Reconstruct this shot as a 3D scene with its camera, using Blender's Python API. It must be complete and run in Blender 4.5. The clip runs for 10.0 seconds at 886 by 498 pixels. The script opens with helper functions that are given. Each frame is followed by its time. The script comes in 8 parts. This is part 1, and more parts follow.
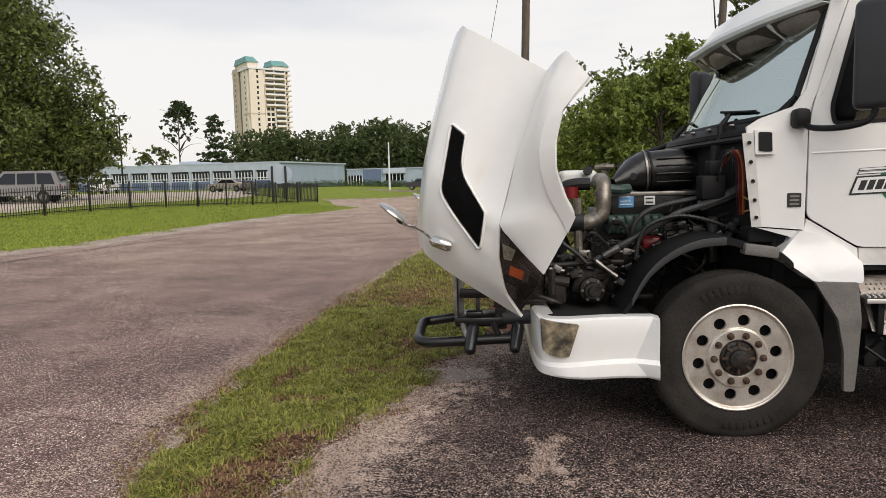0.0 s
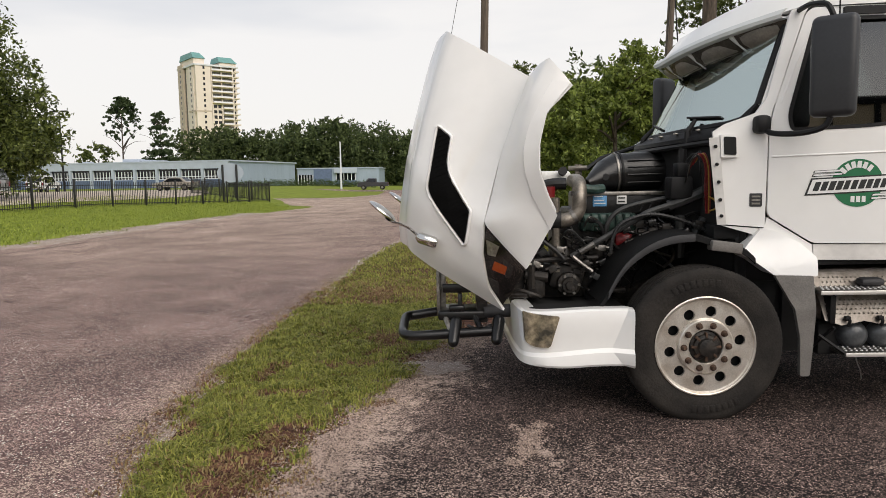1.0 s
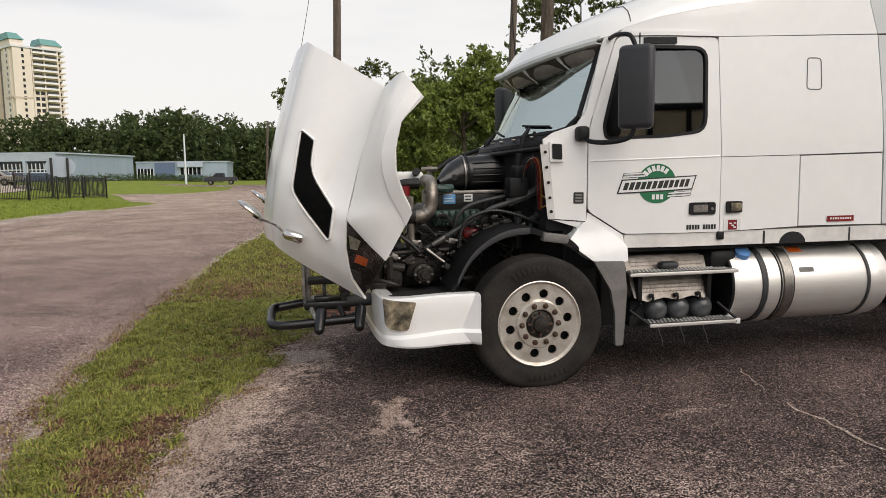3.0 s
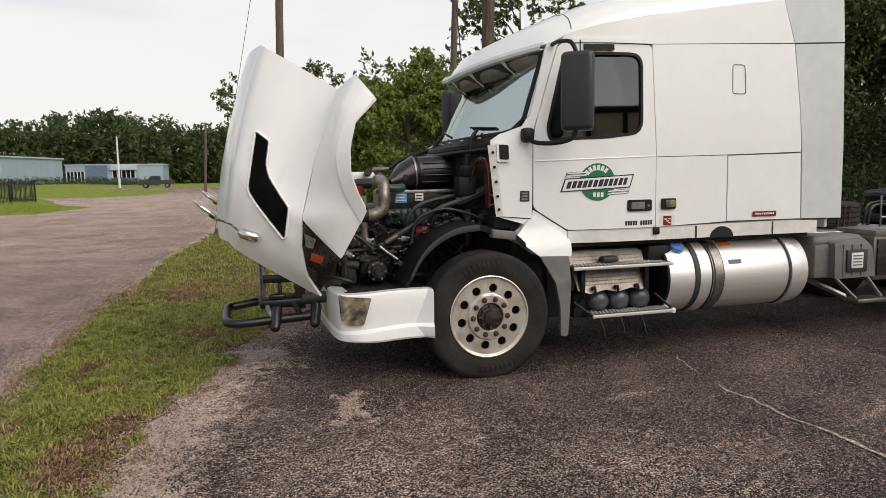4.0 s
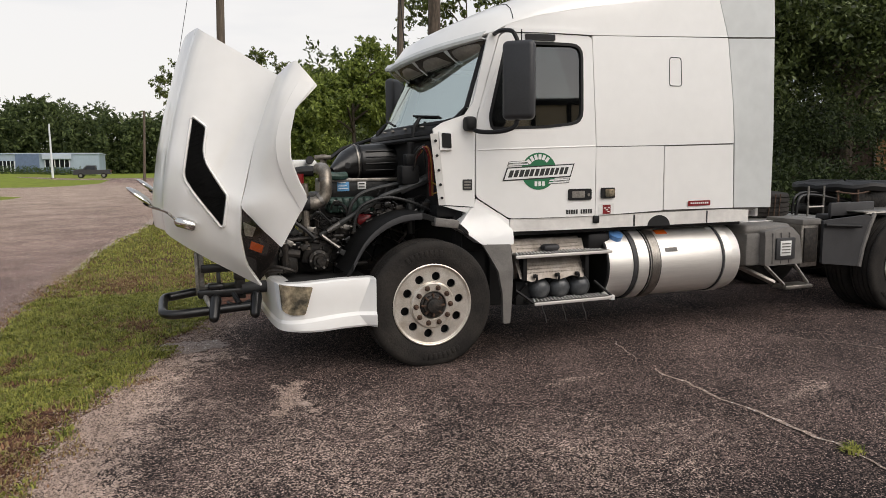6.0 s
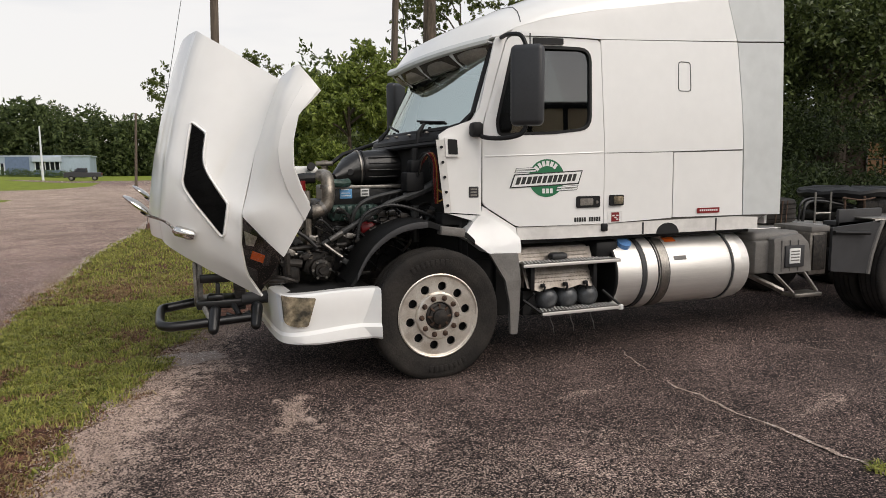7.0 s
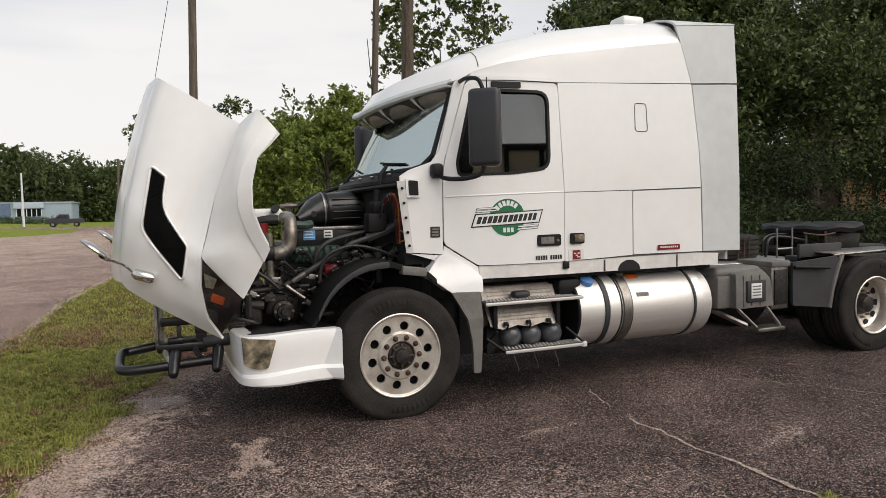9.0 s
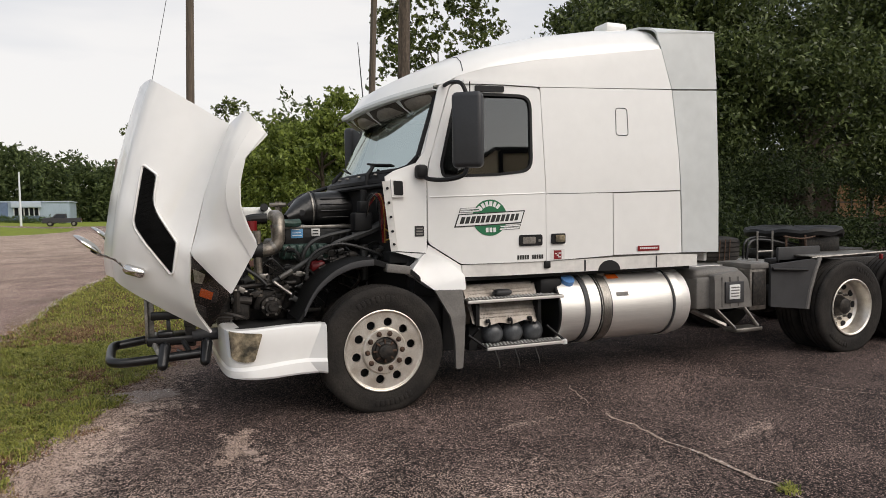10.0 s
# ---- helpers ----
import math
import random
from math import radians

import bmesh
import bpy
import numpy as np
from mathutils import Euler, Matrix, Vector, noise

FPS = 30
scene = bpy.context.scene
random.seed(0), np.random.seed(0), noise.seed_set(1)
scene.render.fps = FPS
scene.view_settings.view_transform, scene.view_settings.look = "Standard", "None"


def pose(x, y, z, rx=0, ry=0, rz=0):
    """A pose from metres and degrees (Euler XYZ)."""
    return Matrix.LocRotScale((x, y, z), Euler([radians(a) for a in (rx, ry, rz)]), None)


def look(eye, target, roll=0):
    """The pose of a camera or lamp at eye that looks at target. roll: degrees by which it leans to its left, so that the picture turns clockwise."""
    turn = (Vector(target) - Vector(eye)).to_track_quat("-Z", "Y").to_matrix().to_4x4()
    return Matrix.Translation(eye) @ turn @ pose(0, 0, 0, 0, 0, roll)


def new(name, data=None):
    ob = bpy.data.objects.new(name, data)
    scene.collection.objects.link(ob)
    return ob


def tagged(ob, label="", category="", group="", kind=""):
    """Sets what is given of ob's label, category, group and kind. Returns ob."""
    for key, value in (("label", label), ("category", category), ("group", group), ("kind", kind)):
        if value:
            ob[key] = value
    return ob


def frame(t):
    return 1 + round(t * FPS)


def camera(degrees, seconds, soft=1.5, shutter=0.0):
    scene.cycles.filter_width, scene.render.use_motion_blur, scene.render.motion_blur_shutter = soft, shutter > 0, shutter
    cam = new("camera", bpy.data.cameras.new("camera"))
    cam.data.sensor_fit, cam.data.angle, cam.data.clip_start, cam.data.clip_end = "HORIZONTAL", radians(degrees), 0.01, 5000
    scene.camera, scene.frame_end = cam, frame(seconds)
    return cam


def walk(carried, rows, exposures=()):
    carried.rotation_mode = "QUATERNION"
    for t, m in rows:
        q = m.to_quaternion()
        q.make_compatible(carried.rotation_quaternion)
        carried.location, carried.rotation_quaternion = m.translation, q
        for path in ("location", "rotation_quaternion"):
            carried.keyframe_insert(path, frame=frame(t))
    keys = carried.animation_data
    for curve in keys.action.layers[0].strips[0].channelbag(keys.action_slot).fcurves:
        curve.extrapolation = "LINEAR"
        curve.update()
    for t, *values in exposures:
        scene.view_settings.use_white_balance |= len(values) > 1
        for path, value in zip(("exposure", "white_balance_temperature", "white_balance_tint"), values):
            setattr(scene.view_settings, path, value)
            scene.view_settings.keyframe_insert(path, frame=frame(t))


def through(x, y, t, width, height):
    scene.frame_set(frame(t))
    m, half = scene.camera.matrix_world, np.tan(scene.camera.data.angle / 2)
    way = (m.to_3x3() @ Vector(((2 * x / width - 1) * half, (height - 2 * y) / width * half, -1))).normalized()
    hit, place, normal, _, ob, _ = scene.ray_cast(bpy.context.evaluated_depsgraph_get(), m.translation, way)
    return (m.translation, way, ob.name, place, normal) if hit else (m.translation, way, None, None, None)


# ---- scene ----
cam = camera(65.0, 10.0, soft=0.85)
PATH = [
    (0, (-1.486, -4.322, 1.656), (-1.635, -2.337, 1.456), -1.3),
    (0.5, (-1.655, -4.443, 1.649), (-1.797, -2.458, 1.451), -0.9),
    (1, (-1.718, -4.53, 1.654), (-1.725, -2.54, 1.452), -0.9),
    (1.5, (-1.705, -4.677, 1.669), (-1.49, -2.699, 1.463), -1.1),
    (2, (-1.677, -4.805, 1.674), (-1.342, -2.845, 1.454), -1.0),
    (3.3, (-1.887, -5.072, 1.702), (-1.417, -3.141, 1.479), -0.5),
    (3.5, (-1.927, -5.104, 1.702), (-1.397, -3.188, 1.479), -0.6),
    (4, (-1.93, -5.2, 1.684), (-1.365, -3.294, 1.465), -0.9),
    (4.5, (-1.892, -5.31, 1.654), (-1.321, -3.407, 1.422), -1.1),
    (5, (-1.895, -5.341, 1.648), (-1.306, -3.444, 1.414), -0.7),
    (5.5, (-1.88, -5.296, 1.646), (-1.216, -3.425, 1.402), -0.6),
    (7, (-1.938, -5.024, 1.69), (-1.211, -3.176, 1.453), -0.5),
    (7.5, (-1.942, -4.975, 1.695), (-1.211, -3.118, 1.556), -0.7),
    (8, (-1.911, -4.983, 1.69), (-1.157, -3.135, 1.563), -1.1),
    (8.5, (-1.857, -5.045, 1.678), (-1.093, -3.2, 1.557), -1.1),
    (9, (-1.776, -5.146, 1.677), (-1.006, -3.304, 1.558), -1.2),
    (9.5, (-1.71, -5.252, 1.661), (-0.937, -3.411, 1.543), -0.9),
    (10, (-1.731, -5.348, 1.651), (-0.955, -3.508, 1.54), -0.7),
]
walk(cam, [(t, look(eye, target, roll)) for t, eye, target, roll in PATH], [(0, 0.0, 6620, 11.5), (10, 0.0, 6620, 11.5)])

# ---- light ----
world = bpy.data.worlds.new("overcast_sky")
scene.world = world
world.use_nodes = True
wn, wl = world.node_tree.nodes, world.node_tree.links
wn.clear()
SUN_EL, SUN_AZ = 42.0, 148.0  # degrees; azimuth clockwise from +y


def wnode(kind, **kw):
    n = wn.new(kind)
    for k, v in kw.items():
        if k in n.inputs:
            n.inputs[k].default_value = v
    return n


sky = wn.new("ShaderNodeTexSky")
sky.sky_type = "NISHITA"
sky.sun_disc = False
sky.sun_elevation = radians(SUN_EL)
sky.sun_rotation = radians(SUN_AZ)
sky.dust_density = 3.0
sky_dim = wnode("ShaderNodeVectorMath")
sky_dim.operation = "SCALE"
sky_dim.inputs["Scale"].default_value = 0.10
wl.new(sky.outputs[0], sky_dim.inputs[0])
w_co = wn.new("ShaderNodeTexCoord")
w_map = wn.new("ShaderNodeMapping")
w_map.inputs["Scale"].default_value = (0.75, 0.75, 3.4)
w_map.inputs["Location"].default_value = (0.35, 0.1, 0.0)
wl.new(w_co.outputs["Generated"], w_map.inputs["Vector"])
w_noise = wnode("ShaderNodeTexNoise", Scale=1.5, Detail=5.0, Roughness=0.5)
wl.new(w_map.outputs[0], w_noise.inputs["Vector"])
w_ramp = wn.new("ShaderNodeValToRGB")
w_ramp.color_ramp.elements[0].position = 0.42
w_ramp.color_ramp.elements[0].color = (0.60, 0.64, 0.70, 1)
w_ramp.color_ramp.elements[1].position = 0.64
w_ramp.color_ramp.elements[1].color = (0.93, 0.92, 0.90, 1)
w_xyz = wn.new("ShaderNodeSeparateXYZ")
wl.new(w_co.outputs["Generated"], w_xyz.inputs[0])
w_band = wn.new("ShaderNodeMapRange")
for k, v in (("From Min", 0.08), ("From Max", 0.38), ("To Min", 0.10), ("To Max", -0.10)):
    w_band.inputs[k].default_value = v
wl.new(w_xyz.outputs[2], w_band.inputs["Value"])
w_sum = wn.new("ShaderNodeMath")
wl.new(w_noise.outputs["Fac"], w_sum.inputs[0])
wl.new(w_band.outputs[0], w_sum.inputs[1])
wl.new(w_sum.outputs[0], w_ramp.inputs["Fac"])
w_mix = wn.new("ShaderNodeMix")
w_mix.data_type = "RGBA"
w_mix.inputs["Factor"].default_value = 0.86
wl.new(sky_dim.outputs[0], w_mix.inputs["A"])
wl.new(w_ramp.outputs["Color"], w_mix.inputs["B"])
w_bg = wnode("ShaderNodeBackground", Strength=1.08)
wl.new(w_mix.outputs["Result"], w_bg.inputs["Color"])
w_out = wn.new("ShaderNodeOutputWorld")
wl.new(w_bg.outputs[0], w_out.inputs["Surface"])

sun = new("sun", bpy.data.lights.new("sun", "SUN"))
sun.data.energy = 2.25
sun.data.angle = radians(55)
sun.data.color = (1.0, 0.93, 0.85)
sun_way = Vector((math.sin(radians(SUN_AZ)) * math.cos(radians(SUN_EL)), math.cos(radians(SUN_AZ)) * math.cos(radians(SUN_EL)), math.sin(radians(SUN_EL))))
sun.matrix_world = look(sun_way * 60, (0, 0, 0))


# ---- materials ----
def shader(name, base, rough=0.5, metal=0.0, vary=0.15, scale=6.0, bump=0.0, bump_scale=60.0, coat=0.0, tint=None, spec=0.5, stretch=(1, 1, 1)):
    """A principled material with large blotches, fine grain and a fine relief."""
    m = bpy.data.materials.new(name)
    m.use_nodes = True
    n, l = m.node_tree.nodes, m.node_tree.links
    b = n["Principled BSDF"]
    b.inputs["Roughness"].default_value = rough
    b.inputs["Metallic"].default_value = metal
    b.inputs["Specular IOR Level"].default_value = spec
    b.inputs["Coat Weight"].default_value = coat
    co = n.new("ShaderNodeTexCoord")
    mp = n.new("ShaderNodeMapping")
    mp.inputs["Scale"].default_value = stretch
    l.new(co.outputs["Object"], mp.inputs["Vector"])
    big = n.new("ShaderNodeTexNoise")
    big.inputs["Scale"].default_value = scale
    big.inputs["Detail"].default_value = 6
    small = n.new("ShaderNodeTexNoise")
    small.inputs["Scale"].default_value = bump_scale
    small.inputs["Detail"].default_value = 4
    l.new(mp.outputs[0], big.inputs["Vector"])
    l.new(mp.outputs[0], small.inputs["Vector"])
    mix = n.new("ShaderNodeMix")
    mix.data_type = "RGBA"
    other = tint if tint else tuple(c * (1 - vary) for c in base)
    mix.inputs["A"].default_value = (*other, 1)
    mix.inputs["B"].default_value = (*base, 1)
    ramp = n.new("ShaderNodeMapRange")
    ramp.inputs["From Min"].default_value = 0.35
    ramp.inputs["From Max"].default_value = 0.62
    l.new(big.outputs["Fac"], ramp.inputs["Value"])
    l.new(ramp.outputs[0], mix.inputs["Factor"])
    fine = n.new("ShaderNodeMix")
    fine.data_type = "RGBA"
    fine.blend_type = "MULTIPLY"
    fine.inputs["Factor"].default_value = min(1.0, vary * 1.5)
    l.new(mix.outputs["Result"], fine.inputs["A"])
    grey = n.new("ShaderNodeMapRange")
    grey.inputs["From Min"].default_value = 0.3
    grey.inputs["From Max"].default_value = 0.7
    grey.inputs["To Min"].default_value = 0.45
    grey.inputs["To Max"].default_value = 1.2
    l.new(small.outputs["Fac"], grey.inputs["Value"])
    l.new(grey.outputs[0], fine.inputs["B"])
    l.new(fine.outputs["Result"], b.inputs["Base Color"])
    if bump:
        bp = n.new("ShaderNodeBump")
        bp.inputs["Strength"].default_value = bump
        bp.inputs["Distance"].default_value = 0.01
        l.new(small.outputs["Fac"], bp.inputs["Height"])
        l.new(bp.outputs[0], b.inputs["Normal"])
    return m


def glass(name, tint, gloss=1.0, ior=1.52):
    m = bpy.data.materials.new(name)
    m.use_nodes = True
    n, l = m.node_tree.nodes, m.node_tree.links
    n.clear()
    tr = n.new("ShaderNodeBsdfTransparent")
    tr.inputs["Color"].default_value = (*tint, 1)
    gl = n.new("ShaderNodeBsdfGlossy")
    gl.inputs["Roughness"].default_value = 0.02
    gl.inputs["Color"].default_value = (gloss, gloss, gloss, 1)
    fr = n.new("ShaderNodeFresnel")
    fr.inputs["IOR"].default_value = ior
    mix = n.new("ShaderNodeMixShader")
    out = n.new("ShaderNodeOutputMaterial")
    l.new(fr.outputs[0], mix.inputs["Fac"])
    l.new(tr.outputs[0], mix.inputs[1])
    l.new(gl.outputs[0], mix.inputs[2])
    l.new(mix.outputs[0], out.inputs["Surface"])
    return m


def leafy(name, dark, light, rough=0.55, through=0.25):
    """Leaves: each one its own green, some light passing through."""
    m = bpy.data.materials.new(name)
    m.use_nodes = True
    n, l = m.node_tree.nodes, m.node_tree.links
    b = n["Principled BSDF"]
    b.inputs["Roughness"].default_value = rough
    b.inputs["Specular IOR Level"].default_value = 0.3
    geo = n.new("ShaderNodeNewGeometry")
    mix = n.new("ShaderNodeMix")
    mix.data_type = "RGBA"
    mix.inputs["A"].default_value = (*dark, 1)
    mix.inputs["B"].default_value = (*light, 1)
    l.new(geo.outputs["Random Per Island"], mix.inputs["Factor"])
    l.new(mix.outputs["Result"], b.inputs["Base Color"])
    tl = n.new("ShaderNodeBsdfTranslucent")
    l.new(mix.outputs["Result"], tl.inputs["Color"])
    ms = n.new("ShaderNodeMixShader")
    ms.inputs["Fac"].default_value = through
    l.new(b.outputs[0], ms.inputs[1])
    l.new(tl.outputs[0], ms.inputs[2])
    l.new(ms.outputs[0], n["Material Output"].inputs["Surface"])
    return m


def asphalt(name, tar, stone, sand, sand_at=0.62, coarse=230.0, blotch=0.5, edge=None, spots=()):
    """Worn asphalt: dark binder, pale chips, sandy washed patches."""
    m = bpy.data.materials.new(name)
    m.use_nodes = True
    n, l = m.node_tree.nodes, m.node_tree.links
    b = n["Principled BSDF"]
    b.inputs["Roughness"].default_value = 0.88
    b.inputs["Specular IOR Level"].default_value = 0.18
    co = n.new("ShaderNodeTexCoord")

    def noise_tex(scale, detail=4.0, rough=0.5, kind="ShaderNodeTexNoise"):
        t = n.new(kind)
        t.inputs["Scale"].default_value = scale
        if kind == "ShaderNodeTexNoise":
            t.inputs["Detail"].default_value = detail
            t.inputs["Roughness"].default_value = rough
        l.new(co.outputs["Object"], t.inputs["Vector"])
        return t

    def rng(src, a, c, lo=0.0, hi=1.0):
        r = n.new("ShaderNodeMapRange")
        for k, v in (("From Min", a), ("From Max", c), ("To Min", lo), ("To Max", hi)):
            r.inputs[k].default_value = v
        l.new(src, r.inputs["Value"])
        return r.outputs[0]

    def blend(fac, a, c, how="MIX"):
        x = n.new("ShaderNodeMix")
        x.data_type = "RGBA"
        x.blend_type = how
        if isinstance(fac, float):
            x.inputs["Factor"].default_value = fac
        else:
            l.new(fac, x.inputs["Factor"])
        for key, v in (("A", a), ("B", c)):
            if isinstance(v, tuple):
                x.inputs[key].default_value = (*v, 1)
            else:
                l.new(v, x.inputs[key])
        return x.outputs["Result"]

    chips = noise_tex(coarse * 0.35, 3.0, 0.6)
    cells = noise_tex(coarse * 0.56, kind="ShaderNodeTexVoronoi")
    wide = noise_tex(0.55, 5.0, 0.55)
    mid = noise_tex(2.6, 6.0, 0.6)
    per_chip = n.new("ShaderNodeSeparateColor")
    l.new(cells.outputs["Color"], per_chip.inputs[0])
    worn = noise_tex(1.3, 5.0, 0.65)
    bare = n.new("ShaderNodeMath")
    bare.operation = "ADD"
    l.new(per_chip.outputs[0], bare.inputs[0])
    l.new(rng(worn.outputs["Fac"], 0.3, 0.7, -0.32, 0.30), bare.inputs[1])
    shade = blend(rng(per_chip.outputs[1], 0.0, 1.0), tuple(c * 0.45 for c in stone), tuple(min(1.0, c * 1.55) for c in stone))
    base = blend(rng(bare.outputs[0], 0.40, 0.66), tar, shade)
    base = blend(rng(cells.outputs["Distance"], 0.42, 0.75, 0.0, 0.85), base, tuple(c * 0.7 for c in tar))
    base = blend(rng(per_chip.outputs[2], 0.955, 0.975), base, tuple(min(1.0, c * 3.0) for c in stone))
    base = blend(rng(mid.outputs["Fac"], sand_at, sand_at + 0.16, 0.0, 0.8), base, sand)
    if edge or spots:
        # sand-coloured grains: washed-out ground along an edge x = c0 + c1 y + c2 y2, and ragged spots
        def calc(op, a, c):
            x = n.new("ShaderNodeMath")
            x.operation = op
            for k, v in enumerate((a, c)):
                if isinstance(v, (int, float)):
                    x.inputs[k].default_value = v
                else:
                    l.new(v, x.inputs[k])
            return x.outputs[0]

        xyz = n.new("ShaderNodeSeparateXYZ")
        l.new(co.outputs["Object"], xyz.inputs[0])
        px, py = xyz.outputs[0], xyz.outputs[1]
        rag = calc("ADD", rng(mid.outputs["Fac"], 0.25, 0.75, -0.45, 0.45), rng(chips.outputs["Fac"], 0.35, 0.65, -0.5, 0.5))
        fine = noise_tex(11.0, 5.0, 0.65)
        rag = calc("ADD", rag, rng(fine.outputs["Fac"], 0.3, 0.7, -0.65, 0.65))
        total = None
        if edge:
            c0, c1, c2, width = edge
            line = calc("ADD", calc("MULTIPLY", calc("ADD", calc("MULTIPLY", py, c2), c1), py), c0)
            off = calc("DIVIDE", calc("SUBTRACT", px, line), width)
            total = rng(calc("ADD", off, rag), 1.5, 0.1, 0.0, 1.0)
        for cx, cy, rx, ry, turn, force in spots:
            ca, sa = math.cos(radians(turn)), math.sin(radians(turn))
            dx, dy = calc("SUBTRACT", px, cx), calc("SUBTRACT", py, cy)
            a = calc("DIVIDE", calc("ADD", calc("MULTIPLY", dx, ca), calc("MULTIPLY", dy, sa)), rx)
            c = calc("DIVIDE", calc("SUBTRACT", calc("MULTIPLY", dy, ca), calc("MULTIPLY", dx, sa)), ry)
            d = calc("ADD", calc("MULTIPLY", a, a), calc("MULTIPLY", c, c))
            f = rng(calc("ADD", d, calc("MULTIPLY", rag, 2.4)), 1.7, 0.0, 0.0, force)
            total = f if total is None else calc("MAXIMUM", total, f)
        grit = calc("ADD", total, rng(per_chip.outputs[2], 0.0, 1.0, -0.42, 0.42))
        grains = blend(rng(per_chip.outputs[1], 0.0, 1.0), tuple(c * 0.75 for c in sand), tuple(min(1.0, c * 1.5) for c in sand))
        base = blend(rng(grit, 0.42, 0.56), base, grains)
    dark = rng(wide.outputs["Fac"], 0.3, 0.7, 1.0 - blotch, 1.15)
    grey = n.new("ShaderNodeCombineColor")
    for k in range(3):
        l.new(dark, grey.inputs[k])
    base = blend(1.0, base, grey.outputs[0], "MULTIPLY")
    l.new(base, b.inputs["Base Color"])
    bp = n.new("ShaderNodeBump")
    bp.inputs["Strength"].default_value = 0.7
    bp.inputs["Distance"].default_value = -0.006
    l.new(cells.outputs["Distance"], bp.inputs["Height"])
    l.new(bp.outputs[0], b.inputs["Normal"])
    return m


M_WHITE = shader("white_truck_paint", (0.84, 0.835, 0.81), 0.28, vary=0.025, scale=1.6, bump_scale=9, coat=0.5)
M_PALE = shader("pale_grey_fairing", (0.60, 0.62, 0.61), 0.38, vary=0.06, scale=2.0, bump_scale=8, coat=0.2)
M_SILL = shader("dusty_white_sill", (0.74, 0.72, 0.68), 0.5, vary=0.12, scale=3.0, bump_scale=20)
M_BLACK = shader("black_plastic", (0.008, 0.008, 0.0085), 0.55, vary=0.3, scale=8, bump=0.15, bump_scale=120, spec=0.3)
M_MIRRORCASE = shader("matt_black_mirror_case", (0.028, 0.029, 0.032), 0.42, vary=0.15, scale=5, bump_scale=60)
# Near-black that puts deep shade into the colour of recesses and hidden parts.
M_DARK = shader("shade_black", (0.008, 0.008, 0.008), 0.8, vary=0.2)
M_GREYPL = shader("weathered_grey_plastic", (0.165, 0.155, 0.142), 0.6, vary=0.25, scale=7, bump=0.15, bump_scale=90)
M_DKGREY = shader("charcoal_plastic", (0.034, 0.034, 0.036), 0.6, vary=0.25, scale=6, bump=0.1, bump_scale=90)
M_TYRE = shader("tyre_rubber", (0.017, 0.015, 0.0135), 0.8, vary=0.35, scale=5, bump=0.35, bump_scale=70, tint=(0.032, 0.028, 0.024), spec=0.25)
M_ALLOY = shader("machined_aluminium", (0.82, 0.78, 0.71), 0.40, 0.85, vary=0.18, scale=9, bump=0.05, bump_scale=140, tint=(0.62, 0.56, 0.48))
M_TANK = shader("brushed_tank_aluminium", (0.80, 0.775, 0.73), 0.46, 0.72, vary=0.08, scale=5, bump=0.08, bump_scale=50, stretch=(0.15, 4, 4))
M_STEEL = shader("dull_steel", (0.36, 0.34, 0.31), 0.45, 1.0, vary=0.35, scale=12, bump=0.1, bump_scale=80)
M_CHROME = shader("chrome", (0.66, 0.65, 0.63), 0.14, 1.0, vary=0.05)
M_RUST = shader("rusty_brown_metal", (0.12, 0.07, 0.045), 0.75, 0.3, vary=0.5, scale=20, bump=0.3)
M_IRON = shader("grimy_cast_iron", (0.014, 0.013, 0.012), 0.5, 0.2, vary=0.5, scale=22, bump=0.4, bump_scale=60, tint=(0.042, 0.035, 0.029), spec=0.4)
M_ENGINE = shader("oily_engine_green", (0.035, 0.075, 0.06), 0.45, 0.1, vary=0.5, scale=16, bump=0.25, bump_scale=50)
M_HOSE = shader("black_rubber_hose", (0.011, 0.011, 0.011), 0.5, vary=0.4, scale=20, bump=0.1)
M_HOSEGREY = shader("dusty_hose", (0.038, 0.039, 0.038), 0.55, vary=0.4, scale=20, bump=0.1)
M_PIPE = shader("heat_stained_pipe", (0.36, 0.32, 0.27), 0.42, 0.8, vary=0.35, scale=14, bump=0.15)
M_GLASS = glass("cab_glass", (0.26, 0.31, 0.30), 0.9, 2.3)
M_WS = glass("windscreen_glass", (0.80, 0.86, 0.82), 1.0, 9.5)
M_WS.node_tree.nodes["Glossy BSDF"].inputs["Color"].default_value = (0.90, 1.0, 0.94, 1)
M_LENS = glass("lamp_lens", (0.80, 0.80, 0.77), 1.0, 1.75)
M_AMBER = shader("amber_reflector", (0.75, 0.14, 0.02), 0.25, vary=0.1)
M_RED = shader("red_plastic", (0.22, 0.012, 0.014), 0.35, vary=0.2)
M_YELLOW = shader("yellow_cable", (0.42, 0.25, 0.04), 0.45, vary=0.2)
M_BLUE = shader("blue_plastic", (0.12, 0.28, 0.58), 0.4, vary=0.2)
M_LABELBLUE = shader("blue_label", (0.12, 0.34, 0.62), 0.5, vary=0.2, scale=40)
M_LABEL = shader("white_label", (0.75, 0.75, 0.72), 0.6, vary=0.1)
M_GREEN = shader("green_decal", (0.015, 0.16, 0.065), 0.4, vary=0.08)
M_INK = shader("black_decal", (0.02, 0.022, 0.02), 0.5, vary=0.1)
M_DECALWHITE = shader("white_decal", (0.8, 0.8, 0.78), 0.4, vary=0.04)
M_CLOTH = shader("dark_cab_trim", (0.05, 0.048, 0.045), 0.9, vary=0.3, scale=10)
M_TAN = shader("tan_cab_trim", (0.2, 0.17, 0.13), 0.9, vary=0.3, scale=10)
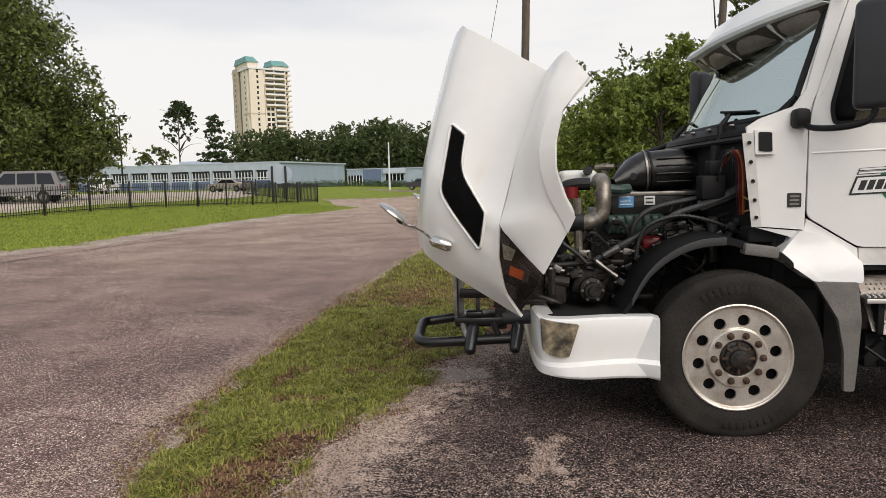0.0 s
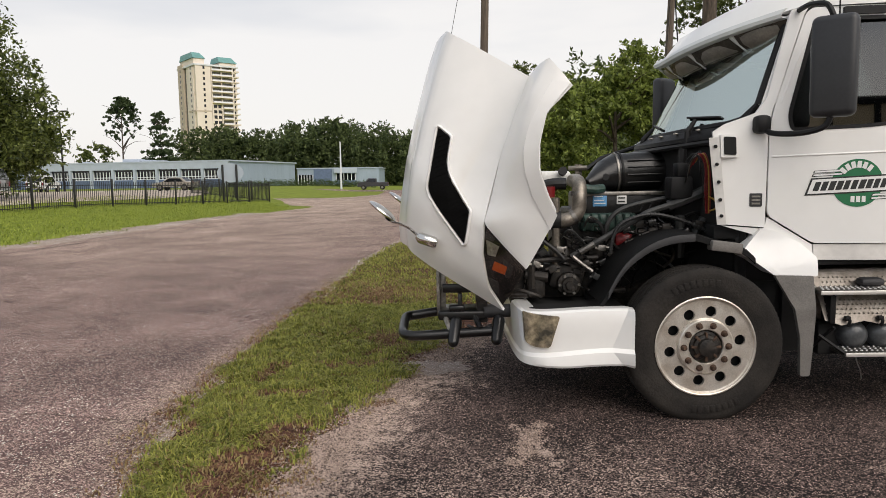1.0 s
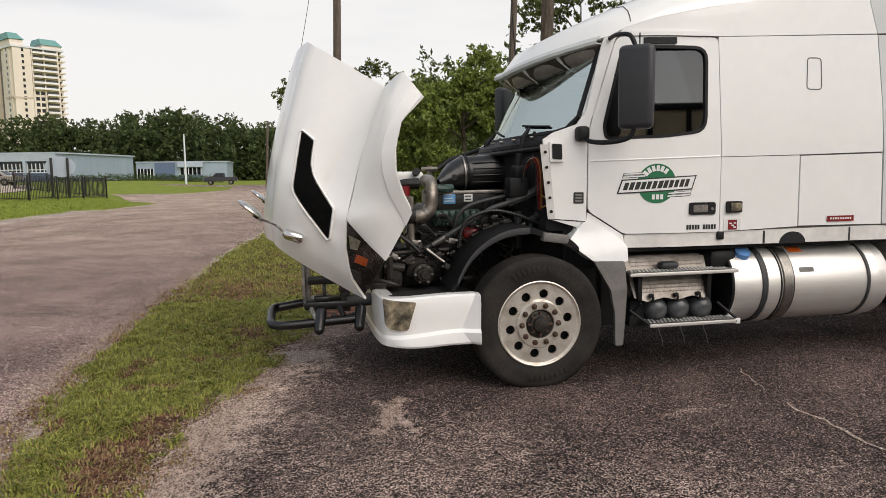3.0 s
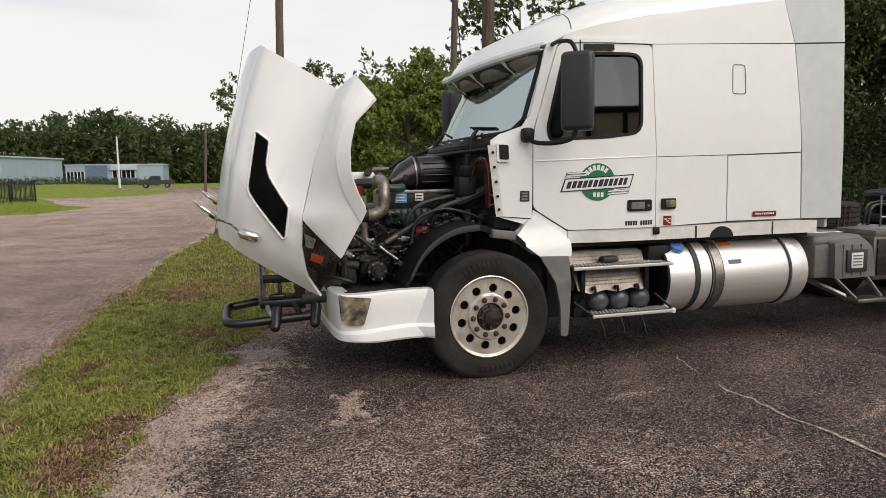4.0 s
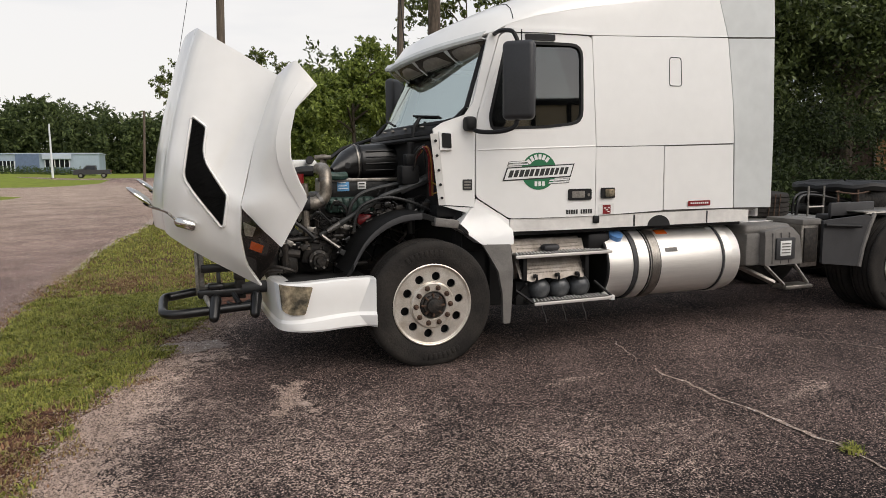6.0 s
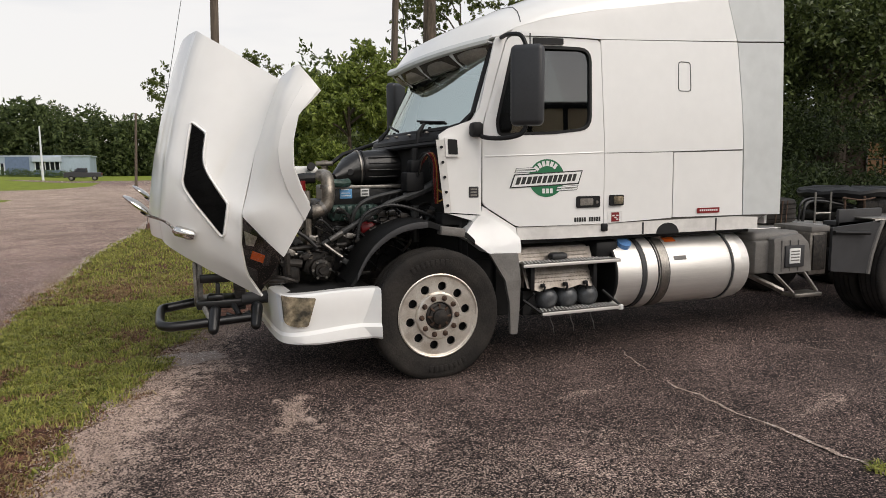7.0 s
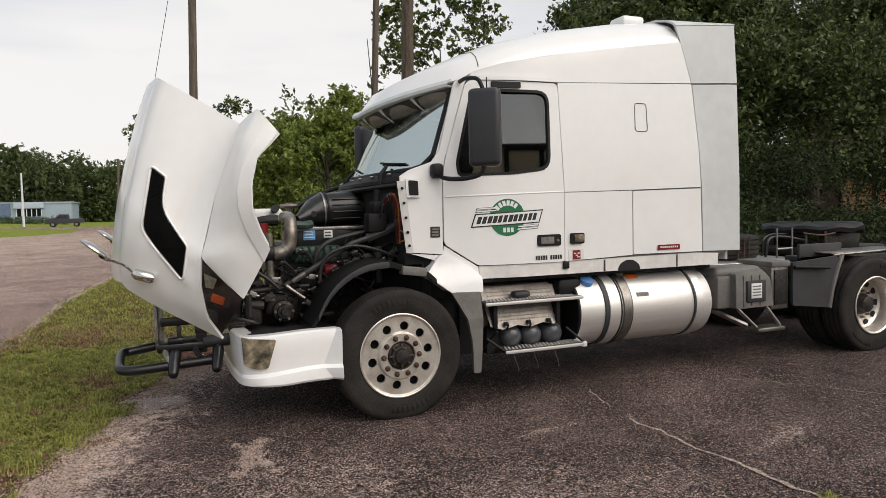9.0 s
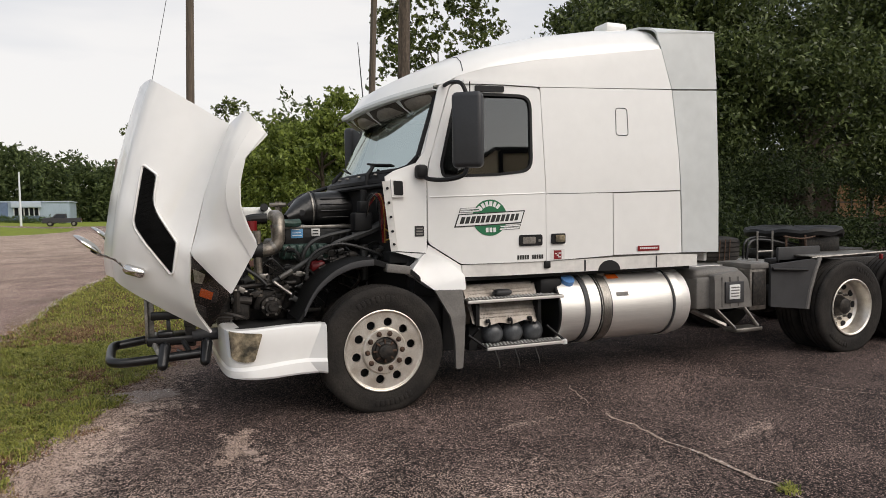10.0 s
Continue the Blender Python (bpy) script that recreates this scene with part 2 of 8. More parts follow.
M_PLATE = shader("tread_plate", (0.78, 0.76, 0.72), 0.36, 0.9, vary=0.25, scale=14, bump=0.5, bump_scale=70)
M_CEMENT = asphalt("washed_cement_patch", (0.30, 0.245, 0.22), (0.40, 0.33, 0.295), (0.15, 0.112, 0.098), 0.60, 260, 0.3)
M_INNER = shader("dull_black_liner", (0.006, 0.006, 0.006), 0.7, vary=0.4, scale=9, bump=0.2, bump_scale=60, spec=0.2)
M_STEPPLATE = shader("worn_step_plate", (0.33, 0.30, 0.265), 0.45, 0.5, vary=0.25, scale=10, bump=0.15, bump_scale=60, tint=(0.22, 0.19, 0.16))
M_SMOKE = shader("smoky_brown_acrylic", (0.075, 0.066, 0.055), 0.22, vary=0.4, scale=6)
M_BARBLACK = shader("shiny_black_bar_paint", (0.007, 0.007, 0.0075), 0.28, vary=0.3, scale=8)
M_AIRTANK = shader("grey_painted_tank", (0.085, 0.09, 0.095), 0.30, 0.1, vary=0.3, scale=10)
M_MESH = shader("black_vent_mesh", (0.006, 0.006, 0.006), 0.8, vary=0.3, scale=60, bump=0.6, bump_scale=160, spec=0.05)
M_ROAD = asphalt("worn_road_asphalt", (0.125, 0.080, 0.073), (0.47, 0.325, 0.278), (0.51, 0.40, 0.315), 0.68, 190, 0.36, None, ((-9.0, 17.0, 7.0, 9.0, 0, 0.42), (-7.0, 45.0, 14.0, 26.0, 0, 0.72), (-14.0, 2.0, 2.5, 9.0, -12, 0.5), (-3.9, 1.0, 0.18, 2.5, -4, 0.35)))
# The last two spots are broad, faint areas of paler grains.
LOT_SPOTS = ((-1.20, -0.33, 0.045, 0.32, 16, 0.95), (-1.95, 1.15, 0.42, 0.30, -20, 0.9), (-1.85, -0.35, 0.30, 0.20, 10, 0.4), (0.9, -0.75, 0.25, 0.06, 10, 0.4), (2.3, -1.6, 0.4, 0.08, 20, 0.4), (-0.4, -2.0, 1.3, 0.6, 0, 0.36), (-1.3, -1.3, 0.9, 0.8, 0, 0.36))
M_LOT = asphalt("parking_lot_asphalt", (0.0155, 0.0112, 0.0109), (0.205, 0.147, 0.128), (0.52, 0.40, 0.335), 0.74, 200, 0.5, (-2.46, 0.2, 0.02, 0.45), LOT_SPOTS)
M_SAND = asphalt("sandy_verge", (0.34, 0.265, 0.215), (0.58, 0.47, 0.385), (0.22, 0.15, 0.115), 0.58, 200, 0.3)
M_CONC = shader("concrete_paving", (0.56, 0.47, 0.39), 0.9, vary=0.2, scale=1.2, bump=0.2, bump_scale=40)
M_DIRT = shader("brown_soil", (0.185, 0.088, 0.060), 0.95, vary=0.55, scale=9, bump=0.9, bump_scale=75, tint=(0.055, 0.030, 0.022), spec=0.1)
M_TURF = shader("turf", (0.24, 0.285, 0.045), 0.95, vary=0.4, scale=0.9, bump=0.6, bump_scale=45, tint=(0.16, 0.205, 0.035), spec=0.08)
M_BLADE = leafy("grass_blades", (0.075, 0.098, 0.015), (0.43, 0.425, 0.095), 0.6, 0.3)
M_LAWN = leafy("lawn_blades", (0.12, 0.165, 0.018), (0.40, 0.46, 0.075), 0.6, 0.3)
M_DRYBLADE = leafy("dry_grass_blades", (0.17, 0.105, 0.045), (0.40, 0.31, 0.14), 0.7, 0.2)
M_THATCH = leafy("dead_thatch", (0.075, 0.036, 0.022), (0.34, 0.185, 0.11), 0.8, 0.1)
M_LEAF = leafy("oak_leaves", (0.022, 0.036, 0.009), (0.20, 0.235, 0.06), 0.45, 0.3)
M_LEAFLIGHT = leafy("light_green_leaves", (0.05, 0.08, 0.014), (0.36, 0.43, 0.10), 0.45, 0.42)
M_LEAFDARK = leafy("dark_live_oak_leaves", (0.012, 0.024, 0.007), (0.17, 0.21, 0.072), 0.4, 0.3)
M_LEAFFAR = leafy("far_wood_leaves", (0.024, 0.042, 0.014), (0.13, 0.165, 0.055), 0.7)
M_NEEDLE = leafy("pine_needles", (0.028, 0.05, 0.016), (0.08, 0.11, 0.04))
M_BARK = shader("bark", (0.13, 0.10, 0.075), 0.95, vary=0.5, scale=9, bump=0.8, bump_scale=26, stretch=(1, 1, 0.25))
M_POLE = shader("weathered_pole_wood", (0.16, 0.125, 0.095), 0.9, vary=0.4, scale=10, bump=0.4, bump_scale=40, stretch=(3, 3, 0.12))
M_BLUEWALL = shader("blue_grey_cladding", (0.33, 0.40, 0.48), 0.7, vary=0.1, scale=0.6, bump=0.15, bump_scale=12, stretch=(1, 1, 0.2))
M_BLUEDEEP = shader("deep_blue_panel", (0.13, 0.18, 0.29), 0.6, vary=0.15, scale=1.5)
M_FASCIA = shader("pale_fascia", (0.46, 0.52, 0.60), 0.6, vary=0.1, scale=0.8)
M_WINDARK = shader("dark_window_pane", (0.015, 0.018, 0.022), 0.08, vary=0.3, scale=0.8)
M_FRAMEWHITE = shader("white_window_frame", (0.72, 0.74, 0.76), 0.5, vary=0.06)
M_TOWER = shader("cream_tower_render", (0.80, 0.71, 0.61), 0.8, vary=0.06, scale=0.12)
# Buff of the tower bands; on the side wing it also carries shade.
M_TOWERSHADE = shader("buff_band_and_wing_shade", (0.56, 0.47, 0.37), 0.8, vary=0.08, scale=0.2)
M_COPPER = shader("green_metal_roof", (0.16, 0.36, 0.34), 0.5, vary=0.15, scale=0.3)
M_FENCE = shader("black_fence_paint", (0.014, 0.014, 0.013), 0.5, vary=0.2)
M_CARGREY = shader("dark_grey_car_paint", (0.030, 0.028, 0.032), 0.4, vary=0.08, coat=0.1)
M_CARSILVER = shader("silver_car_paint", (0.22, 0.21, 0.205), 0.3, 0.3, vary=0.08, coat=0.5)
M_CARTAN = shader("tan_car_paint", (0.36, 0.33, 0.28), 0.35, 0.2, vary=0.08, coat=0.5)
M_BRICK = shader("red_brown_brick", (0.065, 0.036, 0.026), 0.9, vary=0.3, scale=4, bump=0.3, bump_scale=20)
M_TANWALL = shader("tan_metal_wall", (0.74, 0.58, 0.38), 0.7, vary=0.15, scale=1.0)
M_ROOFDARK = shader("dark_roofing", (0.06, 0.055, 0.05), 0.8, vary=0.2)
# Leaf greens darkened to carry the deep shade below the oaks.
M_UNDER = leafy("undergrowth_shade_leaves", (0.007, 0.014, 0.004), (0.05, 0.070, 0.02), 0.8, 0.2)
M_LITTER = shader("dark_leaf_litter", (0.035, 0.024, 0.016), 0.95, vary=0.6, scale=6, bump=0.9, bump_scale=50)
M_LAMPSILVER = shader("hazy_lamp_reflector", (0.62, 0.60, 0.56), 0.28, 0.7, vary=0.3, scale=30)
M_BUSH = leafy("hedge_leaves", (0.03, 0.055, 0.015), (0.09, 0.13, 0.04))


# ---- mesh helpers ----
MID = 1.22  # the truck's middle plane; its near side lies at small y

def where(ob):
    p = Vector((0, 0, 0))
    while ob:
        p += ob.location
        ob = ob.parent
    return p


def finish(bm, material, name, angle=35.0):
    bmesh.ops.recalc_face_normals(bm, faces=bm.faces)
    me = bpy.data.meshes.new(name)
    bm.to_mesh(me)
    bm.free()
    me.materials.append(material)
    me.shade_smooth()
    me.set_sharp_from_angle(angle=radians(angle))
    return me


def part(name, bm, material, parent, label="", angle=35.0):
    """Links bm, drawn in world metres, as one mesh under parent."""
    me = finish(bm, material, name, angle)
    me.transform(Matrix.Translation(-where(parent)))
    ob = new(name, me)
    ob.parent = parent
    if label:
        ob["label"] = label
    return ob


def pair(name, bm, material, parent, label="", angle=35.0):
    """The part on the near side, and its mirror image on the far side as a part of its own."""
    other = bm.copy()
    for v in other.verts:
        v.co.y = 2 * MID - v.co.y
    near = part(name, bm, material, parent, label, angle)
    part(name, other, material, parent, label, angle)
    return near


def stuff(ob):
    ob["kind"] = "stuff"
    return ob


def thing(name, x, y, z, label, category, group="", kind=""):
    ob = new(name)
    ob.empty_display_size = 0.2
    ob.location = (x, y, z)
    return tagged(ob, label, category, group, kind)


def solo(name, bm, material, label, category, group="", kind="", at=(0, 0, 0), angle=35.0):
    me = finish(bm, material, name, angle)
    me.transform(Matrix.Translation(-Vector(at)))
    ob = new(name, me)
    ob.location = at
    return tagged(ob, label, category, group, kind)


def raw(name, verts, faces, material):
    me = bpy.data.meshes.new(name)
    me.from_pydata(verts, [], faces)
    me.materials.append(material)
    return me


def box(bm, x0, x1, y0, y1, z0, z1, bevel=0.0, turn=None, seg=2):
    made = bmesh.ops.create_cube(bm, size=1.0)["verts"]
    for v in made:
        v.co = Vector(((x0 + x1) / 2 + v.co.x * (x1 - x0), (y0 + y1) / 2 + v.co.y * (y1 - y0), (z0 + z1) / 2 + v.co.z * (z1 - z0)))
    if bevel:
        edges = {e for v in made for e in v.link_edges}
        got = bmesh.ops.bevel(bm, geom=list(edges), offset=bevel, segments=seg, affect="EDGES", profile=0.5)
        made = list({v for f in got["faces"] for v in f.verts} | {v for v in made if v.is_valid})
    if turn:
        bmesh.ops.transform(bm, matrix=turn, verts=made)
    return made


def ring_frame(way):
    way = Vector(way).normalized()
    side = way.cross(Vector((0, 0, 1)) if abs(way.z) < 0.9 else Vector((1, 0, 0))).normalized()
    return side, way.cross(side).normalized()


def tube(bm, pts, r, seg=8, caps=True):
    """A tube along pts; r is one radius or one a point."""
    pts = [Vector(p) for p in pts]
    rs = r if isinstance(r, (list, tuple)) else [r] * len(pts)
    rings, last = [], None
    for i, p in enumerate(pts):
        way = (pts[min(i + 1, len(pts) - 1)] - pts[max(i - 1, 0)])
        if last is None:
            a, b = ring_frame(way)
        else:
            w = way.normalized()
            a = (last - w * last.dot(w)).normalized()
            b = w.cross(a)
        last = a
        rings.append([bm.verts.new(p + (a * math.cos(k * math.tau / seg) + b * math.sin(k * math.tau / seg)) * rs[i]) for k in range(seg)])
    for q, w in zip(rings, rings[1:]):
        for k in range(seg):
            bm.faces.new((q[k], q[(k + 1) % seg], w[(k + 1) % seg], w[k]))
    if caps:
        bm.faces.new(rings[0])
        bm.faces.new(rings[-1])


def bend(pts, n=6):
    """A smooth curve through pts."""
    pts = [Vector(p) for p in pts]
    out = []
    for i in range(len(pts) - 1):
        p0, p1, p2, p3 = pts[max(i - 1, 0)], pts[i], pts[i + 1], pts[min(i + 2, len(pts) - 1)]
        for k in range(n):
            t = k / n
            out.append(0.5 * ((2 * p1) + (p2 - p0) * t + (2 * p0 - 5 * p1 + 4 * p2 - p3) * t * t + (3 * p1 - p0 - 3 * p2 + p3) * t ** 3))
    return out + [pts[-1]]


def sheet(bm, rows, close=False):
    """Faces over rows of points of equal length."""
    vs = [[bm.verts.new(p) for p in row] for row in rows]
    for a, b in zip(vs, vs[1:]):
        for k in range(len(a) - (0 if close else 1)):
            j = (k + 1) % len(a)
            bm.faces.new((a[k], a[j], b[j], b[k]))
    return vs


def spin(bm, profile, cx, cy, cz, seg=48, axis="y"):
    """Turns a profile of (radius, place along the axis) round an axis through the centre."""
    rows = []
    for k in range(seg):
        c, s = math.cos(k * math.tau / seg), math.sin(k * math.tau / seg)
        if axis == "y":
            rows.append([(cx + r * c, cy + h, cz + r * s) for r, h in profile])
        elif axis == "x":
            rows.append([(cx + h, cy + r * c, cz + r * s) for r, h in profile])
        else:
            rows.append([(cx + r * c, cy + r * s, cz + h) for r, h in profile])
    sheet(bm, rows + [rows[0]])
    bmesh.ops.remove_doubles(bm, verts=bm.verts, dist=1e-5)


def solid(bm, thick):
    bmesh.ops.recalc_face_normals(bm, faces=bm.faces)
    bmesh.ops.solidify(bm, geom=list(bm.faces), thickness=thick)


def along(pts, n):
    """n points at even steps along a polyline."""
    pts = [Vector(p) for p in pts]
    lens = [0.0]
    for a, b in zip(pts, pts[1:]):
        lens.append(lens[-1] + (b - a).length)
    out = []
    for k in range(n):
        d = lens[-1] * k / (n - 1)
        i = max(j for j in range(len(pts) - 1) if lens[j] <= d + 1e-9)
        seg = lens[i + 1] - lens[i]
        out.append(pts[i].lerp(pts[i + 1], 0 if seg < 1e-9 else min(1, (d - lens[i]) / seg)))
    return out


def coons(left, right, bottom, top, nu, nv):
    """A patch between four curves; rows go from bottom to top, and each from left to right."""
    L, Rr, B, T = along(left, nv), along(right, nv), along(bottom, nu), along(top, nu)
    rows = []
    for j in range(nv):
        v = j / (nv - 1)
        row = []
        for i in range(nu):
            u = i / (nu - 1)
            p = L[j] * (1 - u) + Rr[j] * u + B[i] * (1 - v) + T[i] * v
            p -= B[0] * (1 - u) * (1 - v) + B[-1] * u * (1 - v) + T[0] * (1 - u) * v + T[-1] * u * v
            row.append(p)
        rows.append(row)
    return rows


def rounded(pts, r, n=4):
    """A closed outline with its corners rounded by r (one radius, or one a corner)."""
    out, m = [], len(pts)
    for i in range(m):
        p0, p, p1 = Vector(pts[i - 1]), Vector(pts[i]), Vector(pts[(i + 1) % m])
        rr = r[i] if isinstance(r, (list, tuple)) else r
        a, b = (p0 - p), (p1 - p)
        d = min(rr, a.length * 0.45, b.length * 0.45)
        if d < 1e-4:
            out.append(p)
            continue
        a, b = p + a.normalized() * d, p + b.normalized() * d
        for k in range(n + 1):
            t = k / n
            out.append(a * (1 - t) ** 2 + p * 2 * t * (1 - t) + b * t * t)
    return out


def inset(pts, d):
    """A closed outline moved inwards by d."""
    area = sum(a[0] * b[1] - b[0] * a[1] for a, b in zip(pts, list(pts[1:]) + [pts[0]]))
    s = 1 if area > 0 else -1
    out, m = [], len(pts)
    for i in range(m):
        p0, p, p1 = Vector(pts[i - 1]), Vector(pts[i]), Vector(pts[(i + 1) % m])
        a, b = (p - p0).normalized(), (p1 - p).normalized()
        na, nb = Vector((-a.y, a.x)) * s, Vector((-b.y, b.x)) * s
        k = (na + nb)
        k = k / max(0.35, k.dot(k)) * 2 if k.length > 1e-6 else na
        out.append(p + k * d)
    return out


def panel(bm, outline, surface, thick=0.02, holes=(), step=0.14, out=0.0):
    """A plate over an outline in x and z, laid on y = surface(x, z) and thickened inwards (towards greater y)."""
    flat = bmesh.new()
    for loop in (outline, *holes):
        vs = [flat.verts.new((p[0], 0, p[1])) for p in loop]
        for a, b in zip(vs, vs[1:] + [vs[0]]):
            flat.edges.new((a, b))
    bmesh.ops.triangle_fill(flat, use_beauty=True, use_dissolve=False, edges=flat.edges, normal=(0, -1, 0))
    xs, zs = [v.co.x for v in flat.verts], [v.co.z for v in flat.verts]
    if step:
        for lo, hi, nrm in ((min(xs), max(xs), (1, 0, 0)), (min(zs), max(zs), (0, 0, 1))):
            k = lo + step
            while k < hi - step * 0.3:
                bmesh.ops.bisect_plane(flat, geom=flat.verts[:] + flat.edges[:] + flat.faces[:], plane_co=(k * nrm[0], 0, k * nrm[2]), plane_no=nrm)
                k += step
    back = {}
    for v in flat.verts:
        y = surface(v.co.x, v.co.z) - out
        back[v] = (bm.verts.new((v.co.x, y, v.co.z)), bm.verts.new((v.co.x, y + thick, v.co.z)))
    for f in flat.faces:
        bm.faces.new([back[v][0] for v in f.verts])
        bm.faces.new([back[v][1] for v in reversed(f.verts)])
    for e in flat.edges:
        if len(e.link_faces) == 1:
            a, b = e.verts
            bm.faces.new((back[a][0], back[b][0], back[b][1], back[a][1]))
    flat.free()


def mirrored(bm, mid):
    """Adds the mirror image across y = mid."""
    got = bmesh.ops.duplicate(bm, geom=bm.verts[:] + bm.edges[:] + bm.faces[:])["geom"]
    vs = [g for g in got if isinstance(g, bmesh.types.BMVert)]
    for v in vs:
        v.co.y = 2 * mid - v.co.y
    bmesh.ops.reverse_faces(bm, faces=[g for g in got if isinstance(g, bmesh.types.BMFace)])


def foliage(name, spots, size, material, parent=None, label="", seed=1, flat=0.0, thing_tags=None):
    """One mesh of small pointed leaves at the spots (n x 3), size by size."""
    rng = np.random.default_rng(seed)
    n = len(spots)
    c = np.asarray(spots, float)
    a = rng.normal(size=(n, 3))
    a[:, 2] *= 1 - flat
    a /= np.linalg.norm(a, axis=1)[:, None]
    b = np.cross(a, rng.normal(size=(n, 3)))
    b /= np.linalg.norm(b, axis=1)[:, None] + 1e-9
    s = (size * rng.uniform(0.6, 1.35, n))[:, None]
    v = np.stack([c - a * s, c + b * s * 0.42, c + a * s, c - b * s * 0.42], axis=1).reshape(-1, 3)
    me = bpy.data.meshes.new(name)
    me.vertices.add(4 * n)
    me.vertices.foreach_set("co", v.ravel())
    me.loops.add(4 * n)
    me.loops.foreach_set("vertex_index", np.arange(4 * n))
    me.polygons.add(n)
    me.polygons.foreach_set("loop_start", np.arange(n) * 4)
    me.update(calc_edges=True)
    me.materials.append(material)
    if parent is not None:
        me.transform(Matrix.Translation(-where(parent)))
    ob = new(name, me)
    if parent is not None:
        ob.parent = parent
    if label:
        ob["label"] = label
    if thing_tags:
        tagged(ob, *thing_tags)
    return ob


def crown_spots(clumps, n, seed, shell=0.55, per=14, gaps=0.3):
    """n spots in leafy sprays that stick out of lumpy clumps (x, y, z, rx, ry, rz), with gaps between them."""
    rng = np.random.default_rng(seed)
    cl = np.asarray(clumps, float)
    weight = (cl[:, 3] * cl[:, 4] + cl[:, 4] * cl[:, 5] + cl[:, 3] * cl[:, 5])
    m = int(n / per / (1 - gaps)) + 1
    pick = rng.choice(len(cl), m, p=weight / weight.sum())
    d = rng.normal(size=(m, 3))
    d /= np.linalg.norm(d, axis=1)[:, None]
    r = shell + (1.12 - shell) * rng.random(m) ** 0.7
    size = cl[pick, 3:6].mean(axis=1)
    at = cl[pick, :3] + d * cl[pick, 3:6] * r[:, None]
    q = at / (size.mean() * 0.9)
    holes = np.sin(q[:, 0] * 2.1 + 1.3 * np.sin(q[:, 2] * 1.7)) + np.sin(q[:, 1] * 2.3 + 1.1 * np.sin(q[:, 0] * 1.9)) + np.sin(q[:, 2] * 2.7 + 1.5 * np.sin(q[:, 1] * 1.3)) + rng.normal(size=m) * 0.5
    keep = holes > np.quantile(holes, gaps)
    at, d, size = at[keep], d[keep], size[keep]
    m = len(at)
    way = d + rng.normal(size=(m, 3)) * 0.7 + np.array([0, 0, -0.15])
    way /= np.linalg.norm(way, axis=1)[:, None]
    reach = size * rng.uniform(0.35, 0.9, m)
    f = rng.random((m, per))
    spots = at[:, None] + way[:, None] * (reach[:, None] * f)[..., None] + rng.normal(size=(m, per, 3)) * (reach[:, None] * (0.10 + 0.12 * (1 - f)))[..., None]
    spots[..., 2] -= (reach[:, None] * f * f) * 0.18
    return spots.reshape(-1, 3)[:n]


# ---- ground ----
def ease(t):
    t = min(1.0, max(0.0, t))
    return t * t * (3 - 2 * t)


def gz(x, y):
    """Height of the ground: level round the truck, rising a little towards the school."""
    return 0.75 * ease((-x - 12) / 18) * ease((y - 18) / 18)


def steps(*runs):
    out = []
    for a, b, d in runs:
        k = a
        while k < b - 1e-6:
            out.append(k)
            k += d
    return out + [runs[-1][1]]


GX = steps((-1500, -200, 325), (-200, -60, 20), (-60, -24, 4), (-24, 12, 1.0), (12, 60, 6), (60, 200, 20), (200, 1500, 325))
GY = steps((-600, -60, 90), (-60, -10, 10), (-10, 12, 1.0), (12, 70, 2.0), (70, 140, 10), (140, 300, 40), (300, 2500, 440))
verts = [(x, y, gz(x, y) + (0.02 * noise.noise((x * 0.6, y * 0.6, 0)) - 0.02 if -24 < x < 12 and -10 < y < 30 else 0)) for y in GY for x in GX]
nx = len(GX)
faces = [(j * nx + i, j * nx + i + 1, (j + 1) * nx + i + 1, (j + 1) * nx + i) for j in range(len(GY) - 1) for i in range(nx - 1)]
me = raw("ground", verts, faces, M_TURF)
me.shade_smooth()
tagged(new("ground", me), "uneven green turf around the road and the parking lot", "ground", kind="structure")


def wobble(x, y, amp, freq=2.2):
    return amp * (noise.noise((x * freq, y * freq, 3.0)) + 0.6 * noise.noise((x * freq * 3.1, y * freq * 3.1, 9.0)))


def track(name, rows, material, label, category, lift, amp=0.1, across=14, step=0.35):
    """A strip of paving from rows of (y, left x, right x), with frayed edges."""
    ys, k = [], rows[0][0]
    while k < rows[-1][0]:
        ys.append(k)
        k += step if -6 < k < 14 else (0.9 if k < 40 else 2.0)
    ys.append(rows[-1][0])
    a = np.array(rows, float)
    pts = []
    for y in ys:
        l, r = np.interp(y, a[:, 0], a[:, 1]), np.interp(y, a[:, 0], a[:, 2])
        l, r = l + wobble(l, y, amp * 2, 0.8), r + wobble(r, y, amp)
        row = []
        for i in range(across + 1):
            u = i / across
            u = 1 - (1 - u) ** 1.6
            x = l + (r - l) * u
            row.append((x, y, gz(x, y) + lift))
        pts.append(row)
    bm = bmesh.new()
    sheet(bm, pts)
    return solo(name, bm, material, label, category, kind="structure")


ROAD = [(-60, -26, -3.9), (-10, -18.5, -3.6), (-1.4, -16.6, -3.42), (-0.5, -16.4, -3.62), (0.6, -16.2, -3.74), (3.7, -15.6, -3.66), (9.1, -14.4, -3.5), (11.8, -13.75, -3.25), (14.5, -12.5, -2.9), (24.6, -11.9, -2.4),
        (31.5, -11.0, -1.9), (39.2, -9.7, -1.2), (41.5, -12.0, -1.0), (52, -15.0, 0.0), (57, -17.0, 0.5), (61, -11.0, 1.0), (70, -9.0, 2.0), (90, -9.5, 4), (93, -16, 22), (99, -22, 30), (103, -20, 30)]
track("road", ROAD, M_ROAD, "worn pinkish-grey asphalt road with frayed edges", "road", 0.012)
